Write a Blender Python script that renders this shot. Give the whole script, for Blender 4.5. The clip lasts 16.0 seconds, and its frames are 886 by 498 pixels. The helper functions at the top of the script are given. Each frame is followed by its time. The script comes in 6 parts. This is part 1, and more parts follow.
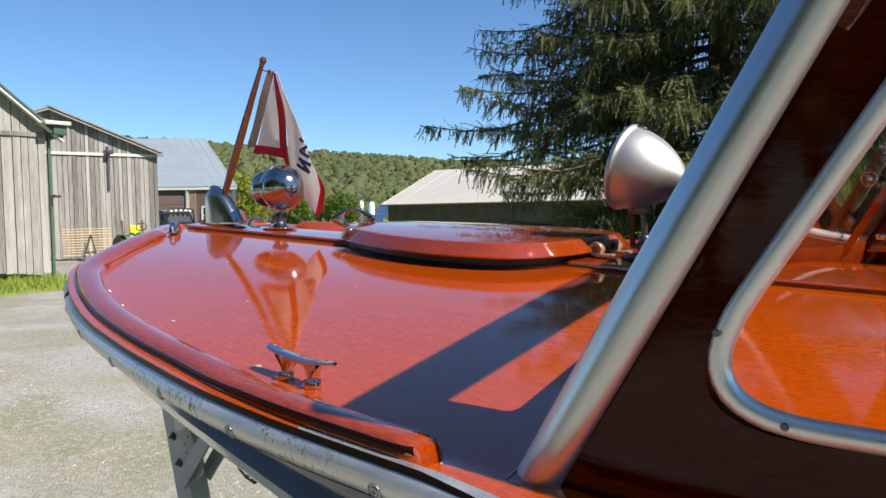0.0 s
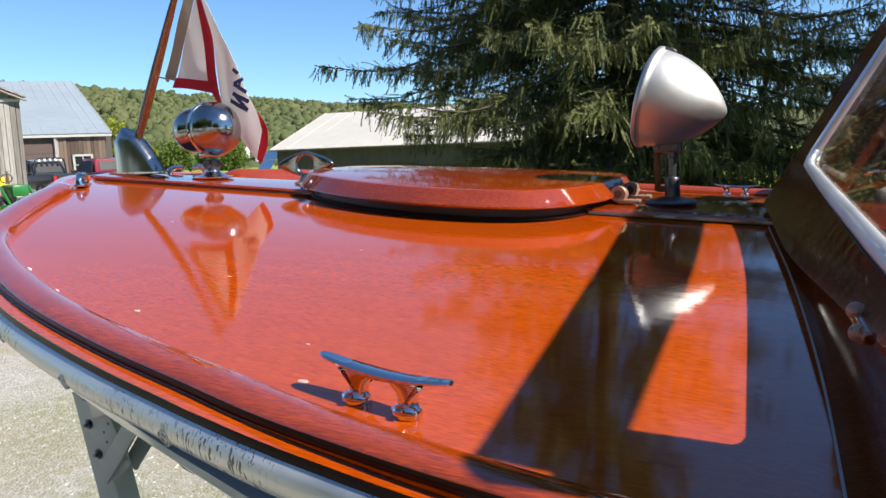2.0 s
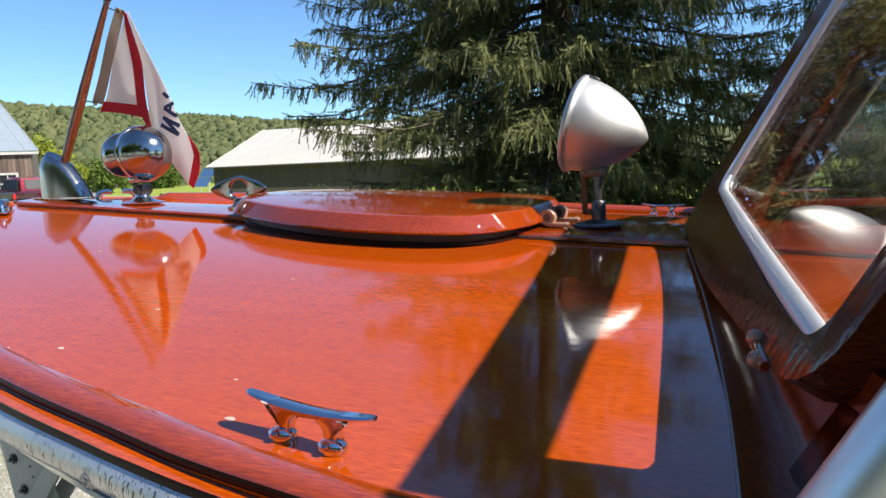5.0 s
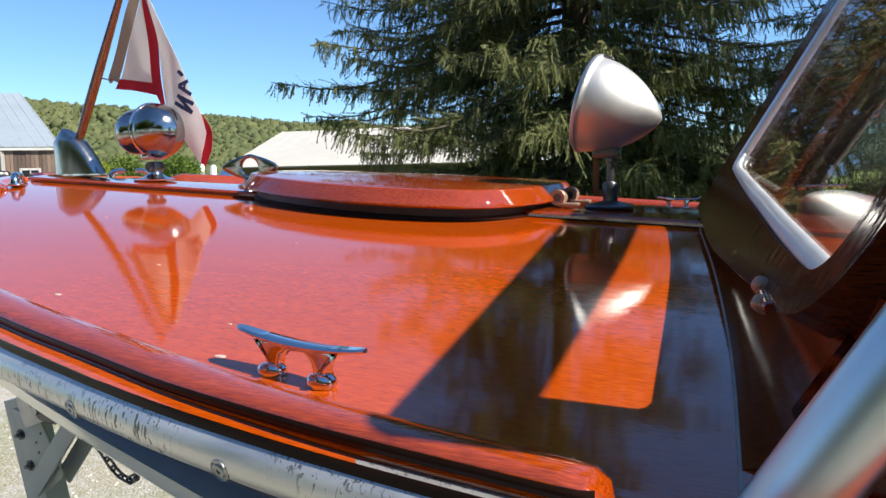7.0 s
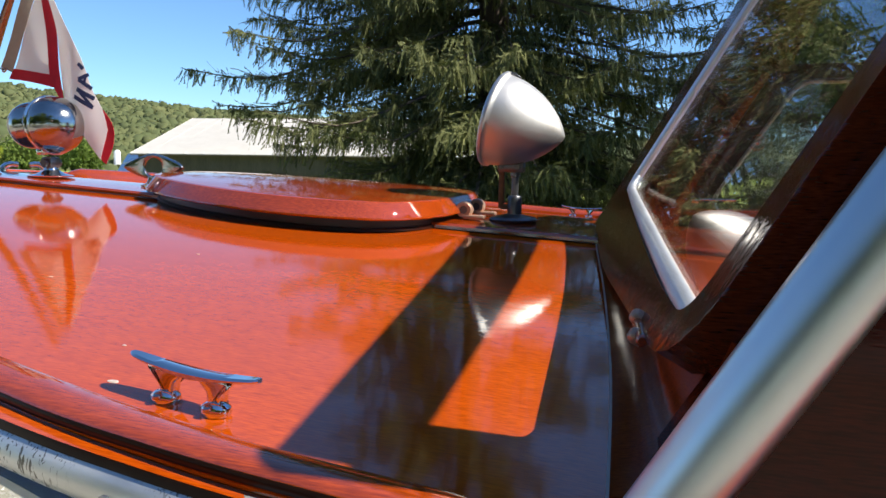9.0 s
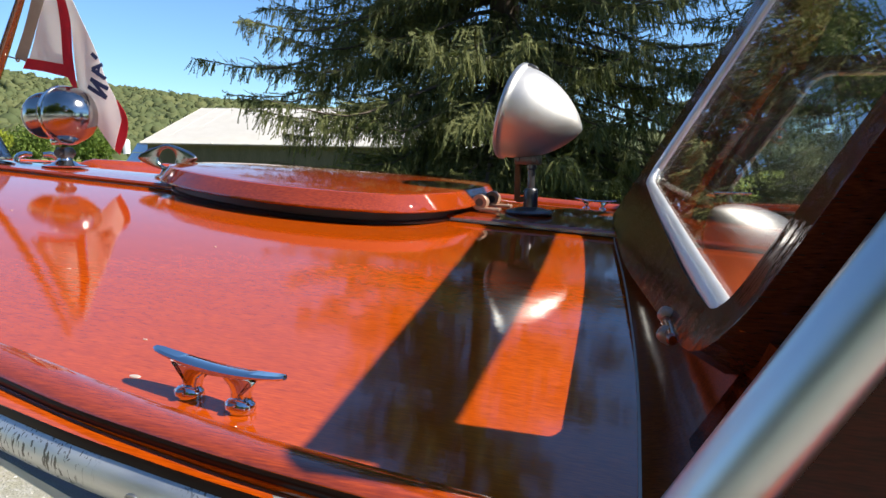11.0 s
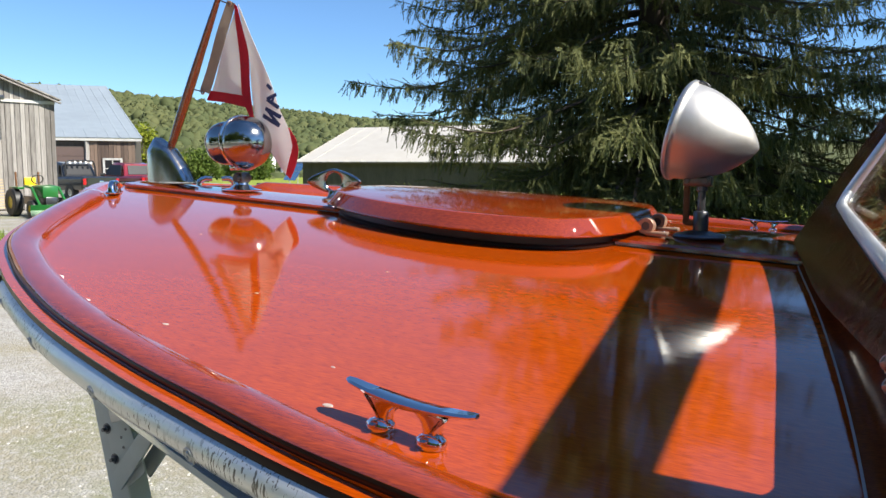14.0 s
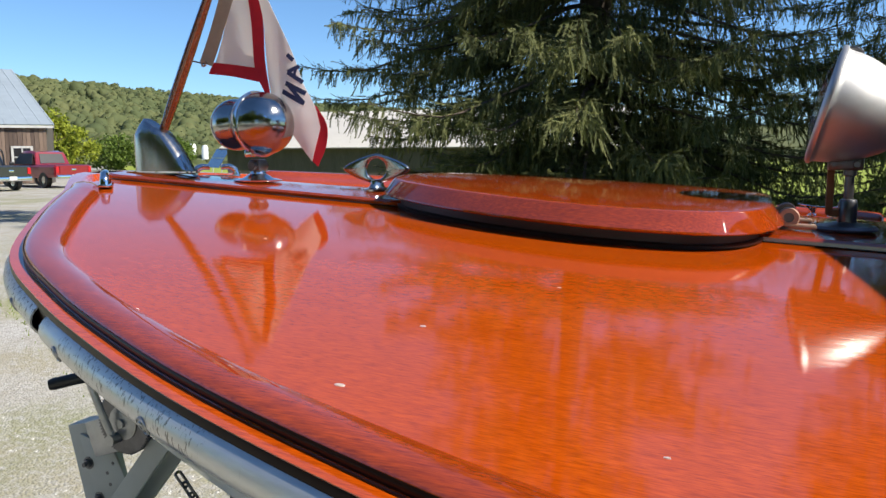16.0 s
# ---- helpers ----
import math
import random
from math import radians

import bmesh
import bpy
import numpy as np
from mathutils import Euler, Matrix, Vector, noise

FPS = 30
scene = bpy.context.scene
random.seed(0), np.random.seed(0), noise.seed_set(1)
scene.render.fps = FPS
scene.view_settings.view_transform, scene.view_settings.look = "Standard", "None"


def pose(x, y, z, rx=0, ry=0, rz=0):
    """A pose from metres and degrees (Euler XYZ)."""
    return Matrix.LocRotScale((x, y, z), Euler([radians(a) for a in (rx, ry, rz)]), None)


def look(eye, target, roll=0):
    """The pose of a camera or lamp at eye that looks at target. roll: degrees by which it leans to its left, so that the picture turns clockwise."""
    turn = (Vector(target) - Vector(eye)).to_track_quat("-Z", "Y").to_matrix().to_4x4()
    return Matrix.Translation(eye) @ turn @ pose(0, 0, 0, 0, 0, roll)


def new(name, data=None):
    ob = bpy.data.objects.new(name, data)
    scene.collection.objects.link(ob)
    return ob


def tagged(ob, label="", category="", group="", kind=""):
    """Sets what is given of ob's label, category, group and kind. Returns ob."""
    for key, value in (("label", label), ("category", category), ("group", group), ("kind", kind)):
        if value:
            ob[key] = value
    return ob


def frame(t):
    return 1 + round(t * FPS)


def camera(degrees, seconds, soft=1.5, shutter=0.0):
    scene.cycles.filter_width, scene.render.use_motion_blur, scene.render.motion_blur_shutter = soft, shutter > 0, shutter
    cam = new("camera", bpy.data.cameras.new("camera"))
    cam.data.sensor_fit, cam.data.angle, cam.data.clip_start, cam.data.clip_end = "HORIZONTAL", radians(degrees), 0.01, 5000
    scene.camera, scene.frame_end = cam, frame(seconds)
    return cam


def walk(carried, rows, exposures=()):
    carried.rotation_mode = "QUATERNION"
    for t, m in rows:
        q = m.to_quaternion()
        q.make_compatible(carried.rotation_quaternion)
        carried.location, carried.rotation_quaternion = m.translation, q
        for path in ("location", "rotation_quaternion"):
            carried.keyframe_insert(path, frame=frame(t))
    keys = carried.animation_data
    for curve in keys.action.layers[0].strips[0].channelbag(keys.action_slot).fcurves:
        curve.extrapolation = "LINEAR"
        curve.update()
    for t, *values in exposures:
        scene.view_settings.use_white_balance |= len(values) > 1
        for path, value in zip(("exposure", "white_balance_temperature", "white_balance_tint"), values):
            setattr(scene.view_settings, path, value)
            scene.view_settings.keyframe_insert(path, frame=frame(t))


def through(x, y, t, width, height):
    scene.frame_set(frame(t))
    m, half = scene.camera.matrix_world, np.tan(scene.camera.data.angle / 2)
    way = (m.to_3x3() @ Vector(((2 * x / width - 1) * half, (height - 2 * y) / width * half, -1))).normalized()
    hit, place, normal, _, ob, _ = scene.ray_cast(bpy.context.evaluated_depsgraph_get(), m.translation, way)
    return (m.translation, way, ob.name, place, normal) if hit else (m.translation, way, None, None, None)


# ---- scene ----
cam = camera(61.2, 16.0)
PATH = [
    (0, (0.693, -1.933, 1.617), (-0.445, -0.292, 1.514), -1.0),
    (0.5, (0.561, -2.0, 1.608), (-0.527, -0.327, 1.478), -1.1),
    (1, (0.457, -1.93, 1.604), (-0.568, -0.221, 1.426), -1.3),
    (1.5, (0.37, -1.792, 1.618), (-0.586, -0.049, 1.39), -1.7),
    (2, (0.297, -1.779, 1.618), (-0.589, -0.005, 1.359), -2.0),
    (2.5, (0.279, -1.802, 1.623), (-0.543, 0.0, 1.349), -2.1),
    (3, (0.273, -1.807, 1.626), (-0.504, 0.017, 1.356), -2.1),
    (3.5, (0.275, -1.802, 1.634), (-0.474, 0.034, 1.377), -2.1),
    (4, (0.289, -1.793, 1.64), (-0.449, 0.051, 1.399), -2.1),
    (4.2, (0.301, -1.789, 1.641), (-0.432, 0.057, 1.409), -2.1),
    (6.3, (0.329, -1.789, 1.625), (-0.45, 0.04, 1.408), -2.4),
    (6.5, (0.328, -1.784, 1.608), (-0.459, 0.043, 1.392), -2.1),
    (7, (0.334, -1.774, 1.572), (-0.45, 0.055, 1.366), -1.0),
    (7.5, (0.351, -1.8, 1.601), (-0.398, 0.045, 1.414), 0.1),
    (8, (0.35, -1.795, 1.616), (-0.34, 0.073, 1.432), 0.7),
    (8.5, (0.36, -1.786, 1.607), (-0.261, 0.106, 1.418), 1.0),
    (9, (0.357, -1.788, 1.61), (-0.211, 0.117, 1.389), 0.9),
    (9.2, (0.359, -1.79, 1.614), (-0.194, 0.118, 1.384), 0.9),
    (11.3, (0.333, -1.777, 1.613), (-0.273, 0.113, 1.366), 1.3),
    (11.5, (0.331, -1.773, 1.617), (-0.3, 0.109, 1.374), 1.2),
    (12, (0.323, -1.769, 1.622), (-0.38, 0.09, 1.404), 1.1),
    (12.5, (0.31, -1.785, 1.62), (-0.473, 0.045, 1.421), 0.8),
    (13, (0.302, -1.801, 1.637), (-0.555, -0.004, 1.446), 0.7),
    (13.5, (0.288, -1.819, 1.636), (-0.627, -0.051, 1.441), 0.5),
    (14, (0.288, -1.785, 1.631), (-0.648, -0.03, 1.42), 0.4),
    (14.5, (0.208, -1.788, 1.62), (-0.712, -0.028, 1.387), 0.2),
    (15, (-0.009, -1.857, 1.613), (-0.888, -0.078, 1.36), -0.0),
    (15.5, (-0.141, -1.807, 1.611), (-0.959, 0.0, 1.358), -0.0),
    (16, (-0.17, -1.657, 1.628), (-0.928, 0.177, 1.379), -0.1),
]
walk(cam, [(t, look(eye, target, roll)) for t, eye, target, roll in PATH], exposures=((0.0, 0.48), (1.5, 0.66), (3.0, 0.80), (12.0, 0.84), (14.0, 0.72), (15.0, 0.62), (16.0, 0.60)))

# ---- sky, sun ----
SUN = Vector((1.03, 0.02, 1.0)).normalized()
world = bpy.data.worlds.new("sky")
scene.world = world
world.use_nodes = True
wn = world.node_tree.nodes
wn.clear()
w_out = wn.new("ShaderNodeOutputWorld")
w_bg = wn.new("ShaderNodeBackground")
w_sky = wn.new("ShaderNodeTexSky")
w_sky.sky_type = "NISHITA"
w_sky.sun_disc = False
w_sky.sun_elevation = math.asin(SUN.z)
w_sky.sun_rotation = math.atan2(SUN.x, SUN.y)
w_sky.altitude = 900
w_sky.air_density = 1.0
w_sky.dust_density = 0.0
w_sky.ozone_density = 3.0
w_bg.inputs["Strength"].default_value = 0.085
w_tint = wn.new("ShaderNodeMix")
w_tint.data_type = "RGBA"
w_tint.blend_type = "MULTIPLY"
w_tint.inputs["Factor"].default_value = 1.0
w_tint.inputs["B"].default_value = (0.79, 1.02, 1.23, 1)
world.node_tree.links.new(w_sky.outputs[0], w_tint.inputs["A"])
world.node_tree.links.new(w_tint.outputs["Result"], w_bg.inputs[0])
world.node_tree.links.new(w_bg.outputs[0], w_out.inputs[0])
sun_data = bpy.data.lights.new("sun", "SUN")
sun_data.energy = 5.6
sun_data.angle = radians(0.53)
sun_data.color = (1.0, 0.94, 0.84)
sun = new("sun", sun_data)
sun.matrix_world = look(SUN * 50, (0, 0, 0))

# ---- materials ----
def material(name, color, rough=0.5, metal=0.0, coat=0.0, vary=0.25, scale=8.0, stretch=(1, 1, 1), color2=None,
             bump=0.0, bump_scale=60.0, rand=0.0, rough_vary=0.0, coat_rough=0.03, spec=0.5):
    """Principled surface: two scales of noise between two tones, fine relief, optional lacquer."""
    m = bpy.data.materials.new(name)
    m.use_nodes = True
    nt = m.node_tree
    b = nt.nodes["Principled BSDF"]
    L = nt.links.new
    co = nt.nodes.new("ShaderNodeTexCoord")
    mp = nt.nodes.new("ShaderNodeMapping")
    mp.inputs["Scale"].default_value = stretch
    L(co.outputs["Object"], mp.inputs[0])
    n1 = nt.nodes.new("ShaderNodeTexNoise")
    n1.inputs["Scale"].default_value = scale
    n1.inputs["Detail"].default_value = 8
    n1.inputs["Roughness"].default_value = 0.62
    L(mp.outputs[0], n1.inputs[0])
    n2 = nt.nodes.new("ShaderNodeTexNoise")
    n2.inputs["Scale"].default_value = scale * 0.17
    n2.inputs["Detail"].default_value = 3
    L(mp.outputs[0], n2.inputs[0])
    add = nt.nodes.new("ShaderNodeMath")
    add.operation = "MULTIPLY_ADD"
    add.inputs[1].default_value = 0.45
    L(n2.outputs[0], add.inputs[0])
    mul = nt.nodes.new("ShaderNodeMath")
    mul.operation = "MULTIPLY"
    mul.inputs[1].default_value = 0.55
    L(n1.outputs[0], mul.inputs[0])
    L(mul.outputs[0], add.inputs[2])
    fac = add.outputs[0]
    if rand:
        info = nt.nodes.new("ShaderNodeObjectInfo")
        r = nt.nodes.new("ShaderNodeMath")
        r.operation = "MULTIPLY_ADD"
        r.inputs[1].default_value = rand
        L(info.outputs["Random"], r.inputs[0])
        r2 = nt.nodes.new("ShaderNodeMath")
        r2.operation = "SUBTRACT"
        r2.inputs[1].default_value = rand / 2
        L(fac, r2.inputs[0])
        L(r2.outputs[0], r.inputs[2])
        fac = r.outputs[0]
    ramp = nt.nodes.new("ShaderNodeMapRange")
    ramp.inputs["From Min"].default_value = 0.3
    ramp.inputs["From Max"].default_value = 0.7
    L(fac, ramp.inputs[0])
    mix = nt.nodes.new("ShaderNodeMix")
    mix.data_type = "RGBA"
    c2 = color2 or tuple(c * (1 - vary) for c in color)
    mix.inputs["A"].default_value = (*c2, 1)
    mix.inputs["B"].default_value = (*color, 1)
    L(ramp.outputs[0], mix.inputs["Factor"])
    L(mix.outputs["Result"], b.inputs["Base Color"])
    b.inputs["Roughness"].default_value = rough
    b.inputs["Metallic"].default_value = metal
    b.inputs["Specular IOR Level"].default_value = spec
    b.inputs["Coat Weight"].default_value = coat
    b.inputs["Coat Roughness"].default_value = coat_rough
    if rough_vary:
        rr = nt.nodes.new("ShaderNodeMapRange")
        rr.inputs["From Min"].default_value = 0.3
        rr.inputs["From Max"].default_value = 0.7
        rr.inputs["To Min"].default_value = max(0.02, rough - rough_vary)
        rr.inputs["To Max"].default_value = min(1, rough + rough_vary)
        L(n1.outputs[0], rr.inputs[0])
        L(rr.outputs[0], b.inputs["Roughness"])
    if bump:
        n3 = nt.nodes.new("ShaderNodeTexNoise")
        n3.inputs["Scale"].default_value = bump_scale
        n3.inputs["Detail"].default_value = 5
        L(mp.outputs[0], n3.inputs[0])
        bp = nt.nodes.new("ShaderNodeBump")
        bp.inputs["Strength"].default_value = bump
        bp.inputs["Distance"].default_value = 0.01
        L(n3.outputs[0], bp.inputs["Height"])
        L(bp.outputs[0], b.inputs["Normal"])
    return m


def varnish(name, color, color2, coat_bump=0.012, grain=(2.2, 26, 26), pores=(0.9, 11, 11)):
    """Lacquered mahogany: streaked grain under a clear, slightly uneven coat."""
    m = material(name, color, 0.42, 0.0, 1.0, scale=6.0, stretch=grain, color2=color2, coat_rough=0.015, spec=0.0)
    nt = m.node_tree
    b = nt.nodes["Principled BSDF"]
    b.inputs["Coat IOR"].default_value = 2.0
    co = nt.nodes["Texture Coordinate"]
    n = nt.nodes.new("ShaderNodeTexNoise")
    n.inputs["Scale"].default_value = 16
    n.inputs["Detail"].default_value = 4
    mp = nt.nodes.new("ShaderNodeMapping")
    mp.inputs["Scale"].default_value = (0.6, 2.2, 1)
    nt.links.new(co.outputs["Object"], mp.inputs[0])
    nt.links.new(mp.outputs[0], n.inputs[0])
    bp = nt.nodes.new("ShaderNodeBump")
    bp.inputs["Strength"].default_value = coat_bump
    bp.inputs["Distance"].default_value = 0.05
    nt.links.new(n.outputs[0], bp.inputs["Height"])
    # fine open pores along the grain, felt through the lacquer
    ng = nt.nodes.new("ShaderNodeTexNoise")
    ng.inputs["Scale"].default_value = 62
    ng.inputs["Detail"].default_value = 4
    mg = nt.nodes.new("ShaderNodeMapping")
    mg.inputs["Scale"].default_value = pores
    nt.links.new(co.outputs["Object"], mg.inputs[0])
    nt.links.new(mg.outputs[0], ng.inputs[0])
    pb = nt.nodes.new("ShaderNodeBump")
    pb.inputs["Strength"].default_value = 0.045
    pb.inputs["Distance"].default_value = 0.0006
    nt.links.new(ng.outputs[0], pb.inputs["Height"])
    nt.links.new(bp.outputs[0], pb.inputs["Normal"])
    nt.links.new(pb.outputs[0], b.inputs["Coat Normal"])
    src = b.inputs["Base Color"].links[0].from_socket
    pr = nt.nodes.new("ShaderNodeMapRange")
    pr.inputs["From Min"].default_value = 0.35
    pr.inputs["From Max"].default_value = 0.68
    pr.inputs["To Min"].default_value = 0.0
    pr.inputs["To Max"].default_value = 0.95
    nt.links.new(ng.outputs[0], pr.inputs[0])
    gm = nt.nodes.new("ShaderNodeMix")
    gm.data_type = "RGBA"
    nt.links.new(pr.outputs[0], gm.inputs["Factor"])
    nt.links.new(src, gm.inputs["A"])
    gm.inputs["B"].default_value = (*(c * 0.66 for c in color2), 1)
    nt.links.new(gm.outputs["Result"], b.inputs["Base Color"])
    nf = nt.nodes.new("ShaderNodeTexNoise")
    nf.inputs["Scale"].default_value = 60
    nf.inputs["Detail"].default_value = 3
    mf = nt.nodes.new("ShaderNodeMapping")
    mf.inputs["Scale"].default_value = (0.5, 9, 9)
    nt.links.new(co.outputs["Object"], mf.inputs[0])
    nt.links.new(mf.outputs[0], nf.inputs[0])
    bf = nt.nodes.new("ShaderNodeBump")
    bf.inputs["Strength"].default_value = 0.12
    bf.inputs["Distance"].default_value = 0.002
    nt.links.new(nf.outputs[0], bf.inputs["Height"])
    nt.links.new(bf.outputs[0], b.inputs["Normal"])
    return m


def glass(name, tint=(1, 1, 1), rough=0.0, base=0.04, dust=0.016):
    m = bpy.data.materials.new(name)
    m.use_nodes = True
    nt = m.node_tree
    nt.nodes.clear()
    out = nt.nodes.new("ShaderNodeOutputMaterial")
    tr = nt.nodes.new("ShaderNodeBsdfTransparent")
    tr.inputs[0].default_value = (*tint, 1)
    gl = nt.nodes.new("ShaderNodeBsdfGlossy")
    gl.inputs["Roughness"].default_value = rough
    lw = nt.nodes.new("ShaderNodeLayerWeight")
    lw.inputs["Blend"].default_value = 0.5
    pw = nt.nodes.new("ShaderNodeMath")
    pw.operation = "POWER"
    pw.inputs[1].default_value = 4.0
    nt.links.new(lw.outputs["Facing"], pw.inputs[0])
    fr = nt.nodes.new("ShaderNodeMath")
    fr.operation = "MULTIPLY_ADD"
    fr.inputs[1].default_value = 0.9
    fr.inputs[2].default_value = base
    nt.links.new(pw.outputs[0], fr.inputs[0])
    # a thin film of dust and wiping marks
    dif = nt.nodes.new("ShaderNodeBsdfTranslucent")
    dif.inputs[0].default_value = (0.8, 0.78, 0.7, 1)
    co = nt.nodes.new("ShaderNodeTexCoord")
    no = nt.nodes.new("ShaderNodeTexNoise")
    no.inputs["Scale"].default_value = 9
    no.inputs["Detail"].default_value = 6
    mr = nt.nodes.new("ShaderNodeMapRange")
    mr.inputs["From Min"].default_value = 0.4
    mr.inputs["From Max"].default_value = 0.75
    mr.inputs["To Min"].default_value = dust * 0.4
    mr.inputs["To Max"].default_value = dust * 2
    nt.links.new(co.outputs["Object"], no.inputs[0])
    nt.links.new(no.outputs[0], mr.inputs[0])
    film = nt.nodes.new("ShaderNodeMixShader")
    nt.links.new(mr.outputs[0], film.inputs[0])
    nt.links.new(tr.outputs[0], film.inputs[1])
    nt.links.new(dif.outputs[0], film.inputs[2])
    mx = nt.nodes.new("ShaderNodeMixShader")
    nt.links.new(fr.outputs[0], mx.inputs[0])
    nt.links.new(film.outputs[0], mx.inputs[1])
    nt.links.new(gl.outputs[0], mx.inputs[2])
    nt.links.new(mx.outputs[0], out.inputs[0])
    return m


def scratched(m):
    """Dark scratches and chafe marks in patches, over a metal."""
    nt = m.node_tree
    b = nt.nodes["Principled BSDF"]
    src = b.inputs["Base Color"].links[0].from_socket
    co = nt.nodes["Texture Coordinate"]

    def spots(scale, stretch, lo, hi, detail):
        mp = nt.nodes.new("ShaderNodeMapping")
        mp.inputs["Scale"].default_value = stretch
        mp.inputs["Rotation"].default_value = (0.5, 0.3, 0.4)
        n = nt.nodes.new("ShaderNodeTexNoise")
        n.inputs["Scale"].default_value = scale
        n.inputs["Detail"].default_value = detail
        n.inputs["Distortion"].default_value = 0.8
        r = nt.nodes.new("ShaderNodeMapRange")
        r.inputs["From Min"].default_value = lo
        r.inputs["From Max"].default_value = hi
        nt.links.new(co.outputs["Object"], mp.inputs[0])
        nt.links.new(mp.outputs[0], n.inputs[0])
        nt.links.new(n.outputs[0], r.inputs[0])
        return r.outputs[0]
    mul = nt.nodes.new("ShaderNodeMath")
    mul.operation = "MULTIPLY"
    nt.links.new(spots(95, (3.0, 3.0, 0.5), 0.585, 0.615, 1.5), mul.inputs[0])
    nt.links.new(spots(6, (1, 1, 1), 0.46, 0.56, 4), mul.inputs[1])
    mx = nt.nodes.new("ShaderNodeMix")
    mx.data_type = "RGBA"
    nt.links.new(mul.outputs[0], mx.inputs["Factor"])
    nt.links.new(src, mx.inputs["A"])
    mx.inputs["B"].default_value = (0.16, 0.15, 0.13, 1)
    nt.links.new(mx.outputs["Result"], b.inputs["Base Color"])


M_DECK = varnish("varnished mahogany deck", (0.50, 0.079, 0.002), (0.39, 0.052, 0.0015), coat_bump=0.005)
M_TRIM = varnish("varnished mahogany trim", (0.40, 0.058, 0.003), (0.24, 0.029, 0.002), coat_bump=0.005, grain=(3, 20, 20))
M_DARKWOOD = varnish("dark varnished mahogany", (0.150, 0.034, 0.012), (0.070, 0.014, 0.005), coat_bump=0.05, grain=(5, 14, 14))
M_DARKWOOD.node_tree.nodes["Principled BSDF"].inputs["Coat Weight"].default_value = 0.6
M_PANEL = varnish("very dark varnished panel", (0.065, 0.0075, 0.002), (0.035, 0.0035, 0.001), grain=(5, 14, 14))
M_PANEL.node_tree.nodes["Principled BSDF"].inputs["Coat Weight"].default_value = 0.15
M_COVE = varnish("worn varnished cove", (0.24, 0.038, 0.006), (0.12, 0.017, 0.003), grain=(4, 12, 12))
M_COVE.node_tree.nodes["Principled BSDF"].inputs["Coat Weight"].default_value = 0.25
M_COVE.node_tree.nodes["Principled BSDF"].inputs["Coat Roughness"].default_value = 0.10
M_STAFF = varnish("varnished staff", (0.20, 0.05, 0.014), (0.09, 0.02, 0.006), grain=(14, 14, 2), pores=(6, 6, 0.6))
M_SEAM = material("black caulk", (0.012, 0.011, 0.010), 0.35, vary=0.4, scale=40)
M_CHROME = material("polished chrome", (0.78, 0.78, 0.77), 0.06, 1.0, vary=0.12, scale=20, rough_vary=0.03)
M_DIMCHROME = material("weathered dark chrome", (0.56, 0.555, 0.54), 0.22, 1.0, vary=0.35, scale=30, stretch=(3, 3, 0.6), rough_vary=0.05)
M_OLDCHROME = material("pitted chrome", (0.49, 0.475, 0.45), 0.13, 1.0, vary=0.3, scale=30, rough_vary=0.07, bump=0.05, bump_scale=150)
M_LAMP = material("satin polished aluminium", (0.62, 0.61, 0.585), 0.50, 1.0, vary=0.16, scale=14, rough_vary=0.05, bump=0.035, bump_scale=26)
M_BRONZE = material("worn pinkish bronze", (0.46, 0.27, 0.19), 0.40, 0.45, vary=0.4, scale=60, rough_vary=0.1, color2=(0.36, 0.25, 0.18))
M_ALU = material("scuffed aluminium", (0.76, 0.755, 0.73), 0.42, 0.8, vary=0.35, scale=25, stretch=(0.5, 0.5, 3), rough_vary=0.12, bump=0.035, bump_scale=50)
scratched(M_ALU)
M_ALUTRIM = material("satin aluminium trim", (0.82, 0.82, 0.79), 0.40, 0.75, vary=0.15, scale=14, rough_vary=0.06, bump=0.03, bump_scale=60)
M_CAP = material("brushed aluminium cap", (0.60, 0.62, 0.61), 0.33, 1.0, vary=0.12, scale=10, stretch=(1, 1, 0.3), rough_vary=0.05)
M_STEEL = material("dark oily steel", (0.17, 0.17, 0.18), 0.33, 0.8, vary=0.5, scale=30)
M_BLACK = material("black rubber", (0.018, 0.018, 0.019), 0.45, vary=0.4, scale=30)
M_GLASS = glass("window glass", (0.95, 0.97, 0.95), base=0.045, dust=0.006)
M_FILM = glass("clear plastic film", (0.90, 0.92, 0.90), 0.02, 0.05, 0.004)
M_LENS = glass("lamp lens", (0.8, 0.8, 0.8), 0.05)
M_GALV = material("grey painted steel", (0.44, 0.46, 0.44), 0.45, 0.0, vary=0.2, scale=9, bump=0.03, color2=(0.36, 0.37, 0.35))
M_ZINC = material("zinc plated winch steel", (0.42, 0.43, 0.43), 0.38, 0.9, vary=0.35, scale=30)
M_RUST = material("rusty steel", (0.22, 0.10, 0.04), 0.7, 0.3, vary=0.5, scale=40)
M_HULL = material("grey hull paint", (0.80, 0.81, 0.79), 0.22, 0.0, 0.5, vary=0.05, scale=5)
M_NAVY = material("navy boot stripe", (0.012, 0.025, 0.07), 0.18, 0.0, 0.6, vary=0.2, scale=5)
M_RAILEDGE = material("near-black rail edge", (0.022, 0.009, 0.006), 0.28, vary=0.5, scale=20, stretch=(2, 8, 8), spec=0.12)
M_JOINT = material("pale seam filler", (0.50, 0.42, 0.36), 0.6, vary=0.3, scale=40)
M_WHITECLOTH = material("white nylon", (0.93, 0.92, 0.91), 0.75, vary=0.05, scale=30, bump=0.1, bump_scale=500)
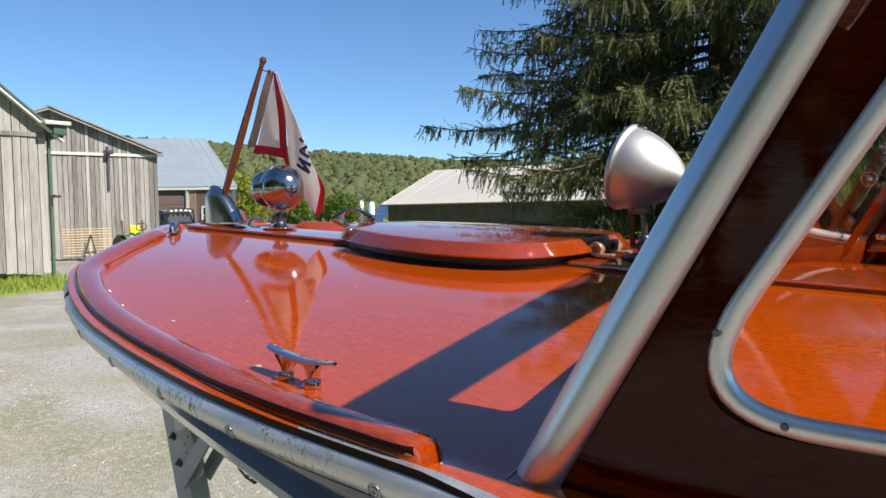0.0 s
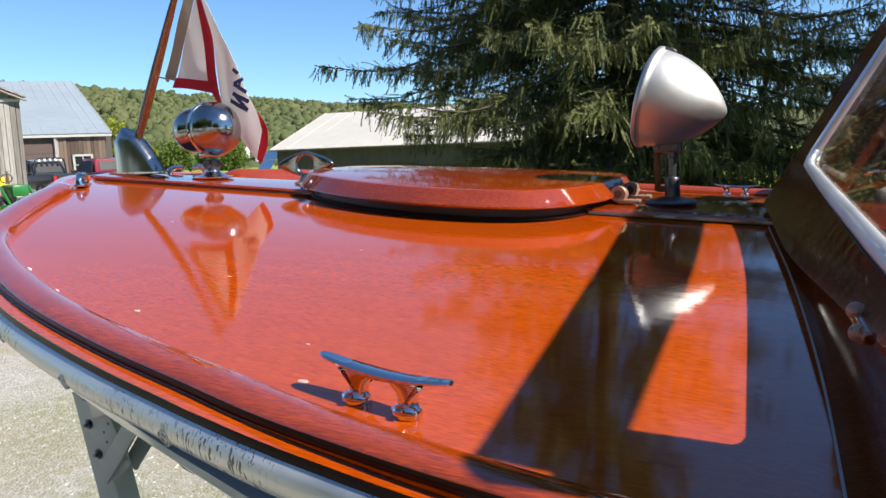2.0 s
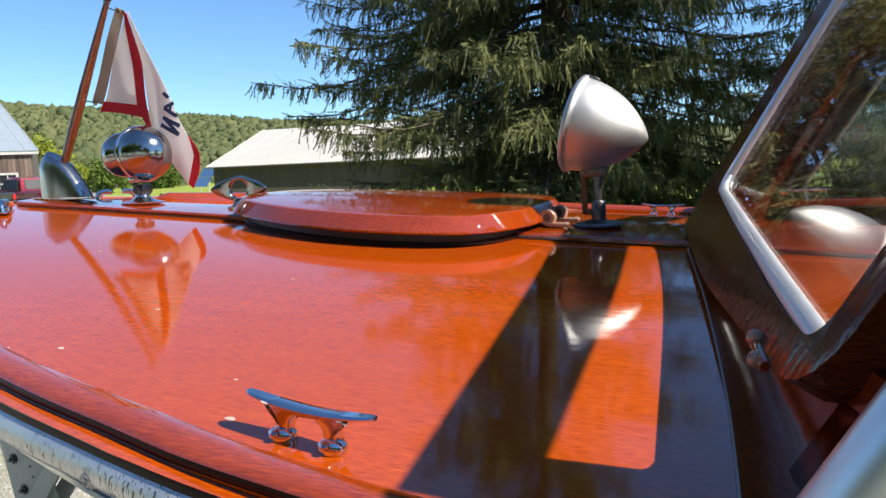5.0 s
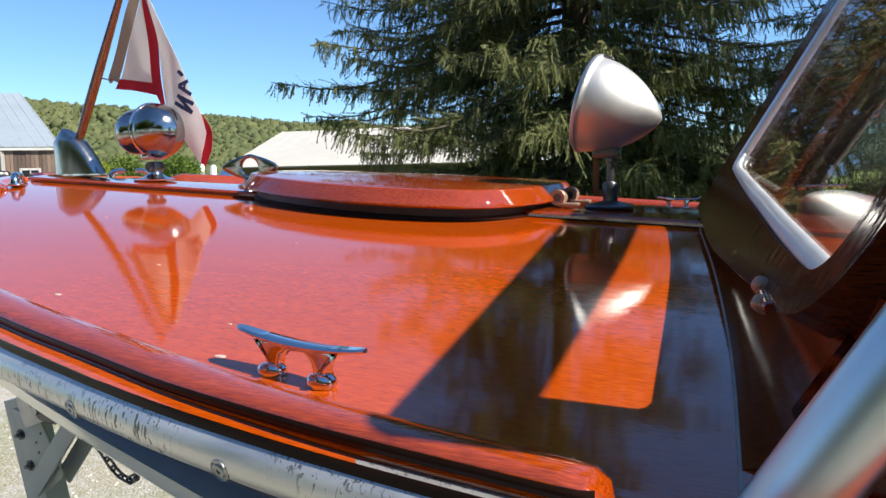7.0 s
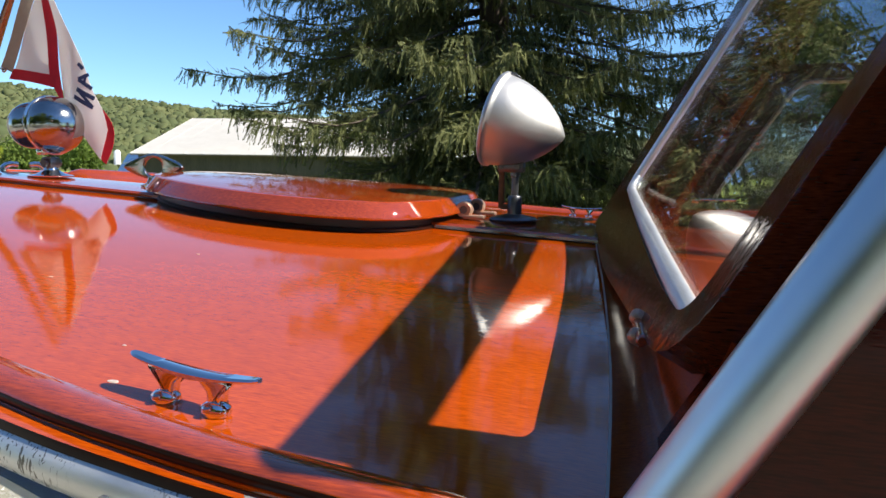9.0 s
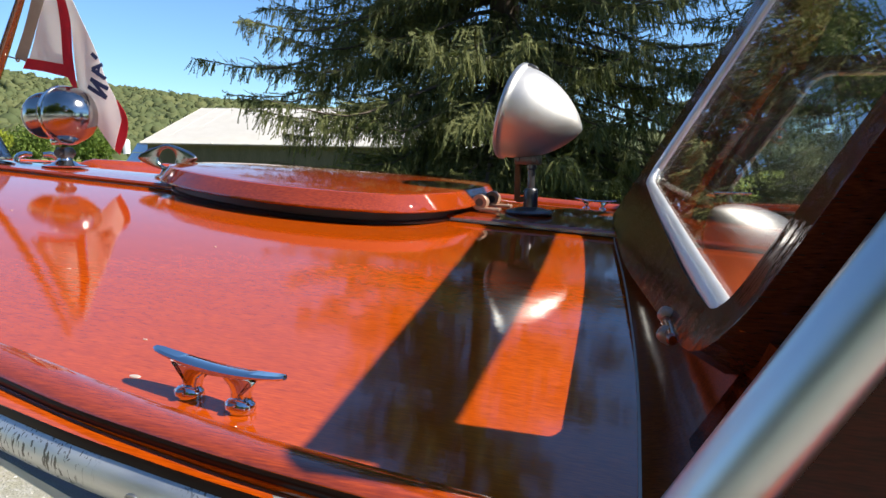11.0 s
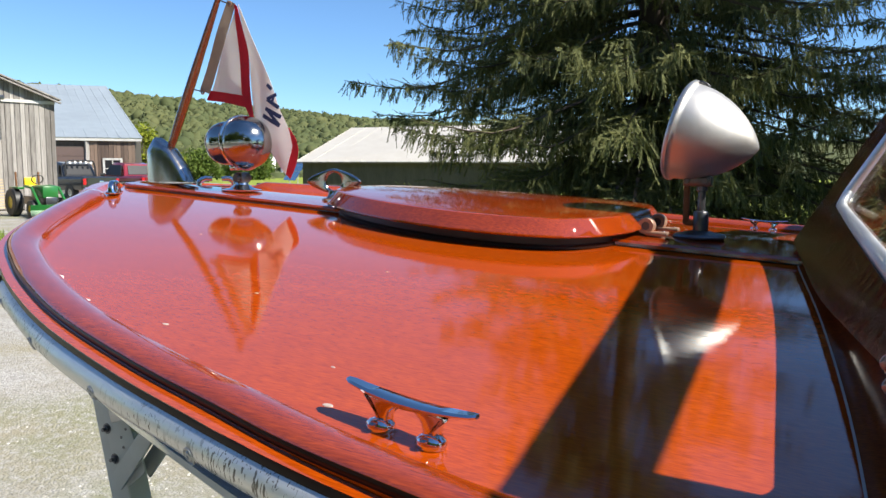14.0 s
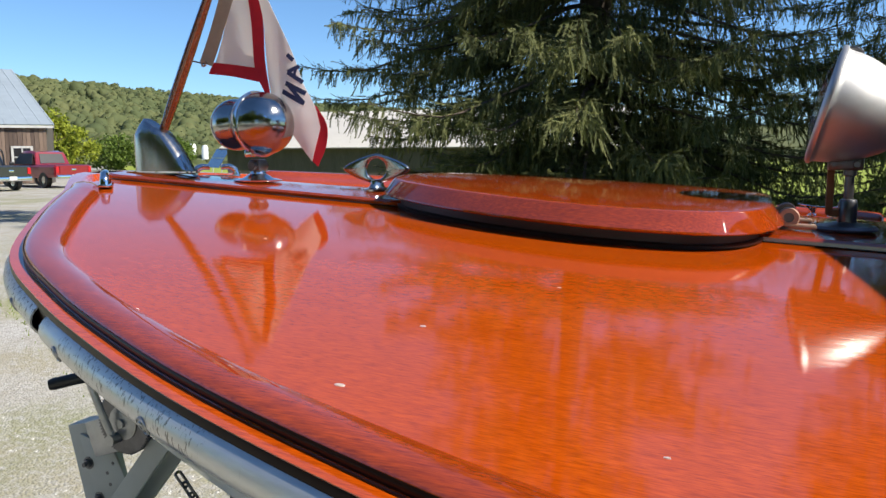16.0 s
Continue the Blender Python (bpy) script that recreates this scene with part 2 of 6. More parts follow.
M_REDCLOTH = material("red nylon", (0.68, 0.02, 0.045), 0.7, vary=0.25, scale=40, bump=0.1, bump_scale=500)
M_HOIST = material("tan canvas heading", (0.40, 0.33, 0.25), 0.85, vary=0.2, scale=60, bump=0.2, bump_scale=600)
M_BLUEINK = material("navy print", (0.012, 0.02, 0.08), 0.7, vary=0.1, scale=30)
M_PAINTW = material("white painted metal", (0.75, 0.75, 0.73), 0.35, vary=0.06, scale=20)


def see_through(m, k):
    """Thin cloth that lets some of the light behind it through."""
    nt = m.node_tree
    b = nt.nodes["Principled BSDF"]
    tr = nt.nodes.new("ShaderNodeBsdfTranslucent")
    ms = nt.nodes.new("ShaderNodeMixShader")
    ms.inputs[0].default_value = k
    nt.links.new(b.inputs["Base Color"].links[0].from_socket, tr.inputs[0])
    nt.links.new(b.outputs[0], ms.inputs[1])
    nt.links.new(tr.outputs[0], ms.inputs[2])
    nt.links.new(ms.outputs[0], nt.nodes["Material Output"].inputs[0])


see_through(M_WHITECLOTH, 0.5)
see_through(M_REDCLOTH, 0.35)

# ---- mesh helpers ----
ORIGIN = {}


def thing(name, at, label, category, group="", kind=""):
    """An empty at the base of a thing, that parents its parts."""
    ob = new(name)
    ob.empty_display_size = 0.05
    ob.location = at
    ORIGIN[ob.name] = Vector(at)
    return tagged(ob, label, category, group, kind)


def finish(bm, angle=34):
    lim = radians(angle)
    for f in bm.faces:
        f.smooth = True
    for e in bm.edges:
        if len(e.link_faces) == 2 and e.calc_face_angle(0) > lim:
            e.smooth = False


def part(name, bm, mat, parent=None, label="", angle=34):
    """Links a bmesh, given in world metres, as one mesh object under a thing or a part."""
    finish(bm, angle)
    me = bpy.data.meshes.new(name)
    at = ORIGIN[parent.name] if parent else Vector((0, 0, 0))
    bm.transform(Matrix.Translation(-at))
    bm.normal_update()
    bm.to_mesh(me)
    bm.free()
    me.materials.append(mat)
    ob = new(name, me)
    if parent:
        ob.parent = parent
        ORIGIN[ob.name] = at
    else:
        ORIGIN[ob.name] = Vector((0, 0, 0))
    return tagged(ob, label)


def box(cx, cy, cz, sx, sy, sz, bevel=0.0, m=None, seg=2):
    bm = bmesh.new()
    bmesh.ops.create_cube(bm, size=1)
    bmesh.ops.scale(bm, vec=(sx, sy, sz), verts=bm.verts)
    if bevel:
        bmesh.ops.bevel(bm, geom=bm.edges[:] , offset=bevel, segments=seg, affect="EDGES", profile=0.5)
    if m:
        bm.transform(m.to_3x3().to_4x4())
    bmesh.ops.translate(bm, vec=(cx, cy, cz), verts=bm.verts)
    return bm


def merge(*bms):
    """Joins bmeshes into the first."""
    out = bms[0]
    for b in bms[1:]:
        me = bpy.data.meshes.new("tmp")
        b.to_mesh(me)
        b.free()
        out.from_mesh(me)
        bpy.data.meshes.remove(me)
    return out


def frame_at(p, axis, up=(0, 0, 1)):
    """A turn whose z is the axis."""
    z = Vector(axis).normalized()
    x = Vector(up).cross(z)
    if x.length < 1e-4:
        x = Vector((1, 0, 0)).cross(z)
    x.normalize()
    y = z.cross(x)
    return Matrix(((x.x, y.x, z.x, p[0]), (x.y, y.y, z.y, p[1]), (x.z, y.z, z.z, p[2]), (0, 0, 0, 1)))


def lathe(profile, p=(0, 0, 0), axis=(0, 0, 1), seg=40, sx=1.0, sy=1.0):
    """Profile of (radius, height) turned about an axis through p."""
    bm = bmesh.new()
    rings = []
    for r, h in profile:
        if r < 1e-6:
            rings.append([bm.verts.new((0, 0, h))])
        else:
            rings.append([bm.verts.new((r * sx * math.cos(2 * math.pi * i / seg), r * sy * math.sin(2 * math.pi * i / seg), h)) for i in range(seg)])
    for a, b in zip(rings, rings[1:]):
        for i in range(seg):
            j = (i + 1) % seg
            if len(a) == 1 and len(b) > 1:
                bm.faces.new((a[0], b[j], b[i]))
            elif len(b) == 1 and len(a) > 1:
                bm.faces.new((a[i], a[j], b[0]))
            elif len(a) > 1:
                bm.faces.new((a[i], a[j], b[j], b[i]))
    bmesh.ops.recalc_face_normals(bm, faces=bm.faces)
    bm.transform(frame_at(p, axis))
    return bm


def cyl(p, q, r, r2=None, seg=20, bevel=0.0):
    p, q = Vector(p), Vector(q)
    h = (q - p).length
    r2 = r if r2 is None else r2
    c = bevel
    prof = [(0, 0), (r - c, 0), (r, c), (r2, h - c), (r2 - c, h), (0, h)] if c else [(0, 0), (r, 0), (r2, h), (0, h)]
    return lathe(prof, p, q - p, seg)


def smooth_path(pts, n=8):
    """Catmull-Rom through the points."""
    pts = [Vector(p) for p in pts]
    out = []
    for i in range(len(pts) - 1):
        a, b = pts[i], pts[i + 1]
        z = pts[i - 1] if i else a * 2 - b
        c = pts[i + 2] if i + 2 < len(pts) else b * 2 - a
        for k in range(n):
            t = k / n
            out.append(0.5 * (2 * a + (b - z) * t + (2 * z - 5 * a + 4 * b - c) * t * t + (3 * a - z - 3 * b + c) * t ** 3))
    out.append(pts[-1])
    return out


def tube(pts, r, seg=10, closed=False, r_end=None):
    """A round bar along points."""
    pts = [Vector(p) for p in pts]
    bm = bmesh.new()
    rings = []
    n = len(pts)
    side = None
    for i, p in enumerate(pts):
        d = (pts[(i + 1) % n] - pts[i - 1]) if closed or 0 < i < n - 1 else (pts[1] - pts[0] if i == 0 else pts[-1] - pts[-2])
        d.normalize()
        if side is None:
            side = d.orthogonal().normalized()
        side = (side - d * side.dot(d)).normalized()
        up = d.cross(side)
        m = Matrix(((side.x, up.x, d.x, p.x), (side.y, up.y, d.y, p.y), (side.z, up.z, d.z, p.z), (0, 0, 0, 1)))
        rr = r if r_end is None else r + (r_end - r) * i / (n - 1)
        rings.append([bm.verts.new(m @ Vector((rr * math.cos(2 * math.pi * k / seg), rr * math.sin(2 * math.pi * k / seg), 0))) for k in range(seg)])
    for i in range(n if closed else n - 1):
        a, b = rings[i], rings[(i + 1) % n]
        if i == n - 1:
            s = min(range(seg), key=lambda q: (b[q].co - a[0].co).length)
            b = b[s:] + b[:s]
        for k in range(seg):
            bm.faces.new((a[k], a[(k + 1) % seg], b[(k + 1) % seg], b[k]))
    if not closed:
        bm.faces.new(list(reversed(rings[0])))
        bm.faces.new(rings[-1])
    bmesh.ops.recalc_face_normals(bm, faces=bm.faces)
    return bm


def prism(outline, thick, m, bevel=0.0, seg=2):
    """A flat outline (x, y) with a thickness along z from 0, rounded edges, at the pose m."""
    bm = bmesh.new()
    vs = [bm.verts.new((x, y, 0)) for x, y in outline]
    f = bm.faces.new(vs)
    r = bmesh.ops.extrude_face_region(bm, geom=[f])
    bmesh.ops.translate(bm, vec=(0, 0, thick), verts=[v for v in r["geom"] if isinstance(v, bmesh.types.BMVert)])
    bmesh.ops.recalc_face_normals(bm, faces=bm.faces)
    if bevel:
        es = [e for e in bm.edges if abs(e.verts[0].co.z - e.verts[1].co.z) < 1e-6]
        bmesh.ops.bevel(bm, geom=es, offset=bevel, segments=seg, affect="EDGES", profile=0.5)
    bm.transform(m)
    return bm


def ringplate(outer, inner, thick, m, bevel=0.0):
    """A flat ring between two outlines of the same count, with a thickness along z from 0."""
    bm = bmesh.new()
    n = len(outer)
    lay = []
    for z in (0, thick):
        lay.append(([bm.verts.new((x, y, z)) for x, y in outer], [bm.verts.new((x, y, z)) for x, y in inner]))
    (o0, i0), (o1, i1) = lay
    for k in range(n):
        j = (k + 1) % n
        bm.faces.new((o1[k], o1[j], i1[j], i1[k]))
        bm.faces.new((o0[j], o0[k], i0[k], i0[j]))
        bm.faces.new((o0[k], o0[j], o1[j], o1[k]))
        bm.faces.new((i0[j], i0[k], i1[k], i1[j]))
    bmesh.ops.recalc_face_normals(bm, faces=bm.faces)
    if bevel:
        es = [e for e in bm.edges if abs(e.verts[0].co.z - e.verts[1].co.z) < 1e-6 and e.calc_face_angle(0) > 0.6]
        bmesh.ops.bevel(bm, geom=es, offset=bevel, segments=3, affect="EDGES", profile=0.5)
    bm.transform(m)
    return bm


def holed_plate(outer, inner_line, thick, m):
    """A flat plate with one opening and a thickness along z from 0."""
    bm = bmesh.new()
    edges = []
    for loop in (outer, inner_line):
        vs = [bm.verts.new((x, y, 0)) for x, y in loop]
        edges += [bm.edges.new((vs[i - 1], vs[i])) for i in range(len(vs))]
    bmesh.ops.triangle_fill(bm, use_beauty=True, use_dissolve=False, edges=edges)
    r = bmesh.ops.extrude_face_region(bm, geom=bm.faces[:])
    bmesh.ops.translate(bm, vec=(0, 0, thick), verts=[v for v in r["geom"] if isinstance(v, bmesh.types.BMVert)])
    bmesh.ops.recalc_face_normals(bm, faces=bm.faces)
    bm.transform(m)
    return bm


def rounded(poly, radii, n=6):
    """A polygon with rounded corners."""
    out = []
    k = len(poly)
    for i in range(k):
        p, a, b = Vector(poly[i]), Vector(poly[i - 1]), Vector(poly[(i + 1) % k])
        r = radii[i] if hasattr(radii, "__len__") else radii
        u, v = (a - p).normalized(), (b - p).normalized()
        s, e = p + u * r, p + v * r
        for j in range(n + 1):
            t = j / n
            out.append(tuple(s * (1 - t) ** 2 + p * 2 * t * (1 - t) + e * t * t))
    return out


def strip(rows):
    """A skin over rows of points of equal count."""
    bm = bmesh.new()
    vv = [[bm.verts.new(p) for p in row] for row in rows]
    for a, b in zip(vv, vv[1:]):
        for i in range(len(a) - 1):
            bm.faces.new((a[i], a[i + 1], b[i + 1], b[i]))
    return bm


def thicken(bm, d):
    """Gives a skin a thickness."""
    bm.normal_update()
    bmesh.ops.solidify(bm, geom=bm.faces[:], thickness=d)
    return bm

# ---- the boat: x runs aft, y to starboard ----
PLAN = [(-1.87, 0.0), (-1.845, 0.07), (-1.757, 0.17), (-1.545, 0.375), (-1.45, 0.485), (-1.265, 0.69), (-1.08, 0.87), (-0.89, 0.985),
        (-0.717, 1.068), (-0.56, 1.13), (-0.376, 1.185), (-0.23, 1.22), (-0.04, 1.262), (0.225, 1.292), (1.0, 1.34), (2.5, 1.36), (4.6, 1.30)]
_px, _py = [p[0] for p in PLAN], [p[1] for p in PLAN]
_fine = smooth_path([(x, y, 0) for x, y in PLAN], 10)
_fx, _fy = np.array([p.x for p in _fine]), np.array([p.y for p in _fine])
_order = np.argsort(_fx)


def inner(x):
    """Half breadth to the inner edge of the toe rail."""
    return float(np.interp(x, _fx[_order], _fy[_order]))


def deck(x, y):
    return 1.464 - 0.056 * x - 0.0407 * y * y + 0.0156 * y


def ledge(x):
    """How far the ledge outside the toe rail still stands, fading aft of the rail's end."""
    t = min(1.0, max(0.0, (0.420 - x) / 0.15))
    return t * t * (3 - 2 * t)


def deck_skin(x, y):
    """The planking, which falls off a little more inside the toe rails."""
    a = abs(y)
    k = min(1.0, max(0.0, (a - 0.55) / 0.55))
    off = a - inner(max(-1.87, x))
    if off > 0:
        k *= max(0.0, 1 - off / 0.03, 1 - ledge(x))
    lip = 0.0105 * min(1.0, max(0.0, (off - 0.045) / 0.01)) * ledge(x)
    return deck(x, y) - 0.0062 * k * k * (3 - 2 * k) + lip


def edge_pts(out, h, side, x0=-1.87, x1=4.6, lift=0.0):
    """Points along the sheer, moved outwards and up from the rail's inner edge."""
    res = []
    for i, p in enumerate(_fine):
        a, b = _fine[max(i - 1, 0)], _fine[min(i + 1, len(_fine) - 1)]
        d = (b - a).normalized()
        if i == 0:
            d = Vector((0, 1, 0))
        n = Vector((-d.y, d.x, 0))
        if p.x < x0 - 1e-6 or p.x > x1 + 1e-6:
            continue
        q = p + n * out
        y = q.y * side
        res.append(Vector((q.x, y, deck(q.x, max(-1.3, min(1.3, y))) + h + lift * ledge(q.x))))
    return res


boat = thing("motor_launch", (1.3, 0, 0.36), "varnished mahogany motor launch with grey hull, on a trailer", "boat")


def deck_sheet(x_end, n_v=110):
    """Deck skin between the sheer lines."""
    rows = []
    out_p, out_s = edge_pts(0.0755, 0, -1, x1=x_end), edge_pts(0.0755, 0, 1, x1=x_end)
    for a, b in zip(out_p, out_s):
        row = []
        for k in range(n_v + 1):
            v = 0.5 - 0.5 * math.cos(math.pi * k / n_v)
            x, y = a.x, a.y + (b.y - a.y) * v
            row.append((x, y, deck_skin(x, max(-1.42, min(1.42, y)))))
        rows.append(row)
    return strip(rows)


bm = deck_sheet(0.96)
bmesh.ops.reverse_faces(bm, faces=bm.faces)
bm.normal_update()
if sum(f.normal.z for f in bm.faces) < 0:
    bmesh.ops.reverse_faces(bm, faces=bm.faces)
thicken(bm, 0.018)
part("foredeck", bm, M_DECK, boat, "glossy orange-red varnished plywood foredeck")

# raised centre plank
rows = []
for i in range(57):
    x = -1.846 + i * 0.05
    w = 0.085 + 0.085 * min(1, max(0, (x + 1.84) / 1.6))
    if i == 0:
        w *= 0.72
    row = []
    for y, h in ((-w, 0.001), (-w, 0.009), (-w + 0.005, 0.014), (0, 0.016), (w - 0.005, 0.014), (w, 0.009), (w, 0.001)):
        row.append((x, y, deck(x, y) + h))
    rows.append(row)
bm = strip(rows)
bm.faces.new([v for v in bm.verts][:7])
bmesh.ops.recalc_face_normals(bm, faces=bm.faces)
part("centre_plank", bm, M_TRIM, boat, "raised varnished centre plank along the foredeck")
for s in (-1, 1):
    rows = []
    for i in range(56):
        x = -1.84 + i * 0.05
        w = 0.085 + 0.085 * min(1, max(0, (x + 1.84) / 1.6))
        rows.append([(x, s * (w + 0.0005), deck(x, s * w) + 0.0025), (x, s * (w + 0.006), deck(x, s * w) + 0.0015)])
    part("seam_line", strip(rows), M_SEAM, boat)

# toe rails, from the bow chocks to just ahead of the windshield
RAIL = [(0.0, -0.010), (0.001, 0.006), (0.006, 0.016), (0.017, 0.023), (0.034, 0.026), (0.048, 0.0252), (0.0555, 0.0225), (0.0585, 0.018), (0.0565, 0.0)]
for side in (-1, 1):
    lines = [edge_pts(o, h, side, -1.60, 0.268) for o, h in RAIL]
    n = len(lines[0])
    rows = [[ln[i] for ln in lines] for i in range(n)]

    def shrink(row, k, push):
        c = sum((Vector(p) for p in row), Vector()) / len(row)
        base = min(p.z for p in row)
        return [Vector((c.x + (p.x - c.x) * k + push[0], c.y + (p.y - c.y) * k + push[1], base + (p.z - base) * k)) for p in row]
    d0 = (rows[0][4] - rows[1][4]).normalized()
    d1 = (rows[-1][4] - rows[-2][4]).normalized()
    rows = [shrink(rows[0], 0.45, d0 * 0.05), shrink(rows[0], 0.8, d0 * 0.03)] + rows + [shrink(rows[-1], 0.93, d1 * 0.018), shrink(rows[-1], 0.72, d1 * 0.027), shrink(rows[-1], 0.3, d1 * 0.03)]
    bm = strip(rows)
    vs = [v for v in bm.verts]
    k = len(RAIL)
    bm.faces.new(vs[:k])
    bm.faces.new(vs[-k:])
    bmesh.ops.recalc_face_normals(bm, faces=bm.faces)
    part("toe_rail", bm, M_TRIM, boat, "rounded varnished toe rail with filler specks", 50)
    # near-black strip along the rail's outer face, then the dark edge of the deck
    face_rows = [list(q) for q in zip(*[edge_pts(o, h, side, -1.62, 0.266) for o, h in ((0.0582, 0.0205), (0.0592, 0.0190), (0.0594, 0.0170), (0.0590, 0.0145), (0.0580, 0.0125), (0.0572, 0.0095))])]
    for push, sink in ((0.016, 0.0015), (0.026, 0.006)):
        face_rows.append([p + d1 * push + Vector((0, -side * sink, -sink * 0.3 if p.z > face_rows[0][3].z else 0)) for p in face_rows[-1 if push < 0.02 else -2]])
    part("rail_face", strip(face_rows), M_RAILEDGE, boat, "dark outer face of the toe rail")
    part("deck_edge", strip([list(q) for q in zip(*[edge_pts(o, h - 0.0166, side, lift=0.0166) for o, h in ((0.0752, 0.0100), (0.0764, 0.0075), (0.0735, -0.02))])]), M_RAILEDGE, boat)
    # rub rail: half-round aluminium over a timber strake
    prof = [(0.056, -0.0025)] + [(0.061 + 0.0240 * math.sin(a), -0.0235 + 0.0210 * math.cos(a)) for a in [i * math.pi / 10 for i in range(11)]] + [(0.058, -0.051)]
    for xa, xb in ((-0.862, 4.6), (-1.87, -0.875)):
        lines = [edge_pts(o, h, side, xa, xb, 0.008) for o, h in prof]
        bm = strip([[ln[i] for ln in lines] for i in range(len(lines[0]))])
        thicken(bm, 0.0022)
        bmesh.ops.recalc_face_normals(bm, faces=bm.faces)
        piece = part("rub_rail", bm, M_ALU, boat, "scratched half-round aluminium rub rail", 40)
        rub = rub_main = piece if xa > -1.5 else rub_main
    prof = [(0.05, -0.012), (0.0665, -0.014), (0.0715, -0.03), (0.0665, -0.047), (0.05, -0.051)]
    lines = [edge_pts(o, h, side, lift=0.008) for o, h in prof]
    bm = strip([[ln[i] for ln in lines] for i in range(len(lines[0]))])
    part("rub_strake", bm, M_RAILEDGE, boat, "dark timber rub strake")
    pts = edge_pts(0.0832, -0.0305, side, -1.3, 4.4, 0.008)
    ln_out = edge_pts(0.1800, -0.0605, side, -1.3, 4.4, 0.008)
    acc = 0.0
    for i in range(1, len(pts)):
        acc += (pts[i] - pts[i - 1]).length
        if acc > 0.205:
            acc = 0.0
            ax = ln_out[i] - pts[i]
            scr = lathe([(0.0092, -0.003), (0.0092, 0.0008), (0.008, 0.0012), (0.0074, 0.0002), (0.006, 0.0002), (0.005, 0.0016), (0.0022, 0.0018), (0.002, 0.0006), (0, 0.0006)], pts[i], ax, 14)
            part("screw_head", scr, M_ZINC, rub)
    # pale filler specks over the rail's screws
    top = edge_pts(0.0015, 0.0085, side, -0.95, 0.25)
    acc = 0.0
    rnd = random.Random(5)
    for i in range(1, len(top)):
        acc += (top[i] - top[i - 1]).length
        if acc > 0.155 and side < 0:
            acc = rnd.uniform(-0.08, 0.05)
            a = rnd.uniform(0, 6.28)
            bm = lathe([(0.0036, -0.002), (0.0031, 0.0012), (0, 0.0016)], top[i], (0, 0.75, 1), 9, 1.5 + rnd.random(), 0.9)
            part("filler_speck", bm, M_PAINTW, boat)

# hull: stem raked, sections flared forward
def stem_x(z):
    return float(np.interp(z, [0.34, 0.42, 0.52, 0.7, 0.9, 1.2, 1.53], [-0.75, -1.1, -1.31, -1.44, -1.55, -1.74, -1.96]))


def hull_point(x, z, side):
    zs = deck(x, 1.3 * side) - 0.045
    w = min(1.0, max(0.0, (zs - z) / (zs - 0.36)))
    xx = min(4.6, x - (stem_x(z) + 1.96) + 0.0)
    k = 1 - 0.16 * w - 0.84 * w ** 7
    s = max(0.0, x - stem_x(z))
    fine = s / math.sqrt(s * s + (2.4 * w ** 0.8) ** 2 + 1e-6)
    return Vector((x, side * max(0.006, (inner(max(-1.87, xx + 0.1)) + 0.052) * k * fine), z))


def hull_skin(side, lo, hi, n, x1=4.6):
    rows = []
    for i in range(n + 1):
        row = []
        for j in range(70):
            t = (j / 69) ** 1.6
            x_at_sheer = -1.95 + t * (x1 + 1.95)
            zs = deck(x_at_sheer, 1.3 * side) - 0.045
            za, zb = hi(x_at_sheer, zs), lo(x_at_sheer, zs)
            z = za + (zb - za) * i / n
            x = stem_x(z) + t * (x1 - stem_x(z))
            row.append(hull_point(x, z, side))
        rows.append(row)
    bm = strip(rows)
    bmesh.ops.recalc_face_normals(bm, faces=bm.faces)
    return bm


def stripe(x, zs):
    return zs - 0.30 * min(1, max(0.0, (x + 0.62) / 1.5))


for side in (-1, 1):
    bm = hull_skin(side, lambda x, zs: 0.36, stripe, 22)
    part("hull_side", bm, M_HULL, boat, "glossy grey painted hull side", 60)
    bm = hull_skin(side, stripe, lambda x, zs: zs + 0.015, 6)
    part("sheer_stripe", bm, M_NAVY, boat, "navy blue stripe tapering towards the bow", 60)
bm = box(4.6, 0, 0.86, 0.04, 2.45, 1.0, 0.01)
part("transom", bm, M_TRIM, boat, "varnished transom")
for side in (-1, 1):
    lines = [edge_pts(o, h, side, 0.95) for o, h in ((0.068, 0), (-0.02, 0.0), (-0.03, -0.03))]
    part("side_deck", strip([[ln[i] for ln in lines] for i in range(len(lines[0]))]), M_DECK, boat)
    rows = [[Vector((p.x, p.y, p.z)) for p in edge_pts(-0.03, -0.03, side, 0.95)], [Vector((p.x, p.y, 0.8)) for p in edge_pts(-0.06, 0, side, 0.95)]]
    part("cockpit_side", strip(rows), M_TRIM, boat)
part("cockpit_sole", box(2.78, 0, 0.79, 3.64, 2.56, 0.03), M_TRIM, boat)
part("dashboard", box(0.97, 0, 1.10, 0.03, 2.56, 0.62, 0.004), M_DARKWOOD, boat)
part("transom_deck", box(4.42, 0, 1.19, 0.36, 2.5, 0.03, 0.006), M_DECK, boat)

# deck seam ahead of the windshield
SEAM = [(0.203, 0.0), (0.221, 0.222), (0.268, 0.61), (0.305, 0.956), (0.322, 1.20), (0.326, 1.30)]
for side in (-1, 1):
    rows = []
    for p in smooth_path([(x, y, 0) for x, y in SEAM], 6):
        if p.y < 0.172:
            continue
        rows.append([(p.x - 0.0013, side * p.y, deck_skin(p.x, side * p.y) + 0.0012), (p.x + 0.0013, side * p.y, deck_skin(p.x, side * p.y) + 0.0012)])
    part("deck_joint", strip(rows), M_JOINT, boat, "pale joint line across the deck")

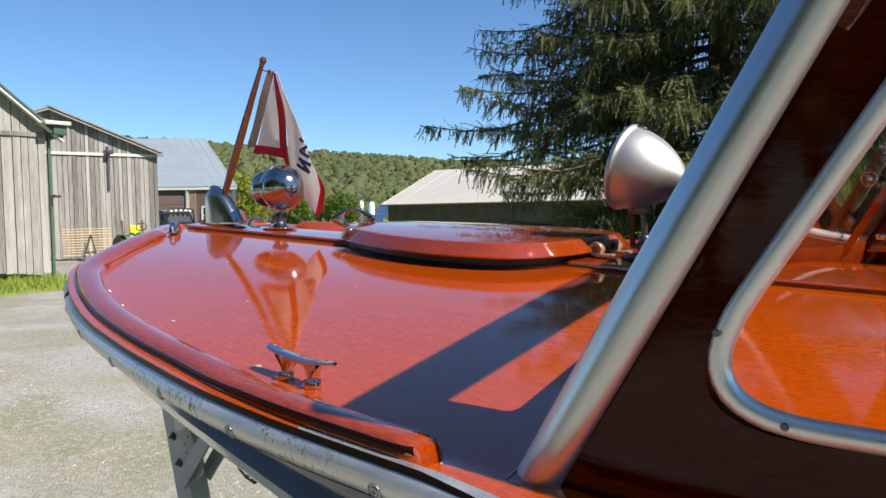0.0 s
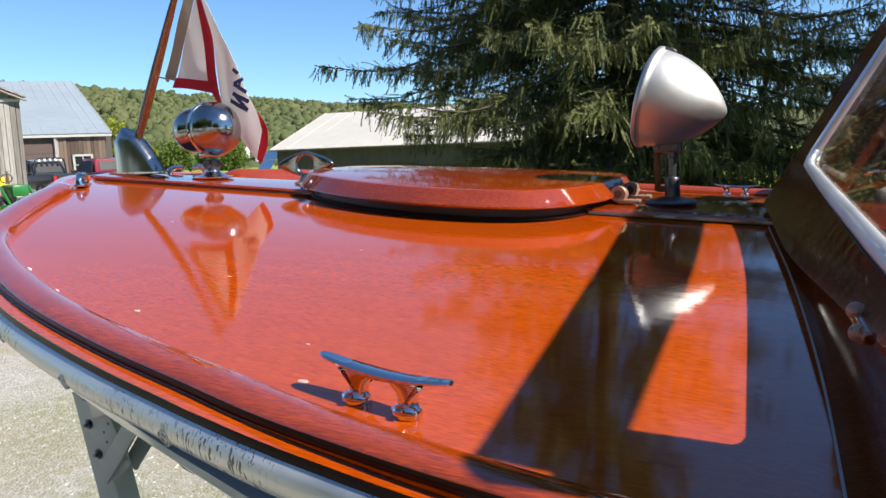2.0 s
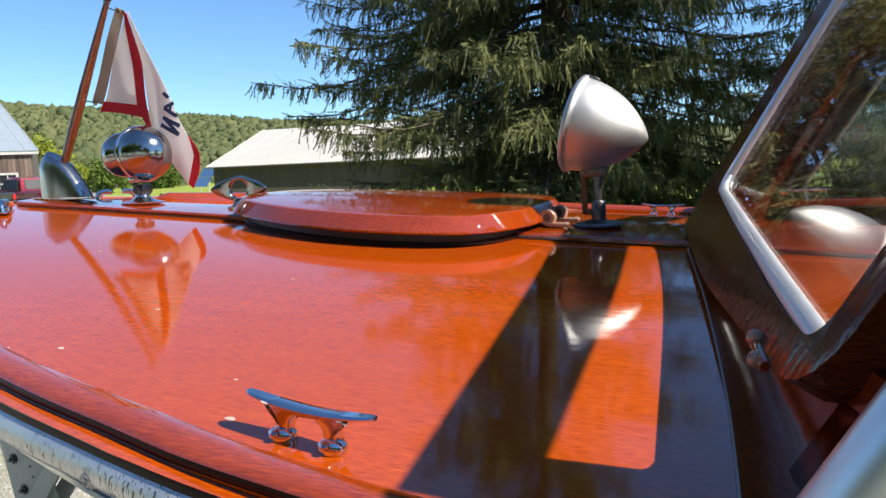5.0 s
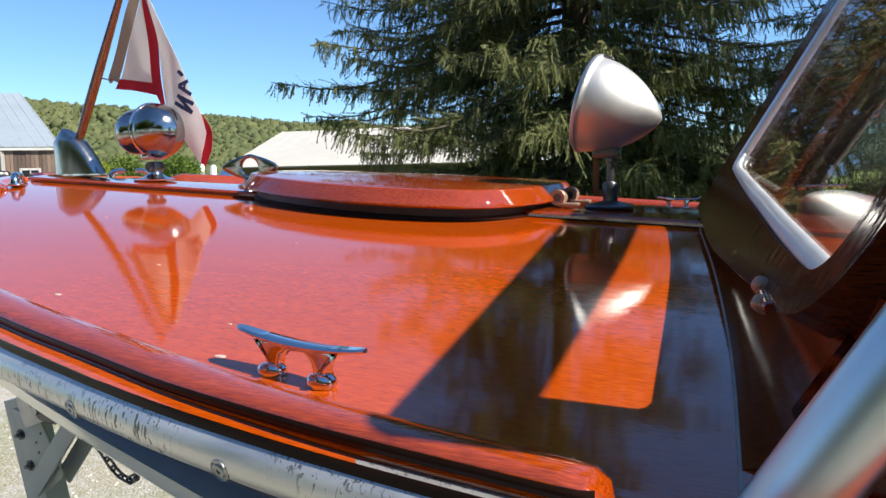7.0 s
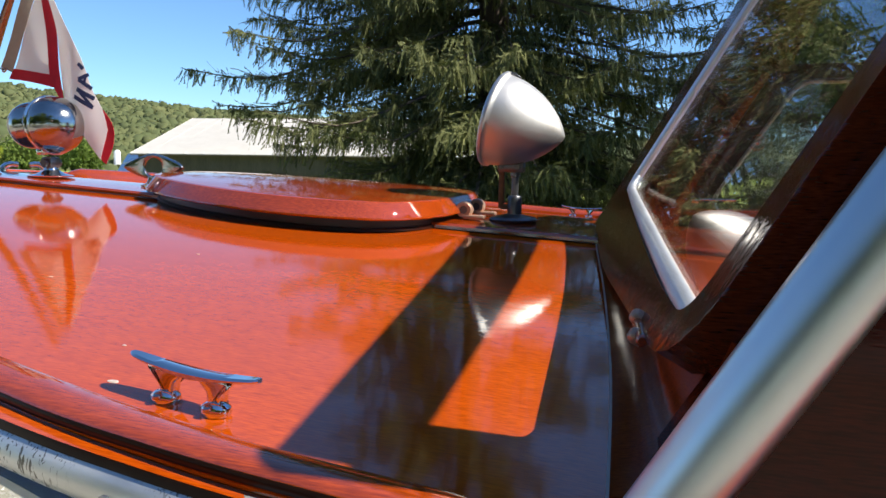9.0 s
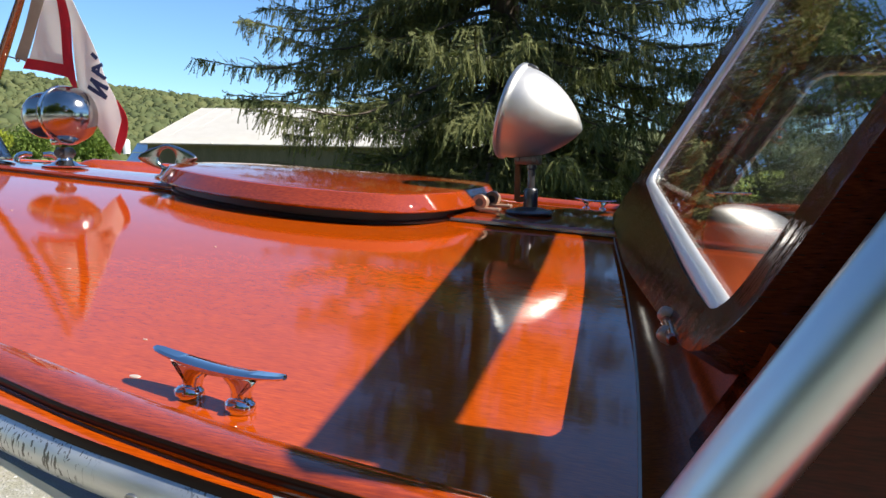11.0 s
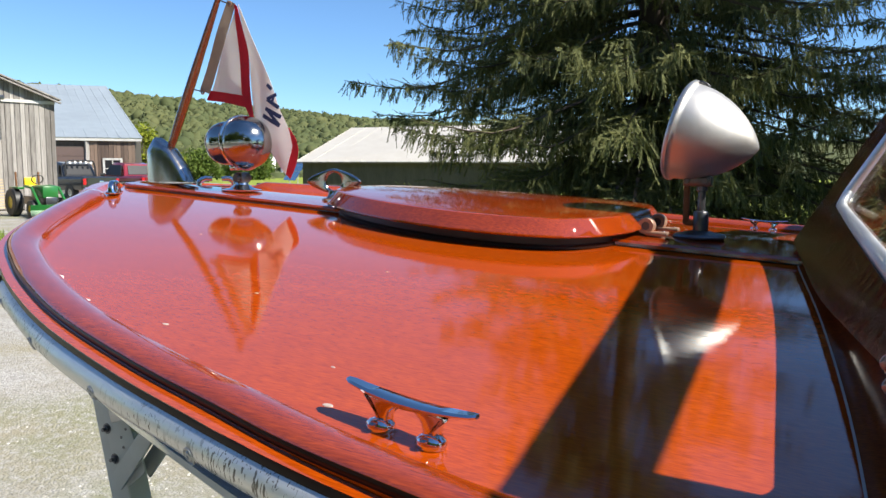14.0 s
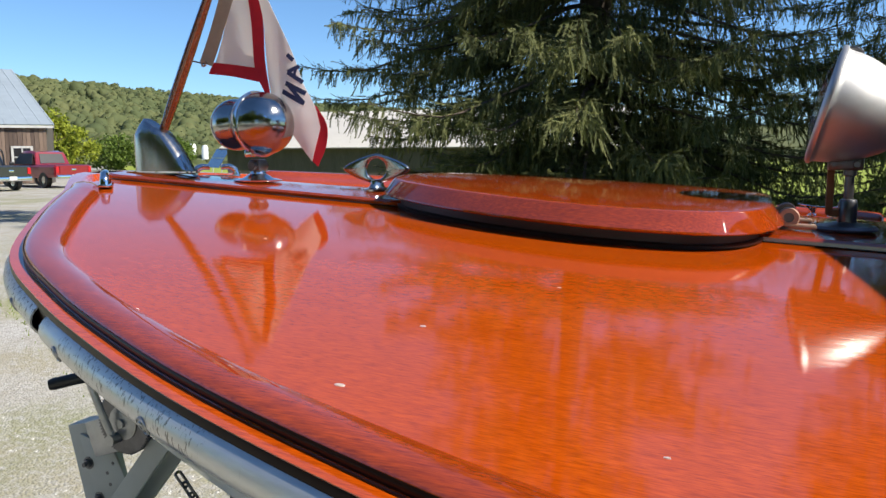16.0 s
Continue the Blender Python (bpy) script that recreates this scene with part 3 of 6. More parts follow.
# ---- windshield: two raked sashes meeting at a centre post, corner posts and side windows ----
PO, PL = Vector((0.277, -0.205, 1.573)), Vector((0.096, -0.90, -0.07)).normalized()
PU = Vector((0.507, -0.03, 0.862))
PU = (PU - PL * PU.dot(PL)).normalized()
PN = PL.cross(PU)
PANE = Matrix(((PL.x, PU.x, PN.x, PO.x), (PL.y, PU.y, PN.y, PO.y), (PL.z, PU.z, PN.z, PO.z), (0, 0, 0, 1)))
FLIP = Matrix.Diagonal((1, -1, 1, 1))


def sided(bm, side):
    """Mirrors what was built for the port side."""
    if side > 0:
        bm.transform(FLIP)
        bmesh.ops.reverse_faces(bm, faces=bm.faces)
    return bm


TOP = 0.545
shield = thing("windshield", (0.45, 0, 1.44), "dark varnished two-pane raked windshield with aluminium trim", "windshield")
open_in = rounded([(-0.048, -0.004), (0.30, -0.015), (0.80, -0.022), (0.954, -0.012), (0.954, 0.47), (-0.050, 0.50)], [0.03, 0.2, 0.14, 0.045, 0.04, 0.03], 8)
sash_out = rounded([(-0.196, -0.120), (0.36, -0.112), (1.012, -0.046), (0.992, TOP - 0.022), (-0.196, TOP)], [0.01, 0.15, 0.10, 0.03, 0.01], 6)
def resample(outline, n):
    pts = [Vector((*p, 0)) for p in outline] + [Vector((*outline[0], 0))]
    cum = [0.0]
    for a, b in zip(pts, pts[1:]):
        cum.append(cum[-1] + (b - a).length)
    res = []
    for k in range(n):
        d = cum[-1] * k / n
        i = max(j for j in range(len(cum)) if cum[j] <= d + 1e-9)
        i = min(i, len(pts) - 2)
        t = (d - cum[i]) / max(1e-9, cum[i + 1] - cum[i])
        q = pts[i].lerp(pts[i + 1], t)
        res.append((q.x, q.y))
    return res


for side in (-1, 1):
    bm = holed_plate(sash_out, open_in, 0.036, pose(0, 0, -0.038))
    rim = [e for e in bm.edges if abs(e.verts[0].co.z - e.verts[1].co.z) < 1e-6 and e.calc_face_angle(0) > 0.6]
    bmesh.ops.bevel(bm, geom=rim, offset=0.0018, segments=1, affect="EDGES", profile=0.5, clamp_overlap=True)
    bm.transform(PANE)
    sash = part("sash", sided(bm, side), M_DARKWOOD, shield, "dark glossy hinged window sash", 12)
    bead = smooth_path([(-0.037, 0.60, 0), (-0.037, 0.4, 0), (-0.037, 0.2, 0), (-0.037, 0.05, 0), (-0.033, 0.022, 0), (-0.018, 0.004, 0), (0.01, -0.0015, 0), (0.06, -0.0045, 0), (0.4, -0.0075, 0), (0.7, -0.0095, 0), (0.935, -0.0095, 0)], 6)
    bm = tube([(p.x, p.y, 0) for p in bead], 0.0118, 20)
    bmesh.ops.scale(bm, vec=(1, 1, 0.72), verts=bm.verts)
    bm.transform(PANE @ pose(0, 0, -0.0105))
    part("trim", sided(bm, side), M_ALUTRIM, sash, "rounded satin aluminium glazing trim", 60)
    bm = prism([(-0.05, -0.022), (0.97, -0.022), (0.97, 0.51), (-0.05, 0.51)], 0.005, PANE @ pose(0, 0, -0.016))
    pane = part("pane", sided(bm, side), M_GLASS, sash, "clear glass with a few marks")
    pane.visible_shadow = False
    # plate added behind the sash to block sun beside the corner post
    light_stop = prism([(0.955, -0.115), (1.085, -0.09), (1.085, TOP - 0.034), (0.97, TOP - 0.032)], 0.014, PANE @ pose(0, 0, -0.056))
    part("light_stop", sided(light_stop, side), M_PANEL, shield, "dark plate added between sash and corner post to block light")
    # sash hinge block low on the frame
    hx = PANE @ Vector((0.838, -0.062, -0.002))
    for q in (-1, 1):
        knob = lathe([(0.008, -0.004), (0.0085, 0.004), (0.007, 0.008), (0.0045, 0.010), (0.0028, 0.0095), (0.0025, 0.007), (0, 0.007)], hx + PL * 0.022 * q - PU * 0.004 * q, PN, 20)
        part("hinge", sided(knob, side), M_BRONZE, sash, "worn bronze hinge knuckle")
    part("hinge_leaf", sided(merge(cyl(hx - PL * 0.045, hx + PL * 0.045, 0.006, seg=14, bevel=0.002)), side), M_TRIM, sash)
    # coved fairing from the deck seam up behind the sash
    rows = []
    ss = smooth_path([(x, y, 0) for x, y in SEAM], 6)
    for p in ss:
        if p.y > 1.236:
            continue
        yy = -p.y
        s = (p.y - 0.205) / 0.989
        a = Vector((p.x + 0.001, yy, deck_skin(p.x, yy) + 0.0005))
        b = PANE @ Vector((s, -0.055 + 0.055 * max(0, s) ** 2, -0.030))
        row = []
        for k in range(7):
            t = k / 6
            mid = Vector((b.x - 0.012, yy, a.z + 0.004))
            row.append(a * (1 - t) ** 2 + mid * 2 * t * (1 - t) + b * t * t)
        rows.append(row)
    bm = strip(rows)
    bmesh.ops.recalc_face_normals(bm, faces=bm.faces)
    thicken(bm, 0.012)
    part("fairing", sided(bm, side), M_COVE, shield, "coved varnished fairing under the sash")
    # corner post with its aluminium cap
    foot, rise = Vector((0.372, -1.256, 1.352)), Vector((0.507, -0.03, 0.862)).normalized()
    m = Matrix.Translation(foot) @ frame_at((0, 0, 0), rise, (0, 1, 0)).to_3x3().to_4x4()
    post = prism(rounded([(-0.018, -0.018), (0.018, -0.018), (0.018, 0.018), (-0.018, 0.018)], 0.004, 3), 0.74, m)
    corner = part("corner_post", sided(post, side), M_DARKWOOD, shield, "dark varnished corner post")
    cap = []
    a0, b0 = Vector((0.326, -1.249, 1.352)), Vector((0.380, -1.288, 1.352))
    mid, half = (a0 + b0) / 2, (b0 - a0) / 2
    for k in range(33):
        t = math.pi * k / 32
        cap.append(mid - half * math.copysign(abs(math.cos(t)) ** 0.9, math.cos(t)) + Vector((-0.56, -0.83, 0.0)) * 0.028 * math.sin(t))
    rows = [[p + rise * d for p in cap + cap[:1]] for d in [-0.008 + 0.788 * k / 12 for k in range(13)]]
    bm = strip(rows)
    bmesh.ops.remove_doubles(bm, verts=bm.verts, dist=1e-6)
    bmesh.ops.recalc_face_normals(bm, faces=bm.faces)
    part("post_cap", sided(bm, side), M_CAP, corner, "wide satin aluminium corner cap", 50)
    # side panel with its window
    def pz(z):
        return 0.385 + (z - 1.352) * 0.588
    outer = [(pz(1.330) - 0.012, 1.330), (1.9, 1.255), (1.9, 2.0), (pz(2.0) - 0.012, 2.0)]
    hole = rounded([(0.471, 1.430), (1.55, 1.40), (1.76, 1.95), (0.799, 1.95)], [0.125, 0.06, 0.05, 0.05], 8)
    mside = Matrix(((1, 0, 0, 0), (0, 0, -1, -1.262), (0, 1, 0, 0), (0, 0, 0, 1)))
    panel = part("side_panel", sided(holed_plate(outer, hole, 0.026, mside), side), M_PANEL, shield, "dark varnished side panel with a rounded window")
    path = [Vector((x, -1.289, z)) for x, z in resample(rounded([(0.483, 1.441), (1.542, 1.41), (1.75, 1.94), (0.807, 1.94)], [0.125, 0.06, 0.05, 0.05], 10), 260)]
    bm = tube(path, 0.0098, 18, True)
    part("window_trim", sided(bm, side), M_ALUTRIM, panel, "rounded aluminium window trim", 60)
    for px_, pz_ in ((0.527, 1.512), (0.580, 1.441), (0.75, 1.434)):
        part("screw_head", sided(lathe([(0.0035, 0), (0.0025, 0.0012), (0, 0.0014)], (px_, -1.3003, pz_), (0, -1, 0), 10), side), M_STEEL, panel)
    if side > 0:
        bm = prism(rounded([(0.478, 1.434), (1.545, 1.405), (1.755, 1.945), (0.803, 1.945)], [0.125, 0.06, 0.05, 0.05], 8), 0.004, mside @ pose(0, 0, 0.012))
        g = part("side_glass", sided(bm, side), M_GLASS, panel)
        g.visible_shadow = False
        sill = box(0.66, -1.20, 1.452, 0.62, 0.09, 0.022, 0.006)
        part("sill", sided(sill, side), M_TRIM, panel, "varnished inner sill")
        part("window_stay", merge(cyl((0.455, 1.15, 1.50), (0.60, 1.18, 1.50), 0.006, seg=10), box(0.455, 1.15, 1.497, 0.03, 0.03, 0.022, 0.004)), M_CHROME, panel, "small chrome window stay")
    # sloping inner brace behind the sash
    a, b = PANE @ Vector((0.70, -0.06, -0.05)), PANE @ Vector((0.70, 0.5, -0.05))
    bm = prism([(-0.016, -0.012), (0.016, -0.012), (0.016, 0.012), (-0.016, 0.012)], (b - a).length, Matrix.Translation(a) @ frame_at((0, 0, 0), b - a).to_3x3().to_4x4(), 0.003)
    if side > 0:
        part("brace", sided(bm, side), M_TRIM, shield)
    else:
        bm.free()
    # header shelf over the sash
    tp = [PANE @ Vector((-0.20, TOP, 0.006)), PANE @ Vector((1.035, TOP - 0.023, 0.006))]
    lo = Vector((0, 0, -0.02))
    sec = [(Vector((0, 0, 0)), Vector((0, 0, 0))), (Vector((0.1525, 0, 0)), Vector((0.0965, 0, 0))), (Vector((0.1525, 0, -0.02)), Vector((0.0965, 0, -0.02))), (Vector((0.0, 0, -0.02)), Vector((0.0, 0, -0.02)))]
    rows = [[tp[0] + a for a, b in sec + sec[:1]], [tp[1] + b for a, b in sec + sec[:1]]]
    bm = strip(rows)
    bmesh.ops.recalc_face_normals(bm, faces=bm.faces)
    part("header", sided(bm, side), M_DARKWOOD, shield, "dark varnished header shelf")
# centre post
a, b = Vector((0.222, 0, 1.450)), Vector((0.222, 0, 1.450)) + Vector((0.507, 0, 0.862)).normalized() * 0.70
m = Matrix.Translation(a) @ frame_at((0, 0, 0), b - a, (0, 1, 0)).to_3x3().to_4x4()
part("centre_post", prism(rounded([(-0.02, -0.02), (0.02, -0.02), (0.02, 0.02), (-0.02, 0.02)], 0.004, 3), 0.70, m @ pose(0, 0, -0.0)), M_DARKWOOD, shield, "dark varnished centre post")
rows = []
for d in (-0.005, 0.70):
    c = a + (b - a).normalized() * d
    rows.append([c + Vector((-0.012, -0.014, 0)), c + Vector((-0.024, -0.006, 0)), c + Vector((-0.026, 0, 0)), c + Vector((-0.024, 0.006, 0)), c + Vector((-0.012, 0.014, 0))])
bm = strip(rows)
bmesh.ops.recalc_face_normals(bm, faces=bm.faces)
part("post_strip", thicken(bm, 0.002), M_ALUTRIM, shield, "narrow aluminium strip on the centre post")

# clear plastic suction discs hung behind the glass beside the centre post
for (x, y, z), r in (((0.463, -0.105, 1.768), 0.0290), ((0.462, -0.105, 1.697), 0.0175), ((0.530, -0.105, 1.668), 0.0150)):
    c = Vector((x, y, z))
    rim = tube([c + Vector((math.cos(a), 0, math.sin(a))) * r for a in [k * math.pi / 20 for k in range(40)]], 0.0011, 8, True)
    disc = part("suction_disc", merge(rim, tube([c + Vector((math.cos(a), 0, math.sin(a))) * r * 0.36 for a in [k * math.pi / 12 for k in range(24)]], 0.0009, 6, True),
                                      lathe([(0.0045, -0.002), (0.0045, 0.002), (0.002, 0.004), (0, 0.0042)], c, (0, -1, 0), 14)), M_CHROME, shield, "small clear plastic disc with a bright rim")
    part("disc_film", lathe([(0, -0.0006), (r, -0.0006), (r, 0.0006), (0, 0.0006)], c, (0, -1, 0), 36), M_FILM, disc)
    part("disc_stem", cyl(c, c + Vector((-0.012, 0.085, 0.010)), 0.0016, seg=8), M_STEEL, disc)

# small pale chips in the deck's varnish
for x, y, r in ((-0.508, -1.085, 0.0042), (-0.502, -0.913, 0.0030), (-0.164, -1.185, 0.0050), (-0.40, -0.70, 0.0022), (-0.92, -0.62, 0.0026), (-0.22, -1.10, 0.0022)):
    part("varnish_chip", lathe([(r, -0.001), (r * 0.8, 0.0006), (0, 0.0008)], (x, y, deck_skin(x, y)), (0, -0.08, 1), 11, 1.5, 0.8), M_JOINT, boat, "pale chip in the varnish")

# ---- ground, far hill, barns, shed ----
def dip(x, y):
    """The yard lies a little lower round the trailer."""
    t = np.clip((10.0 - np.hypot(x - 0.3, y)) / 6.0, 0.0, 1.0)
    return -0.30 * t * t * (3 - 2 * t)


def ground_material():
    m = bpy.data.materials.new("gravel and grass")
    m.use_nodes = True
    nt = m.node_tree
    b = nt.nodes["Principled BSDF"]
    b.inputs["Roughness"].default_value = 0.95
    b.inputs["Specular IOR Level"].default_value = 0.2
    N, L = nt.nodes.new, nt.links.new
    co = N("ShaderNodeTexCoord")
    sep = N("ShaderNodeSeparateXYZ")
    L(co.outputs["Object"], sep.inputs[0])

    def math_(op, a, b_, c=None):
        n = N("ShaderNodeMath")
        n.operation = op
        for i, v in enumerate((a, b_, c)):
            if v is None:
                continue
            if isinstance(v, (int, float)):
                n.inputs[i].default_value = v
            else:
                L(v, n.inputs[i])
        return n.outputs[0]

    def noise_(scale, detail=4, rough=0.6):
        n = N("ShaderNodeTexNoise")
        n.inputs["Scale"].default_value = scale
        n.inputs["Detail"].default_value = detail
        n.inputs["Roughness"].default_value = rough
        L(co.outputs["Object"], n.inputs[0])
        return n.outputs[0]

    def mix(f, a, b_):
        n = N("ShaderNodeMix")
        n.data_type = "RGBA"
        for k, v in (("Factor", f), ("A", a), ("B", b_)):
            if isinstance(v, tuple):
                n.inputs[k].default_value = (*v, 1)
            else:
                L(v, n.inputs[k])
        return n.outputs["Result"]

    def step(v, lo, hi):
        n = N("ShaderNodeMapRange")
        n.inputs["From Min"].default_value = lo
        n.inputs["From Max"].default_value = hi
        L(v, n.inputs[0])
        return n.outputs[0]

    X, Y = sep.outputs[0], sep.outputs[1]
    wob = math_("MULTIPLY", math_("SUBTRACT", noise_(0.9, 6), 0.5), 1.0)
    f1 = math_("ADD", math_("MULTIPLY_ADD", X, 0.402, math_("MULTIPLY", Y, 0.915)), -0.545)
    f2 = math_("ADD", math_("MULTIPLY_ADD", X, 0.708, math_("MULTIPLY", Y, 0.706)), 2.676)
    lawn = math_("MINIMUM", f1, f2)
    verge = math_("MINIMUM", math_("SUBTRACT", 3.2, math_("ABSOLUTE", math_("ADD", X, 18.6), 0)), math_("SUBTRACT", 8.9, Y))
    grass = step(math_("ADD", math_("MAXIMUM", lawn, verge), wob), -0.1, 0.35)
    vor = N("ShaderNodeTexVoronoi")
    vor.inputs["Scale"].default_value = 55
    L(co.outputs["Object"], vor.inputs[0])
    peb = N("ShaderNodeSeparateColor")
    L(vor.outputs["Color"], peb.inputs[0])
    gravel = mix(step(peb.outputs[0], 0.0, 1.0), (0.25, 0.24, 0.225), (0.47, 0.455, 0.43))
    gravel = mix(step(noise_(1.1, 7), 0.42, 0.66), gravel, (0.27, 0.25, 0.195))
    gravel = mix(step(noise_(0.35, 5), 0.48, 0.64), gravel, (0.215, 0.22, 0.125))
    across = math_("ADD", math_("MULTIPLY_ADD", X, -0.43, math_("MULTIPLY", Y, 0.90)), math_("MULTIPLY", noise_(0.22, 3), 2.2))
    ruts = math_("ABSOLUTE", math_("SINE", math_("MULTIPLY", across, 1.75), 0), 0)
    worn = math_("MULTIPLY", step(ruts, 0.55, 0.95), step(noise_(1.8, 6), 0.40, 0.62))
    gravel = mix(worn, gravel, (0.29, 0.265, 0.195))
    gravel = mix(step(noise_(18, 4), 0.45, 0.75), gravel, (0.39, 0.38, 0.36))
    green = mix(step(noise_(3.0, 6), 0.3, 0.7), (0.17, 0.22, 0.025), (0.29, 0.35, 0.05))
    green = mix(step(noise_(40, 3), 0.45, 0.7), green, (0.24, 0.27, 0.07))
    L(mix(grass, gravel, green), b.inputs["Base Color"])
    bump = N("ShaderNodeBump")
    bump.inputs["Strength"].default_value = 0.8
    bump.inputs["Distance"].default_value = 0.012
    L(math_("ADD", math_("MULTIPLY", vor.outputs["Distance"], -1.0), noise_(60, 3)), bump.inputs["Height"])
    L(bump.outputs[0], b.inputs["Normal"])
    return m


rows = []
for i in range(121):
    u = (i / 60 - 1)
    x = math.copysign(abs(u) ** 3, u) * 1500 + u * 20
    row = []
    for j in range(121):
        v = (j / 60 - 1)
        y = math.copysign(abs(v) ** 3, v) * 1500 + v * 20
        r = math.hypot(x, y)
        z = 0.02 * noise.noise((x * 0.3, y * 0.3, 0)) * min(1, r / 12) + float(dip(x, y))
        row.append((x, y, z))
    rows.append(row)
bm = strip(rows)
bm.normal_update()
if sum(f.normal.z for f in bm.faces) < 0:
    bmesh.ops.reverse_faces(bm, faces=bm.faces)
tagged(part("ground", bm, ground_material()), "pale gravel yard with grass verges and a lawn", "ground", kind="structure")


def island_material(name, dark, light, rough=0.8, hue=None, through=0.0):
    """Colour that changes from leaf to leaf and from clump to clump."""
    m = bpy.data.materials.new(name)
    m.use_nodes = True
    nt = m.node_tree
    b = nt.nodes["Principled BSDF"]
    b.inputs["Roughness"].default_value = rough
    b.inputs["Specular IOR Level"].default_value = 0.25
    g = nt.nodes.new("ShaderNodeNewGeometry")
    co = nt.nodes.new("ShaderNodeTexCoord")
    n = nt.nodes.new("ShaderNodeTexNoise")
    n.inputs["Scale"].default_value = hue or 0.8
    n.inputs["Detail"].default_value = 4
    nt.links.new(co.outputs["Object"], n.inputs[0])
    a = nt.nodes.new("ShaderNodeMath")
    a.operation = "MULTIPLY_ADD"
    a.inputs[1].default_value = 0.6
    nt.links.new(g.outputs["Random Per Island"], a.inputs[0])
    k = nt.nodes.new("ShaderNodeMapRange")
    k.inputs["From Min"].default_value = 0.3
    k.inputs["From Max"].default_value = 0.7
    k.inputs["To Max"].default_value = 0.5
    nt.links.new(n.outputs[0], k.inputs[0])
    nt.links.new(k.outputs[0], a.inputs[2])
    mx = nt.nodes.new("ShaderNodeMix")
    mx.data_type = "RGBA"
    mx.inputs["A"].default_value = (*dark, 1)
    mx.inputs["B"].default_value = (*light, 1)
    nt.links.new(a.outputs[0], mx.inputs["Factor"])
    nt.links.new(mx.outputs["Result"], b.inputs["Base Color"])
    if through:
        tr = nt.nodes.new("ShaderNodeBsdfTranslucent")
        ms = nt.nodes.new("ShaderNodeMixShader")
        ms.inputs[0].default_value = through
        out = nt.nodes["Material Output"]
        nt.links.new(mx.outputs["Result"], tr.inputs[0])
        nt.links.new(b.outputs[0], ms.inputs[1])
        nt.links.new(tr.outputs[0], ms.inputs[2])
        nt.links.new(ms.outputs[0], out.inputs[0])
    return m


M_NEEDLE = island_material("spruce needles", (0.023, 0.036, 0.014), (0.185, 0.190, 0.070), hue=0.7, through=0.22)
M_LEAF = island_material("green leaves", (0.05, 0.09, 0.015), (0.16, 0.22, 0.04), through=0.35)
M_BRIGHTLEAF = island_material("bright green leaves", (0.07, 0.13, 0.02), (0.24, 0.32, 0.07), through=0.45)
M_YLEAF = island_material("yellow-green leaves", (0.14, 0.19, 0.02), (0.34, 0.36, 0.04), through=0.35)
M_WOODS = island_material("far woods", (0.082, 0.112, 0.046), (0.162, 0.174, 0.070), hue=0.02, through=0.35)
M_BARK = material("spruce bark", (0.10, 0.075, 0.055), 0.95, vary=0.5, scale=12, stretch=(1, 1, 0.3), bump=0.8, bump_scale=14)
M_GRASS = island_material("grass blades", (0.13, 0.19, 0.025), (0.30, 0.38, 0.07), hue=2, through=0.3)


def mesh_of(name, verts, faces, mat, parent=None, label="", smooth=False):
    me = bpy.data.meshes.new(name)
    at = np.array(ORIGIN[parent.name]) if parent else np.zeros(3)
    me.from_pydata((np.asarray(verts) - at).tolist(), [], faces if isinstance(faces, list) else faces.tolist())
    me.materials.append(mat)
    if smooth:
        me.polygons.foreach_set("use_smooth", [True] * len(me.polygons))
    ob = new(name, me)
    if parent:
        ob.parent = parent
        ORIGIN[ob.name] = Vector(at)
    else:
        ORIGIN[ob.name] = Vector((0, 0, 0))
    return tagged(ob, label)


def leaves(centres, dirs, length, width, rng):
    """Pointed leaves, blades or needle sprays, one triangle each."""
    n = len(centres)
    d = dirs / np.linalg.norm(dirs, axis=1, keepdims=True)
    r = rng.normal(size=(n, 3))
    s = np.cross(d, r)
    s /= np.linalg.norm(s, axis=1, keepdims=True) + 1e-9
    ln, wd = length[:, None], width[:, None]
    v = np.stack([centres + s * wd * 1.25, centres + d * ln, centres - s * wd * 1.25], 1).reshape(-1, 3)
    f = np.arange(3 * n).reshape(n, 3)
    return v, f


def feathers(base, along, width, rng, k=5):
    """Needle twigs: a bent spine with toothed sides, one connected piece each."""
    n = len(base)
    ln = np.linalg.norm(along, axis=1, keepdims=True)
    d = along / (ln + 1e-9)
    side = np.cross(d, rng.normal(size=(n, 3)))
    side /= np.linalg.norm(side, axis=1, keepdims=True) + 1e-9
    bend = rng.normal(0, 0.12, (n, 3)) * ln
    verts = []
    for i in range(k + 1):
        u = i / k
        verts.append(base + along * u + bend * u * u)
    for i in range(k):
        u = (i + 0.5) / k
        w = width[:, None] * (1.0 - 0.55 * u) * rng.uniform(0.65, 1.25, (n, 1))
        mid = base + along * min(1.05, u + 0.24) + bend * u * u
        verts.append(mid + side * w)
        verts.append(mid - side * w * rng.uniform(0.6, 1.2, (n, 1)) + rng.normal(0, 0.006, (n, 3)))
    v = np.stack(verts, 1)
    m = v.shape[1]
    tri = []
    for i in range(k):
        tri += [(i, i + 1, k + 1 + 2 * i), (i + 1, i, k + 2 + 2 * i)]
    f = (np.array(tri)[None] + (np.arange(n) * m)[:, None, None]).reshape(-1, 3)
    return v.reshape(-1, 3), f


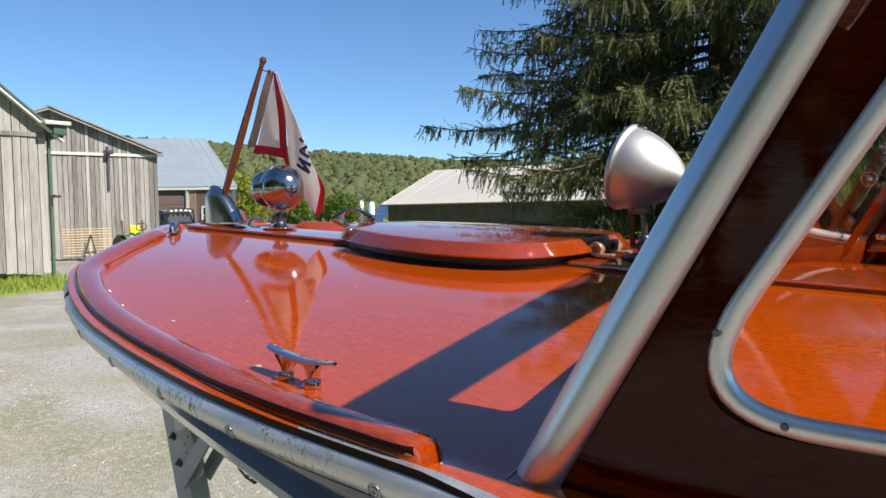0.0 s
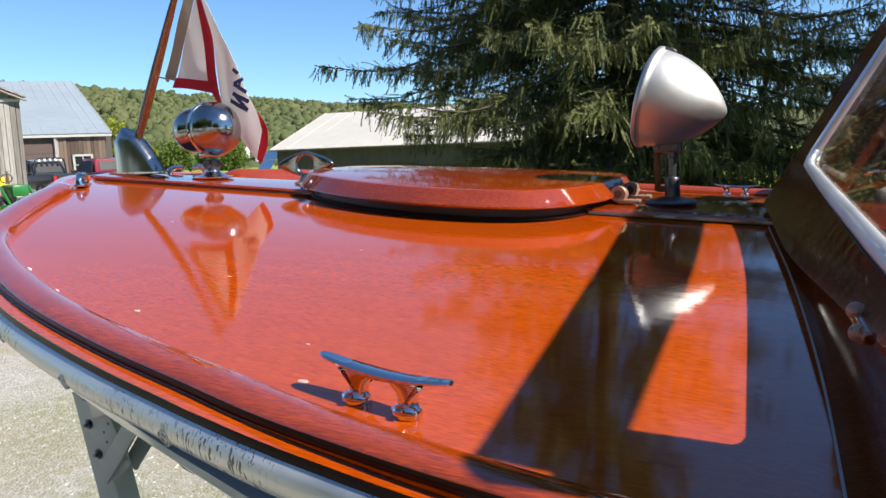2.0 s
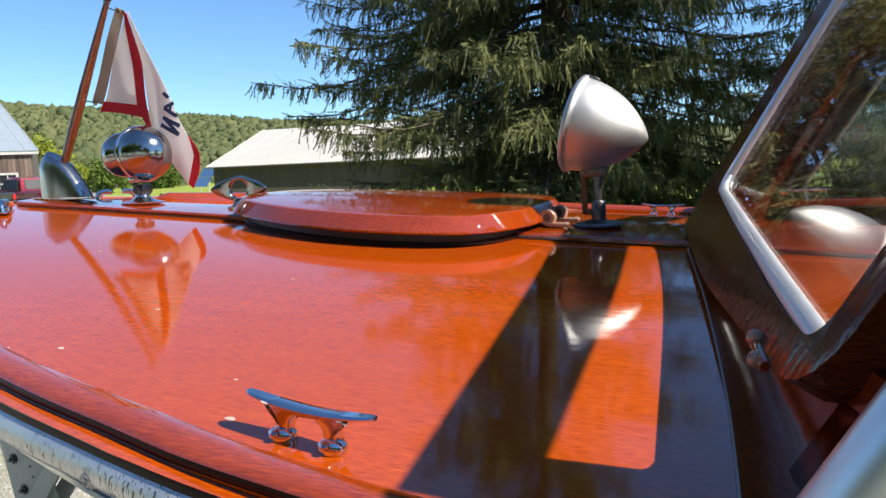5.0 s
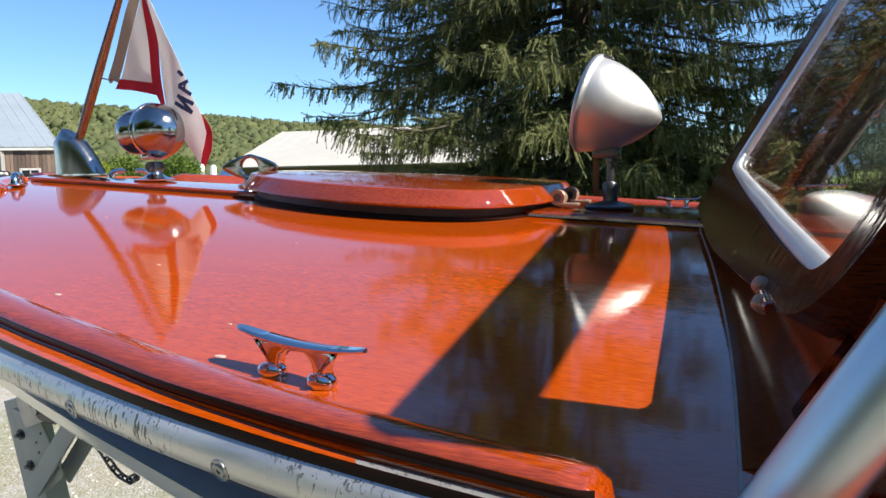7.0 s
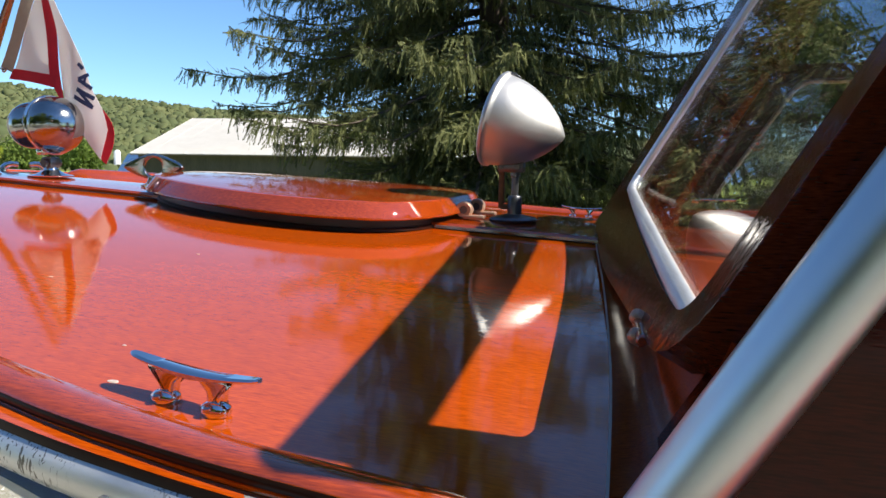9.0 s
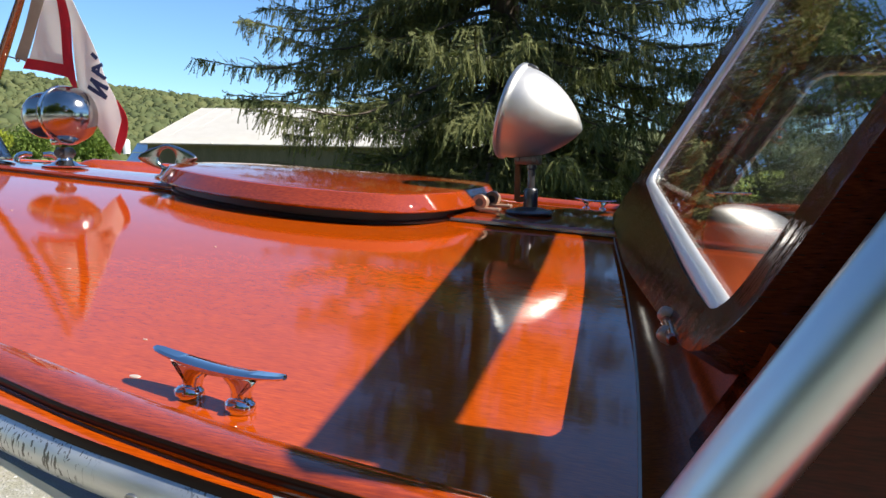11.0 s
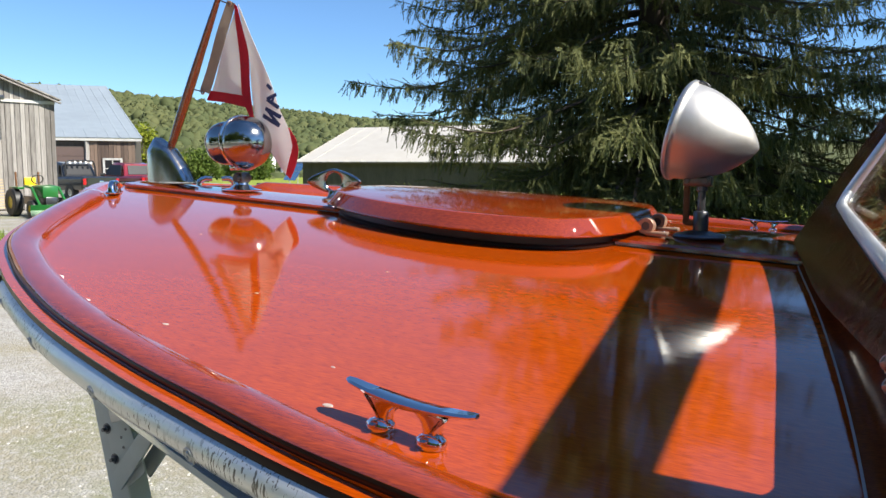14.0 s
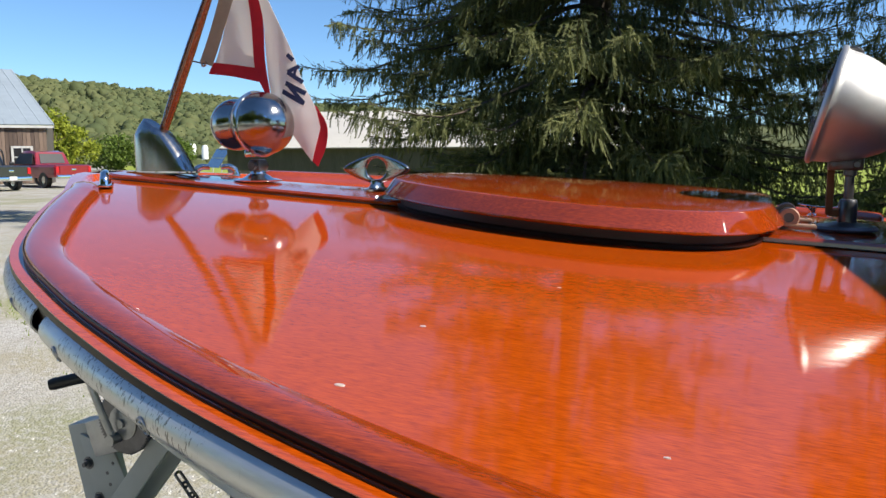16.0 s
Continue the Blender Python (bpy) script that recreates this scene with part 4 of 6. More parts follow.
def spruce(at, height, radius, seed, dense_to, n_low, n_high, limbs=(), trim=None):
    """A Norway spruce: tapered trunk, whorled limbs that sag and lift at the tip, hanging twigs."""
    rng = np.random.default_rng(seed)
    tree = thing("spruce_tree", at, "tall dark Norway spruce with drooping twigs", "tree", "spruce trees")
    at = np.array(at)
    trunk = []
    for k in range(14):
        t = k / 13
        trunk.append((0.34 * (1 - t) ** 0.85 * height / 18 + 0.015, t * height))
    trunk[0] = (trunk[0][0] * 1.25, -0.05)
    part("trunk", lathe(trunk, tuple(at), (0, 0, 1), 14), M_BARK, tree, "rough brown trunk")
    lv, lf = [], []
    C, D, WD = [], [], []
    hs = np.concatenate([0.9 + (dense_to - 0.9) * rng.beta(1.1, 1.35, n_low), rng.uniform(dense_to, height * 0.97, n_high)])
    count = 0
    for i, h in enumerate(list(hs) + [q[0] for q in limbs]):
        low = h < dense_to
        az = i * 2.39996 + rng.uniform(-0.4, 0.4)
        L = radius * (1 - (h / height)) ** 0.75 * rng.uniform(0.72, 1.08)
        if i >= len(hs):
            az, L = radians(limbs[i - len(hs)][1]), limbs[i - len(hs)][2]
        elif trim and math.sin(az) > 0.3 and h > 2.6 and i % 5 < 2:
            continue
        elif trim and math.cos(az) < -0.3:
            L = min(L, (trim if h > 3.6 else trim * 0.84) / -math.cos(az) * rng.uniform(0.75, 1.0))
        if h < 1.8:
            L *= 0.85
        dirh = np.array([math.cos(az), math.sin(az), 0.0])
        perp = np.array([-math.sin(az), math.cos(az), 0.0])
        sag = rng.uniform(0.12, 0.34) * (1.0 if h < 10 else 0.6)
        ns = 14
        t = np.linspace(0, 1, ns)
        pts = at + np.array([0, 0, h]) + np.outer(t * L, dirh) + np.outer(0.10 * L * np.sin(t * 3 + rng.uniform(0, 6)) * t, perp * 0.5)
        pts[:, 2] += L * (0.06 * t - (0.12 + sag) * t ** 1.25 + 0.65 * np.maximum(0, t - 0.72) ** 1.3)
        pts[:, 2] = np.maximum(pts[:, 2], 0.55)
        # limb as a tapering three-sided bar
        r0 = 0.012 + 0.007 * L
        for k in range(ns):
            rr = r0 * (1 - 0.85 * k / (ns - 1))
            for q in range(3):
                a = q * 2.0944
                lv.append(pts[k] + perp * rr * math.cos(a) + np.array([0, 0, 1]) * rr * math.sin(a))
        for k in range(ns - 1):
            for q in range(3):
                b0 = count + k * 3
                lf.append((b0 + q, b0 + (q + 1) % 3, b0 + 3 + (q + 1) % 3, b0 + 3 + q))
        count += ns * 3
        # flat fans of side shoots, each a feather of needles, with curtains of feathers hanging from them
        nsec = int((8 if low else 5) * L) + 5
        for tt in rng.uniform(0.05, 1.0, nsec) ** 0.8:
            p = np.array([np.interp(tt, t, pts[:, c]) for c in range(3)])
            sd = 1 if rng.random() < 0.5 else -1
            sl = (0.22 + 0.26 * L * (1 - tt)) * rng.uniform(0.6, 1.2)
            sdir = dirh * rng.uniform(0.55, 1.0) + perp * sd * rng.uniform(0.35, 0.9) + np.array([0, 0, rng.uniform(-0.30, 0.10)])
            sdir /= np.linalg.norm(sdir)
            for q in range(2):
                C.append(p + sdir * sl * q / 2)
                D.append(sdir * sl * 0.45 + rng.normal(0, 0.05, 3) * sl)
                WD.append(rng.uniform(0.030, 0.050) * (1.0 if low else 2.2))
            nh = max(3, int((10.0 if low else 4.0) * sl * rng.uniform(0.7, 1.3)))
            for u in rng.uniform(0.0, 1.0, nh):
                hl = rng.uniform(0.08, 0.52) ** 1.1 * (1.15 - 0.55 * tt) * (1.0 if low else 1.4)
                C.append(p + sdir * u * sl - np.array([0, 0, 0.15 * (u * sl) ** 2]))
                D.append((np.array([rng.normal(0, 0.20), rng.normal(0, 0.20), -1.0]) + sdir * 0.30) * hl)
                WD.append(rng.uniform(0.024, 0.044) * (1.0 if low else 2.4))
        # shoots along the limb itself
        for tt in rng.uniform(0.2, 1.0, int(L * (12 if low else 4))):
            p = np.array([np.interp(tt, t, pts[:, c]) for c in range(3)])
            C.append(p)
            D.append((dirh * 0.8 + rng.normal(0, 0.5, 3)) * rng.uniform(0.10, 0.24))
            WD.append(rng.uniform(0.02, 0.035) * (1.0 if low else 2.2))
    tagged(mesh_of("branch_work", np.array(lv), lf, M_BARK, tree), "sagging brown limbs", kind="stuff")
    v, f = feathers(np.array(C), np.array(D), np.array(WD), rng)
    v[:, 2] = np.maximum(v[:, 2], 0.22)
    tagged(mesh_of("foliage", v, f, M_NEEDLE, tree), "hanging dark green needle twigs", kind="stuff")
    return tree


def broadleaf(at, height, radius, n, mat, seed, label, leaf=0.12, trunk_h=0.35):
    """A round-headed tree: trunk, forking limbs and a crown of leaf clumps with gaps."""
    rng = np.random.default_rng(seed)
    tree = thing("deciduous_tree", at, label, "tree", "deciduous trees")
    a = np.array(at)
    wood = [tube([at, tuple(a + (0.05, 0.03, height * trunk_h)), tuple(a + (0.0, 0.1, height * 0.8))], 0.03 * height * 0.55, 8, False, 0.02)]
    cl = []
    for k in range(26):
        d = rng.normal(size=3)
        d /= np.linalg.norm(d)
        c = a + np.array([0, 0, height * 0.60]) + d * np.array([radius, radius, height * 0.40]) * rng.uniform(0.45, 0.98)
        c[2] = max(c[2], a[2] + height * 0.12)
        cl.append(c)
        if k < 12:
            wood.append(tube([tuple(a + (0, 0, height * rng.uniform(trunk_h * 0.7, 0.6))), tuple((a + (0, 0, height * 0.55) + c) / 2), tuple(c)], 0.012 * height * 0.5, 5, False, 0.01))
    part("trunk", merge(*wood), M_BARK, tree)
    idx = rng.integers(0, len(cl), n)
    rr = radius * rng.uniform(0.22, 0.46, len(cl))
    d = rng.normal(size=(n, 3))
    d /= np.linalg.norm(d, axis=1, keepdims=True)
    C = np.array(cl)[idx] + d * rr[idx][:, None] * rng.uniform(0.6, 1.05, (n, 1))
    v, f = leaves(C, d * 0.5 + rng.normal(0, 0.8, (n, 3)) + np.array([0, 0, -0.3]), rng.uniform(0.7, 1.3, n) * leaf, rng.uniform(0.25, 0.4, n) * leaf, rng)
    tagged(mesh_of("crown", v, f, mat, tree), "crown of small leaves", kind="stuff")
    return tree


# ---- wooded hill ----
def hill_top(a):
    return float(np.interp(a, [80, 100, 112, 124.3, 133, 142, 155, 175], [18, 21, 23.5, 26.2, 31.4, 36.6, 41, 43]))


def hill_z(x, y):
    a = math.degrees(math.atan2(y + 1.8, x - 0.3))
    d = math.hypot(x, y)
    t = min(1, max(0, (d - 110) / 290))
    return hill_top(a) * t * t * (3 - 2 * t) - 3.2 + 2.5 * noise.noise((x * 0.012, y * 0.012, 3)) * t


rows = []
for i in range(40):
    d = 95 + i * 11
    rows.append([(d * math.cos(radians(a)), d * math.sin(radians(a)), hill_z(d * math.cos(radians(a)), d * math.sin(radians(a))) - 0.4) for a in np.linspace(78, 178, 70)])
bm = strip(rows)
bm.normal_update()
tagged(part("hillside", bm, M_WOODS), "wooded hillside behind the farm", "hill", kind="structure")
rng = np.random.default_rng(11)
bmb = bmesh.new()
bmesh.ops.create_icosphere(bmb, subdivisions=2, radius=1)
UNIT = np.array([v.co[:] for v in bmb.verts])
UF = np.array([[v.index for v in f.verts] for f in bmb.faces])
bmb.free()
V, F, base = [], [], 0
LC, LD, LL = [], [], []
for k in range(8600):
    a = rng.uniform(104, 160)
    d = 112 + 318 * rng.random() ** 0.8
    x, y = d * math.cos(radians(a)), d * math.sin(radians(a))
    r = rng.uniform(1.1, 2.7) * (0.8 if d < 200 else 1.0)
    tall = rng.uniform(0.8, 1.3)
    z = hill_z(x, y) + r * 0.45
    V.append(UNIT * (1 + rng.normal(0, 0.17, (len(UNIT), 1))) * np.array([r, r, r * tall]) + np.array([x, y, z]))
    F.append(UF + base)
    base += len(UNIT)
    q = rng.normal(size=(9, 3))
    q /= np.linalg.norm(q, axis=1, keepdims=True)
    q[:, 2] = np.abs(q[:, 2])
    LC.append(q * np.array([r, r, r * tall]) * rng.uniform(0.85, 1.0, (9, 1)) + np.array([x, y, z]))
    LD.append(q + rng.normal(0, 0.5, (9, 3)))
    LL.append(rng.uniform(0.25, 0.5, 9) * r)
LC, LD, LL = np.concatenate(LC), np.concatenate(LD), np.concatenate(LL)
v, f = leaves(LC, LD, LL, LL * 0.36, rng)
tagged(mesh_of("hill_woods", np.concatenate(V + [v]), np.concatenate(F + [f + base]), M_WOODS, smooth=True), "mixed green and yellowing woods on the hill", "woods", kind="stuff")

# ---- barns ----
M_BOARD = material("weathered grey barn boards", (0.43, 0.405, 0.375), 0.9, vary=0.4, scale=3.5, stretch=(9, 9, 0.7), rand=0.36, bump=0.6, bump_scale=30, color2=(0.15, 0.137, 0.124))
M_OLDWHITE = material("weathered white paint", (0.62, 0.61, 0.57), 0.8, vary=0.25, scale=6, bump=0.2, bump_scale=30)
M_GREENROOF = material("green metal roofing", (0.065, 0.125, 0.085), 0.5, vary=0.2, scale=3)
M_GREYROOF = material("galvanised roofing", (0.31, 0.36, 0.40), 0.5, 0.15, vary=0.14, scale=1.2, stretch=(1, 1, 4), color2=(0.25, 0.29, 0.32))
M_TINROOF = material("pale tin roofing", (0.53, 0.505, 0.455), 0.55, 0.1, vary=0.12, scale=1.0, color2=(0.45, 0.42, 0.365))
M_DOOR = material("brown garage door", (0.15, 0.105, 0.09), 0.6, vary=0.15, scale=3)
M_DARKIN = material("dark stained boards", (0.10, 0.085, 0.07), 0.9, vary=0.5, scale=3, stretch=(6, 6, 1))
M_FRESH = material("fresh pine lumber", (0.66, 0.47, 0.24), 0.7, vary=0.25, scale=5, stretch=(1, 1, 8), rand=0.5, bump=0.1)


def wall_frame(right, left):
    """Base, the way along a wall from its right end to its left, and the way out of it."""
    r, l = Vector(right), Vector(left)
    d = (l - r)
    d.z = 0
    d.normalize()
    return r, d, Vector((d.y, -d.x, 0)) if Vector((d.y, -d.x, 0)).dot(Vector((0.3, -1.8, 0)) - r) > 0 else Vector((-d.y, d.x, 0))


def boards(parent, r, d, n, length, z0, top, width, mat, seed):
    """Upright boards along a wall, cut to the roofline, each proud by its own amount."""
    rnd = random.Random(seed)
    u = 0.0
    while u < length:
        w = width * rnd.uniform(0.75, 1.2)
        a, b = u + 0.009, min(u + w - 0.009, length)
        if b - a > 0.03:
            off = rnd.uniform(0.0, 0.035)
            lo = z0 + rnd.uniform(-0.05, 0.07)
            za, zb = top(a), top(b)
            bm = bmesh.new()
            vs = []
            for o in (off, off + 0.024):
                for uu, z in ((a, lo), (b, lo), (b, zb), (a, za)):
                    q = r + d * uu + n * o
                    vs.append(bm.verts.new((q.x, q.y, z)))
            for f in ((0, 1, 2, 3), (7, 6, 5, 4), (0, 4, 5, 1), (1, 5, 6, 2), (2, 6, 7, 3), (3, 7, 4, 0)):
                bm.faces.new([vs[i] for i in f])
            bmesh.ops.recalc_face_normals(bm, faces=bm.faces)
            part("board", bm, mat, parent)
        u += w


def beam(p, q, w, h, up=(0, 0, 1)):
    p, q = Vector(p), Vector(q)
    m = Matrix.Translation(p) @ frame_at((0, 0, 0), q - p, up).to_3x3().to_4x4()
    return prism([(-w / 2, -h / 2), (w / 2, -h / 2), (w / 2, h / 2), (-w / 2, h / 2)], (q - p).length, m)


def slab(a, b, c, d, t):
    """A flat panel on four corners with a thickness."""
    bm = bmesh.new()
    bm.faces.new([bm.verts.new(p) for p in (a, b, c, d)])
    thicken(bm, t)
    bmesh.ops.recalc_face_normals(bm, faces=bm.faces)
    return bm


def gable_barn(name, right, left, width, eave, slope, depth, label, roof_mat, board_w, seed, trim_z, z0=0.0, over=0.35, fascia=M_OLDWHITE):
    r, d, n = wall_frame(right, left)
    barn = thing(name, tuple(r), label, "barn")
    top = lambda u: eave + slope * min(u, width - u)
    back = -n * depth
    core = bmesh.new()
    prof = [(0, z0), (width, z0), (width, eave), (width / 2, eave + slope * width / 2), (0, eave)]
    f0 = [core.verts.new(Vector((*(r + d * u).xy, z))) for u, z in prof]
    f1 = [core.verts.new(Vector((*(r + d * u + back).xy, z))) for u, z in prof]
    core.faces.new(f0)
    core.faces.new(list(reversed(f1)))
    for i in range(5):
        core.faces.new((f0[i], f1[i], f1[(i + 1) % 5], f0[(i + 1) % 5]))
    bmesh.ops.recalc_face_normals(core, faces=core.faces)
    part("frame_wall", core, M_DARKIN, barn)
    boards(barn, r, d, n, min(width, 9.0), z0, lambda u: top(u) - 0.02, board_w, M_BOARD, seed)
    if trim_z:
        part("trim_board", beam(Vector((*(r + n * 0.07).xy, trim_z)), Vector((*(r + d * width + n * 0.07).xy, trim_z)), 0.11, 0.05, n), M_BOARD if roof_mat is M_GREENROOF else M_OLDWHITE, barn, "weathered horizontal trim board")
    # roof slopes with an overhang, and their rake boards
    for s in (0, 1):
        u0, u1 = (-over, width / 2) if s == 0 else (width + over, width / 2)
        z_0, z_1 = eave - slope * over, eave + slope * width / 2
        f, b_ = n * 0.30, back - n * 0.3
        a = [Vector((*(r + d * u0 + f).xy, z_0 + 0.03)), Vector((*(r + d * u1 + f).xy, z_1 + 0.03)), Vector((*(r + d * u1 + b_).xy, z_1 + 0.03)), Vector((*(r + d * u0 + b_).xy, z_0 + 0.03))]
        part("roof_slope", slab(*a, 0.05), roof_mat, barn)
        p, q = a[0] - Vector((0, 0, 0.10)) - n * 0.03, a[1] - Vector((0, 0, 0.10)) - n * 0.03
        part("rake_board", beam(p, q, 0.05, 0.16, n), fascia, barn, "rake board along the gable")
    return barn, r, d, n


b1, r1, d1, n1 = gable_barn("barn", (-19.70, 8.70, 0), (-19.81, 7.64, 0), 8.0, 4.02, 0.83, 9.0, "weathered grey board barn with a green metal roof", M_GREENROOF, 0.24, 3, 3.82, 0.12)
part("corner_post", beam(r1 + Vector((0.06, 0.06, 0.02)), r1 + Vector((0.06, 0.06, 3.9)), 0.07, 0.07), M_GREENROOF, b1, "dark green downpipe")
part("eave_return", box(-19.45, 8.90, 3.95, 0.4, 0.36, 0.26, 0.01), M_GREENROOF, b1, "green boxed eave return")
part("eave_soffit", box(-19.40, 8.80, 4.13, 0.5, 0.7, 0.10, 0.01), M_OLDWHITE, b1)
part("wall_lamp", merge(box(-19.5, 8.82, 2.18, 0.30, 0.14, 0.07, 0.01), beam((-19.62, 8.76, 2.0), (-19.62, 8.76, 2.2), 0.04, 0.04)), M_STEEL, b1)
b2, r2, d2, n2 = gable_barn("barn", (-26.50, 16.80, 0), (-27.55, 13.05, 0), 8.06, 4.16, 0.385, 10.0, "long weathered grey barn with vertical boards", M_BOARD, 0.17, 9, 4.04, 0.0, 0.15, M_BOARD)
pl_ = r2 + d2 * 1.95 + n2 * 0.08
part("yard_lamp", merge(beam(Vector((*pl_.xy, 2.6)), Vector((*pl_.xy, 4.35)), 0.07, 0.07), box(pl_.x + 0.1, pl_.y - 0.02, 4.12, 0.35, 0.24, 0.16, 0.02)), M_STEEL, b2, "dark wall lamp on a post")

# third barn: roof slope towards the yard, garage door, window
barn3 = thing("barn", (-40, 28.6, 0), "dark barn with a pale blue-grey ribbed metal roof", "barn")
E0, E1 = Vector((-38.05, 30.6, 3.38)), Vector((-49.4, 20.4, 3.38))
R0, R1 = Vector((-46.1, 34.4, 7.27)), Vector((-55.7, 25.3, 7.27))
dd = (E1 - E0).normalized()
nn = Vector((-dd.y, dd.x, 0)) if Vector((-dd.y, dd.x, 0)).dot(Vector((1, -1, 0))) > 0 else Vector((dd.y, -dd.x, 0))
part("roof_slope", slab(E0 + nn * 0.2, E1 + nn * 0.2, R1, R0, 0.05), M_GREYROOF, barn3, "ribbed pale grey metal roof")
for k in range(26):
    t = k / 25
    a, b = (E0 + nn * 0.2).lerp(E1 + nn * 0.2, t), R0.lerp(R1, t)
    part("roof_rib", beam(a + Vector((0, 0, 0.035)), b + Vector((0, 0, 0.035)), 0.08, 0.07), M_GREYROOF, barn3)
part("fascia", beam(E0 + nn * 0.21 - Vector((0, 0, 0.09)), E1 + nn * 0.21 - Vector((0, 0, 0.09)), 0.14, 0.04, nn), M_OLDWHITE, barn3, "pale fascia board")
W0, W1 = Vector((-38.35, 30.3, 0)), E1.copy()
W1.z = 0
backw = -nn * 2.5
bm = bmesh.new()
q = [W0 - nn * 0.02, W1, W1 + backw, W0 + backw]
vs0, vs1 = [bm.verts.new((p.x, p.y, 0)) for p in q], [bm.verts.new((p.x, p.y, 3.28)) for p in q]
for i in range(4):
    bm.faces.new((vs0[i], vs0[(i + 1) % 4], vs1[(i + 1) % 4], vs1[i]))
bm.faces.new(vs1)
bmesh.ops.recalc_face_normals(bm, faces=bm.faces)
part("frame_wall", bm, M_DARKIN, barn3)
M_BROWNBOARD = material("brown weathered boards", (0.22, 0.155, 0.115), 0.9, vary=0.4, scale=3.5, stretch=(9, 9, 0.7), rand=0.5, bump=0.4, color2=(0.10, 0.07, 0.055))
boards(barn3, W0, dd, nn, 2.6, 0.0, lambda u: 3.25, 0.22, M_BROWNBOARD, 21)
c = W0 + dd * 2.72 + nn * 0.08
part("door_post", beam(Vector((*c.xy, 0)), Vector((*c.xy, 3.2)), 0.24, 0.12), M_BOARD, barn3, "weathered grey door post")
for k in range(5):
    a = W0 + dd * 2.9 + nn * 0.03
    b = W0 + dd * 7.4 + nn * 0.03
    z = 0.05 + k * 0.56
    part("door_panel", slab(Vector((*a.xy, z)), Vector((*b.xy, z)), Vector((*b.xy, z + 0.54)), Vector((*a.xy, z + 0.54)), 0.04), M_DOOR, barn3, "brown sectional garage door panel")
wc = W0 + dd * 1.3 + nn * 0.06
win = part("window", slab(Vector((*(wc - dd * 0.48).xy, 1.05)), Vector((*(wc + dd * 0.48).xy, 1.05)), Vector((*(wc + dd * 0.48).xy, 2.1)), Vector((*(wc - dd * 0.48).xy, 2.1)), 0.02), M_BLACK, barn3, "dark window pane")
for u in (-0.5, 0.5, 0.0):
    part("window_frame", beam(Vector((*(wc + dd * u + nn * 0.03).xy, 1.0)), Vector((*(wc + dd * u + nn * 0.03).xy, 2.15)), 0.12 if u else 0.05, 0.05, nn), M_OLDWHITE, win)
for z in (1.0, 2.12, 1.55):
    part("window_frame", beam(Vector((*(wc - dd * 0.56 + nn * 0.03).xy, z)), Vector((*(wc + dd * 0.56 + nn * 0.03).xy, z)), 0.12 if z != 1.55 else 0.05, 0.05, nn), M_OLDWHITE, win)

# long low shed
shed = thing("farm_shed", (-26, 48.5, 0), "long low farm shed with a pale tin roof and dark wall", "shed")
e0, e1, g0, g1 = Vector((-37.6, 44.7, 2.16)), Vector((-9.0, 53.95, 2.30)), Vector((-38.05, 53.1, 5.22)), Vector((-9.5, 60.8, 5.60))
part("roof_slope", slab(e0, e1, g1, g0, 0.06), M_TINROOF, shed, "pale tin roof slope")
bk0, bk1 = g0 + Vector((-0.4, 8.4, -3.0)), g1 + Vector((-0.4, 7.5, -3.2))
part("roof_slope", slab(g0, g1, bk1, bk0, 0.06), M_TINROOF, shed)
for k in range(24):
    t = k / 23
    part("roof_seam", beam(e0.lerp(e1, t) + Vector((0, 0, 0.03)), g0.lerp(g1, t) + Vector((0, 0, 0.03)), 0.04, 0.035), M_TINROOF, shed)
bm = bmesh.new()
q = [e0 + Vector((0.3, 0.5, 0)), e1 + Vector((-0.3, 0.5, 0)), bk1 + Vector((-0.3, -0.4, 0)), bk0 + Vector((0.3, -0.4, 0))]
lo = [bm.verts.new((p.x, p.y, 0)) for p in q]
hi = [bm.verts.new((p.x, p.y, 2.14)) for p in q]
for i in range(4):
    bm.faces.new((lo[i], lo[(i + 1) % 4], hi[(i + 1) % 4], hi[i]))
bmesh.ops.recalc_face_normals(bm, faces=bm.faces)
part("wall", bm, M_DARKIN, shed, "dark board wall")
part("gable", slab(q[0] + Vector((0, 0, -0.05)), g0 + Vector((0.3, 0, -0.1)), q[3] + Vector((0, 0, -0.05)), (q[0] + q[3]) / 2 + Vector((0, 0, -0.05)), 0.05), M_DARKIN, shed)
part("eave_board", beam(e0 + Vector((0, 0, -0.1)), e1 + Vector((0, 0, -0.1)), 0.05, 0.16, (0, -1, 0)), M_DARKIN, shed)

# silos and solar panels in the valley
for x, y, h in ((-97.6, 111.4, 3.9), (-95.9, 112.7, 3.6)):
    silo = thing("silo", (x, y, 0), "small white farm silo", "silo", "silos")
    part("body", lathe([(0, 0), (0.6, 0), (0.6, h - 0.5), (0.38, h - 0.12), (0, h)], (x, y, 0), (0, 0, 1), 20), M_PAINTW, silo)
M_SOLAR = material("blue solar cells", (0.03, 0.06, 0.16), 0.2, 0.0, 0.6, vary=0.2, scale=4)
panel_m = Matrix.Translation((-46.4, 55.0, 1.0)) @ Euler((radians(58), 0, radians(-35))).to_matrix().to_4x4()
sol = thing("solar_array", (-46.4, 55.0, 0), "blue solar panels on a steel frame", "solar panel")
for i in range(4):
    for j in range(2):
        part("solar_panel", prism([(i * 1.05, j * 1.05), (i * 1.05 + 1, j * 1.05), (i * 1.05 + 1, j * 1.05 + 1), (i * 1.05, j * 1.05 + 1)], 0.04, panel_m @ pose(-2.1, -0.6, 0)), M_SOLAR, sol)
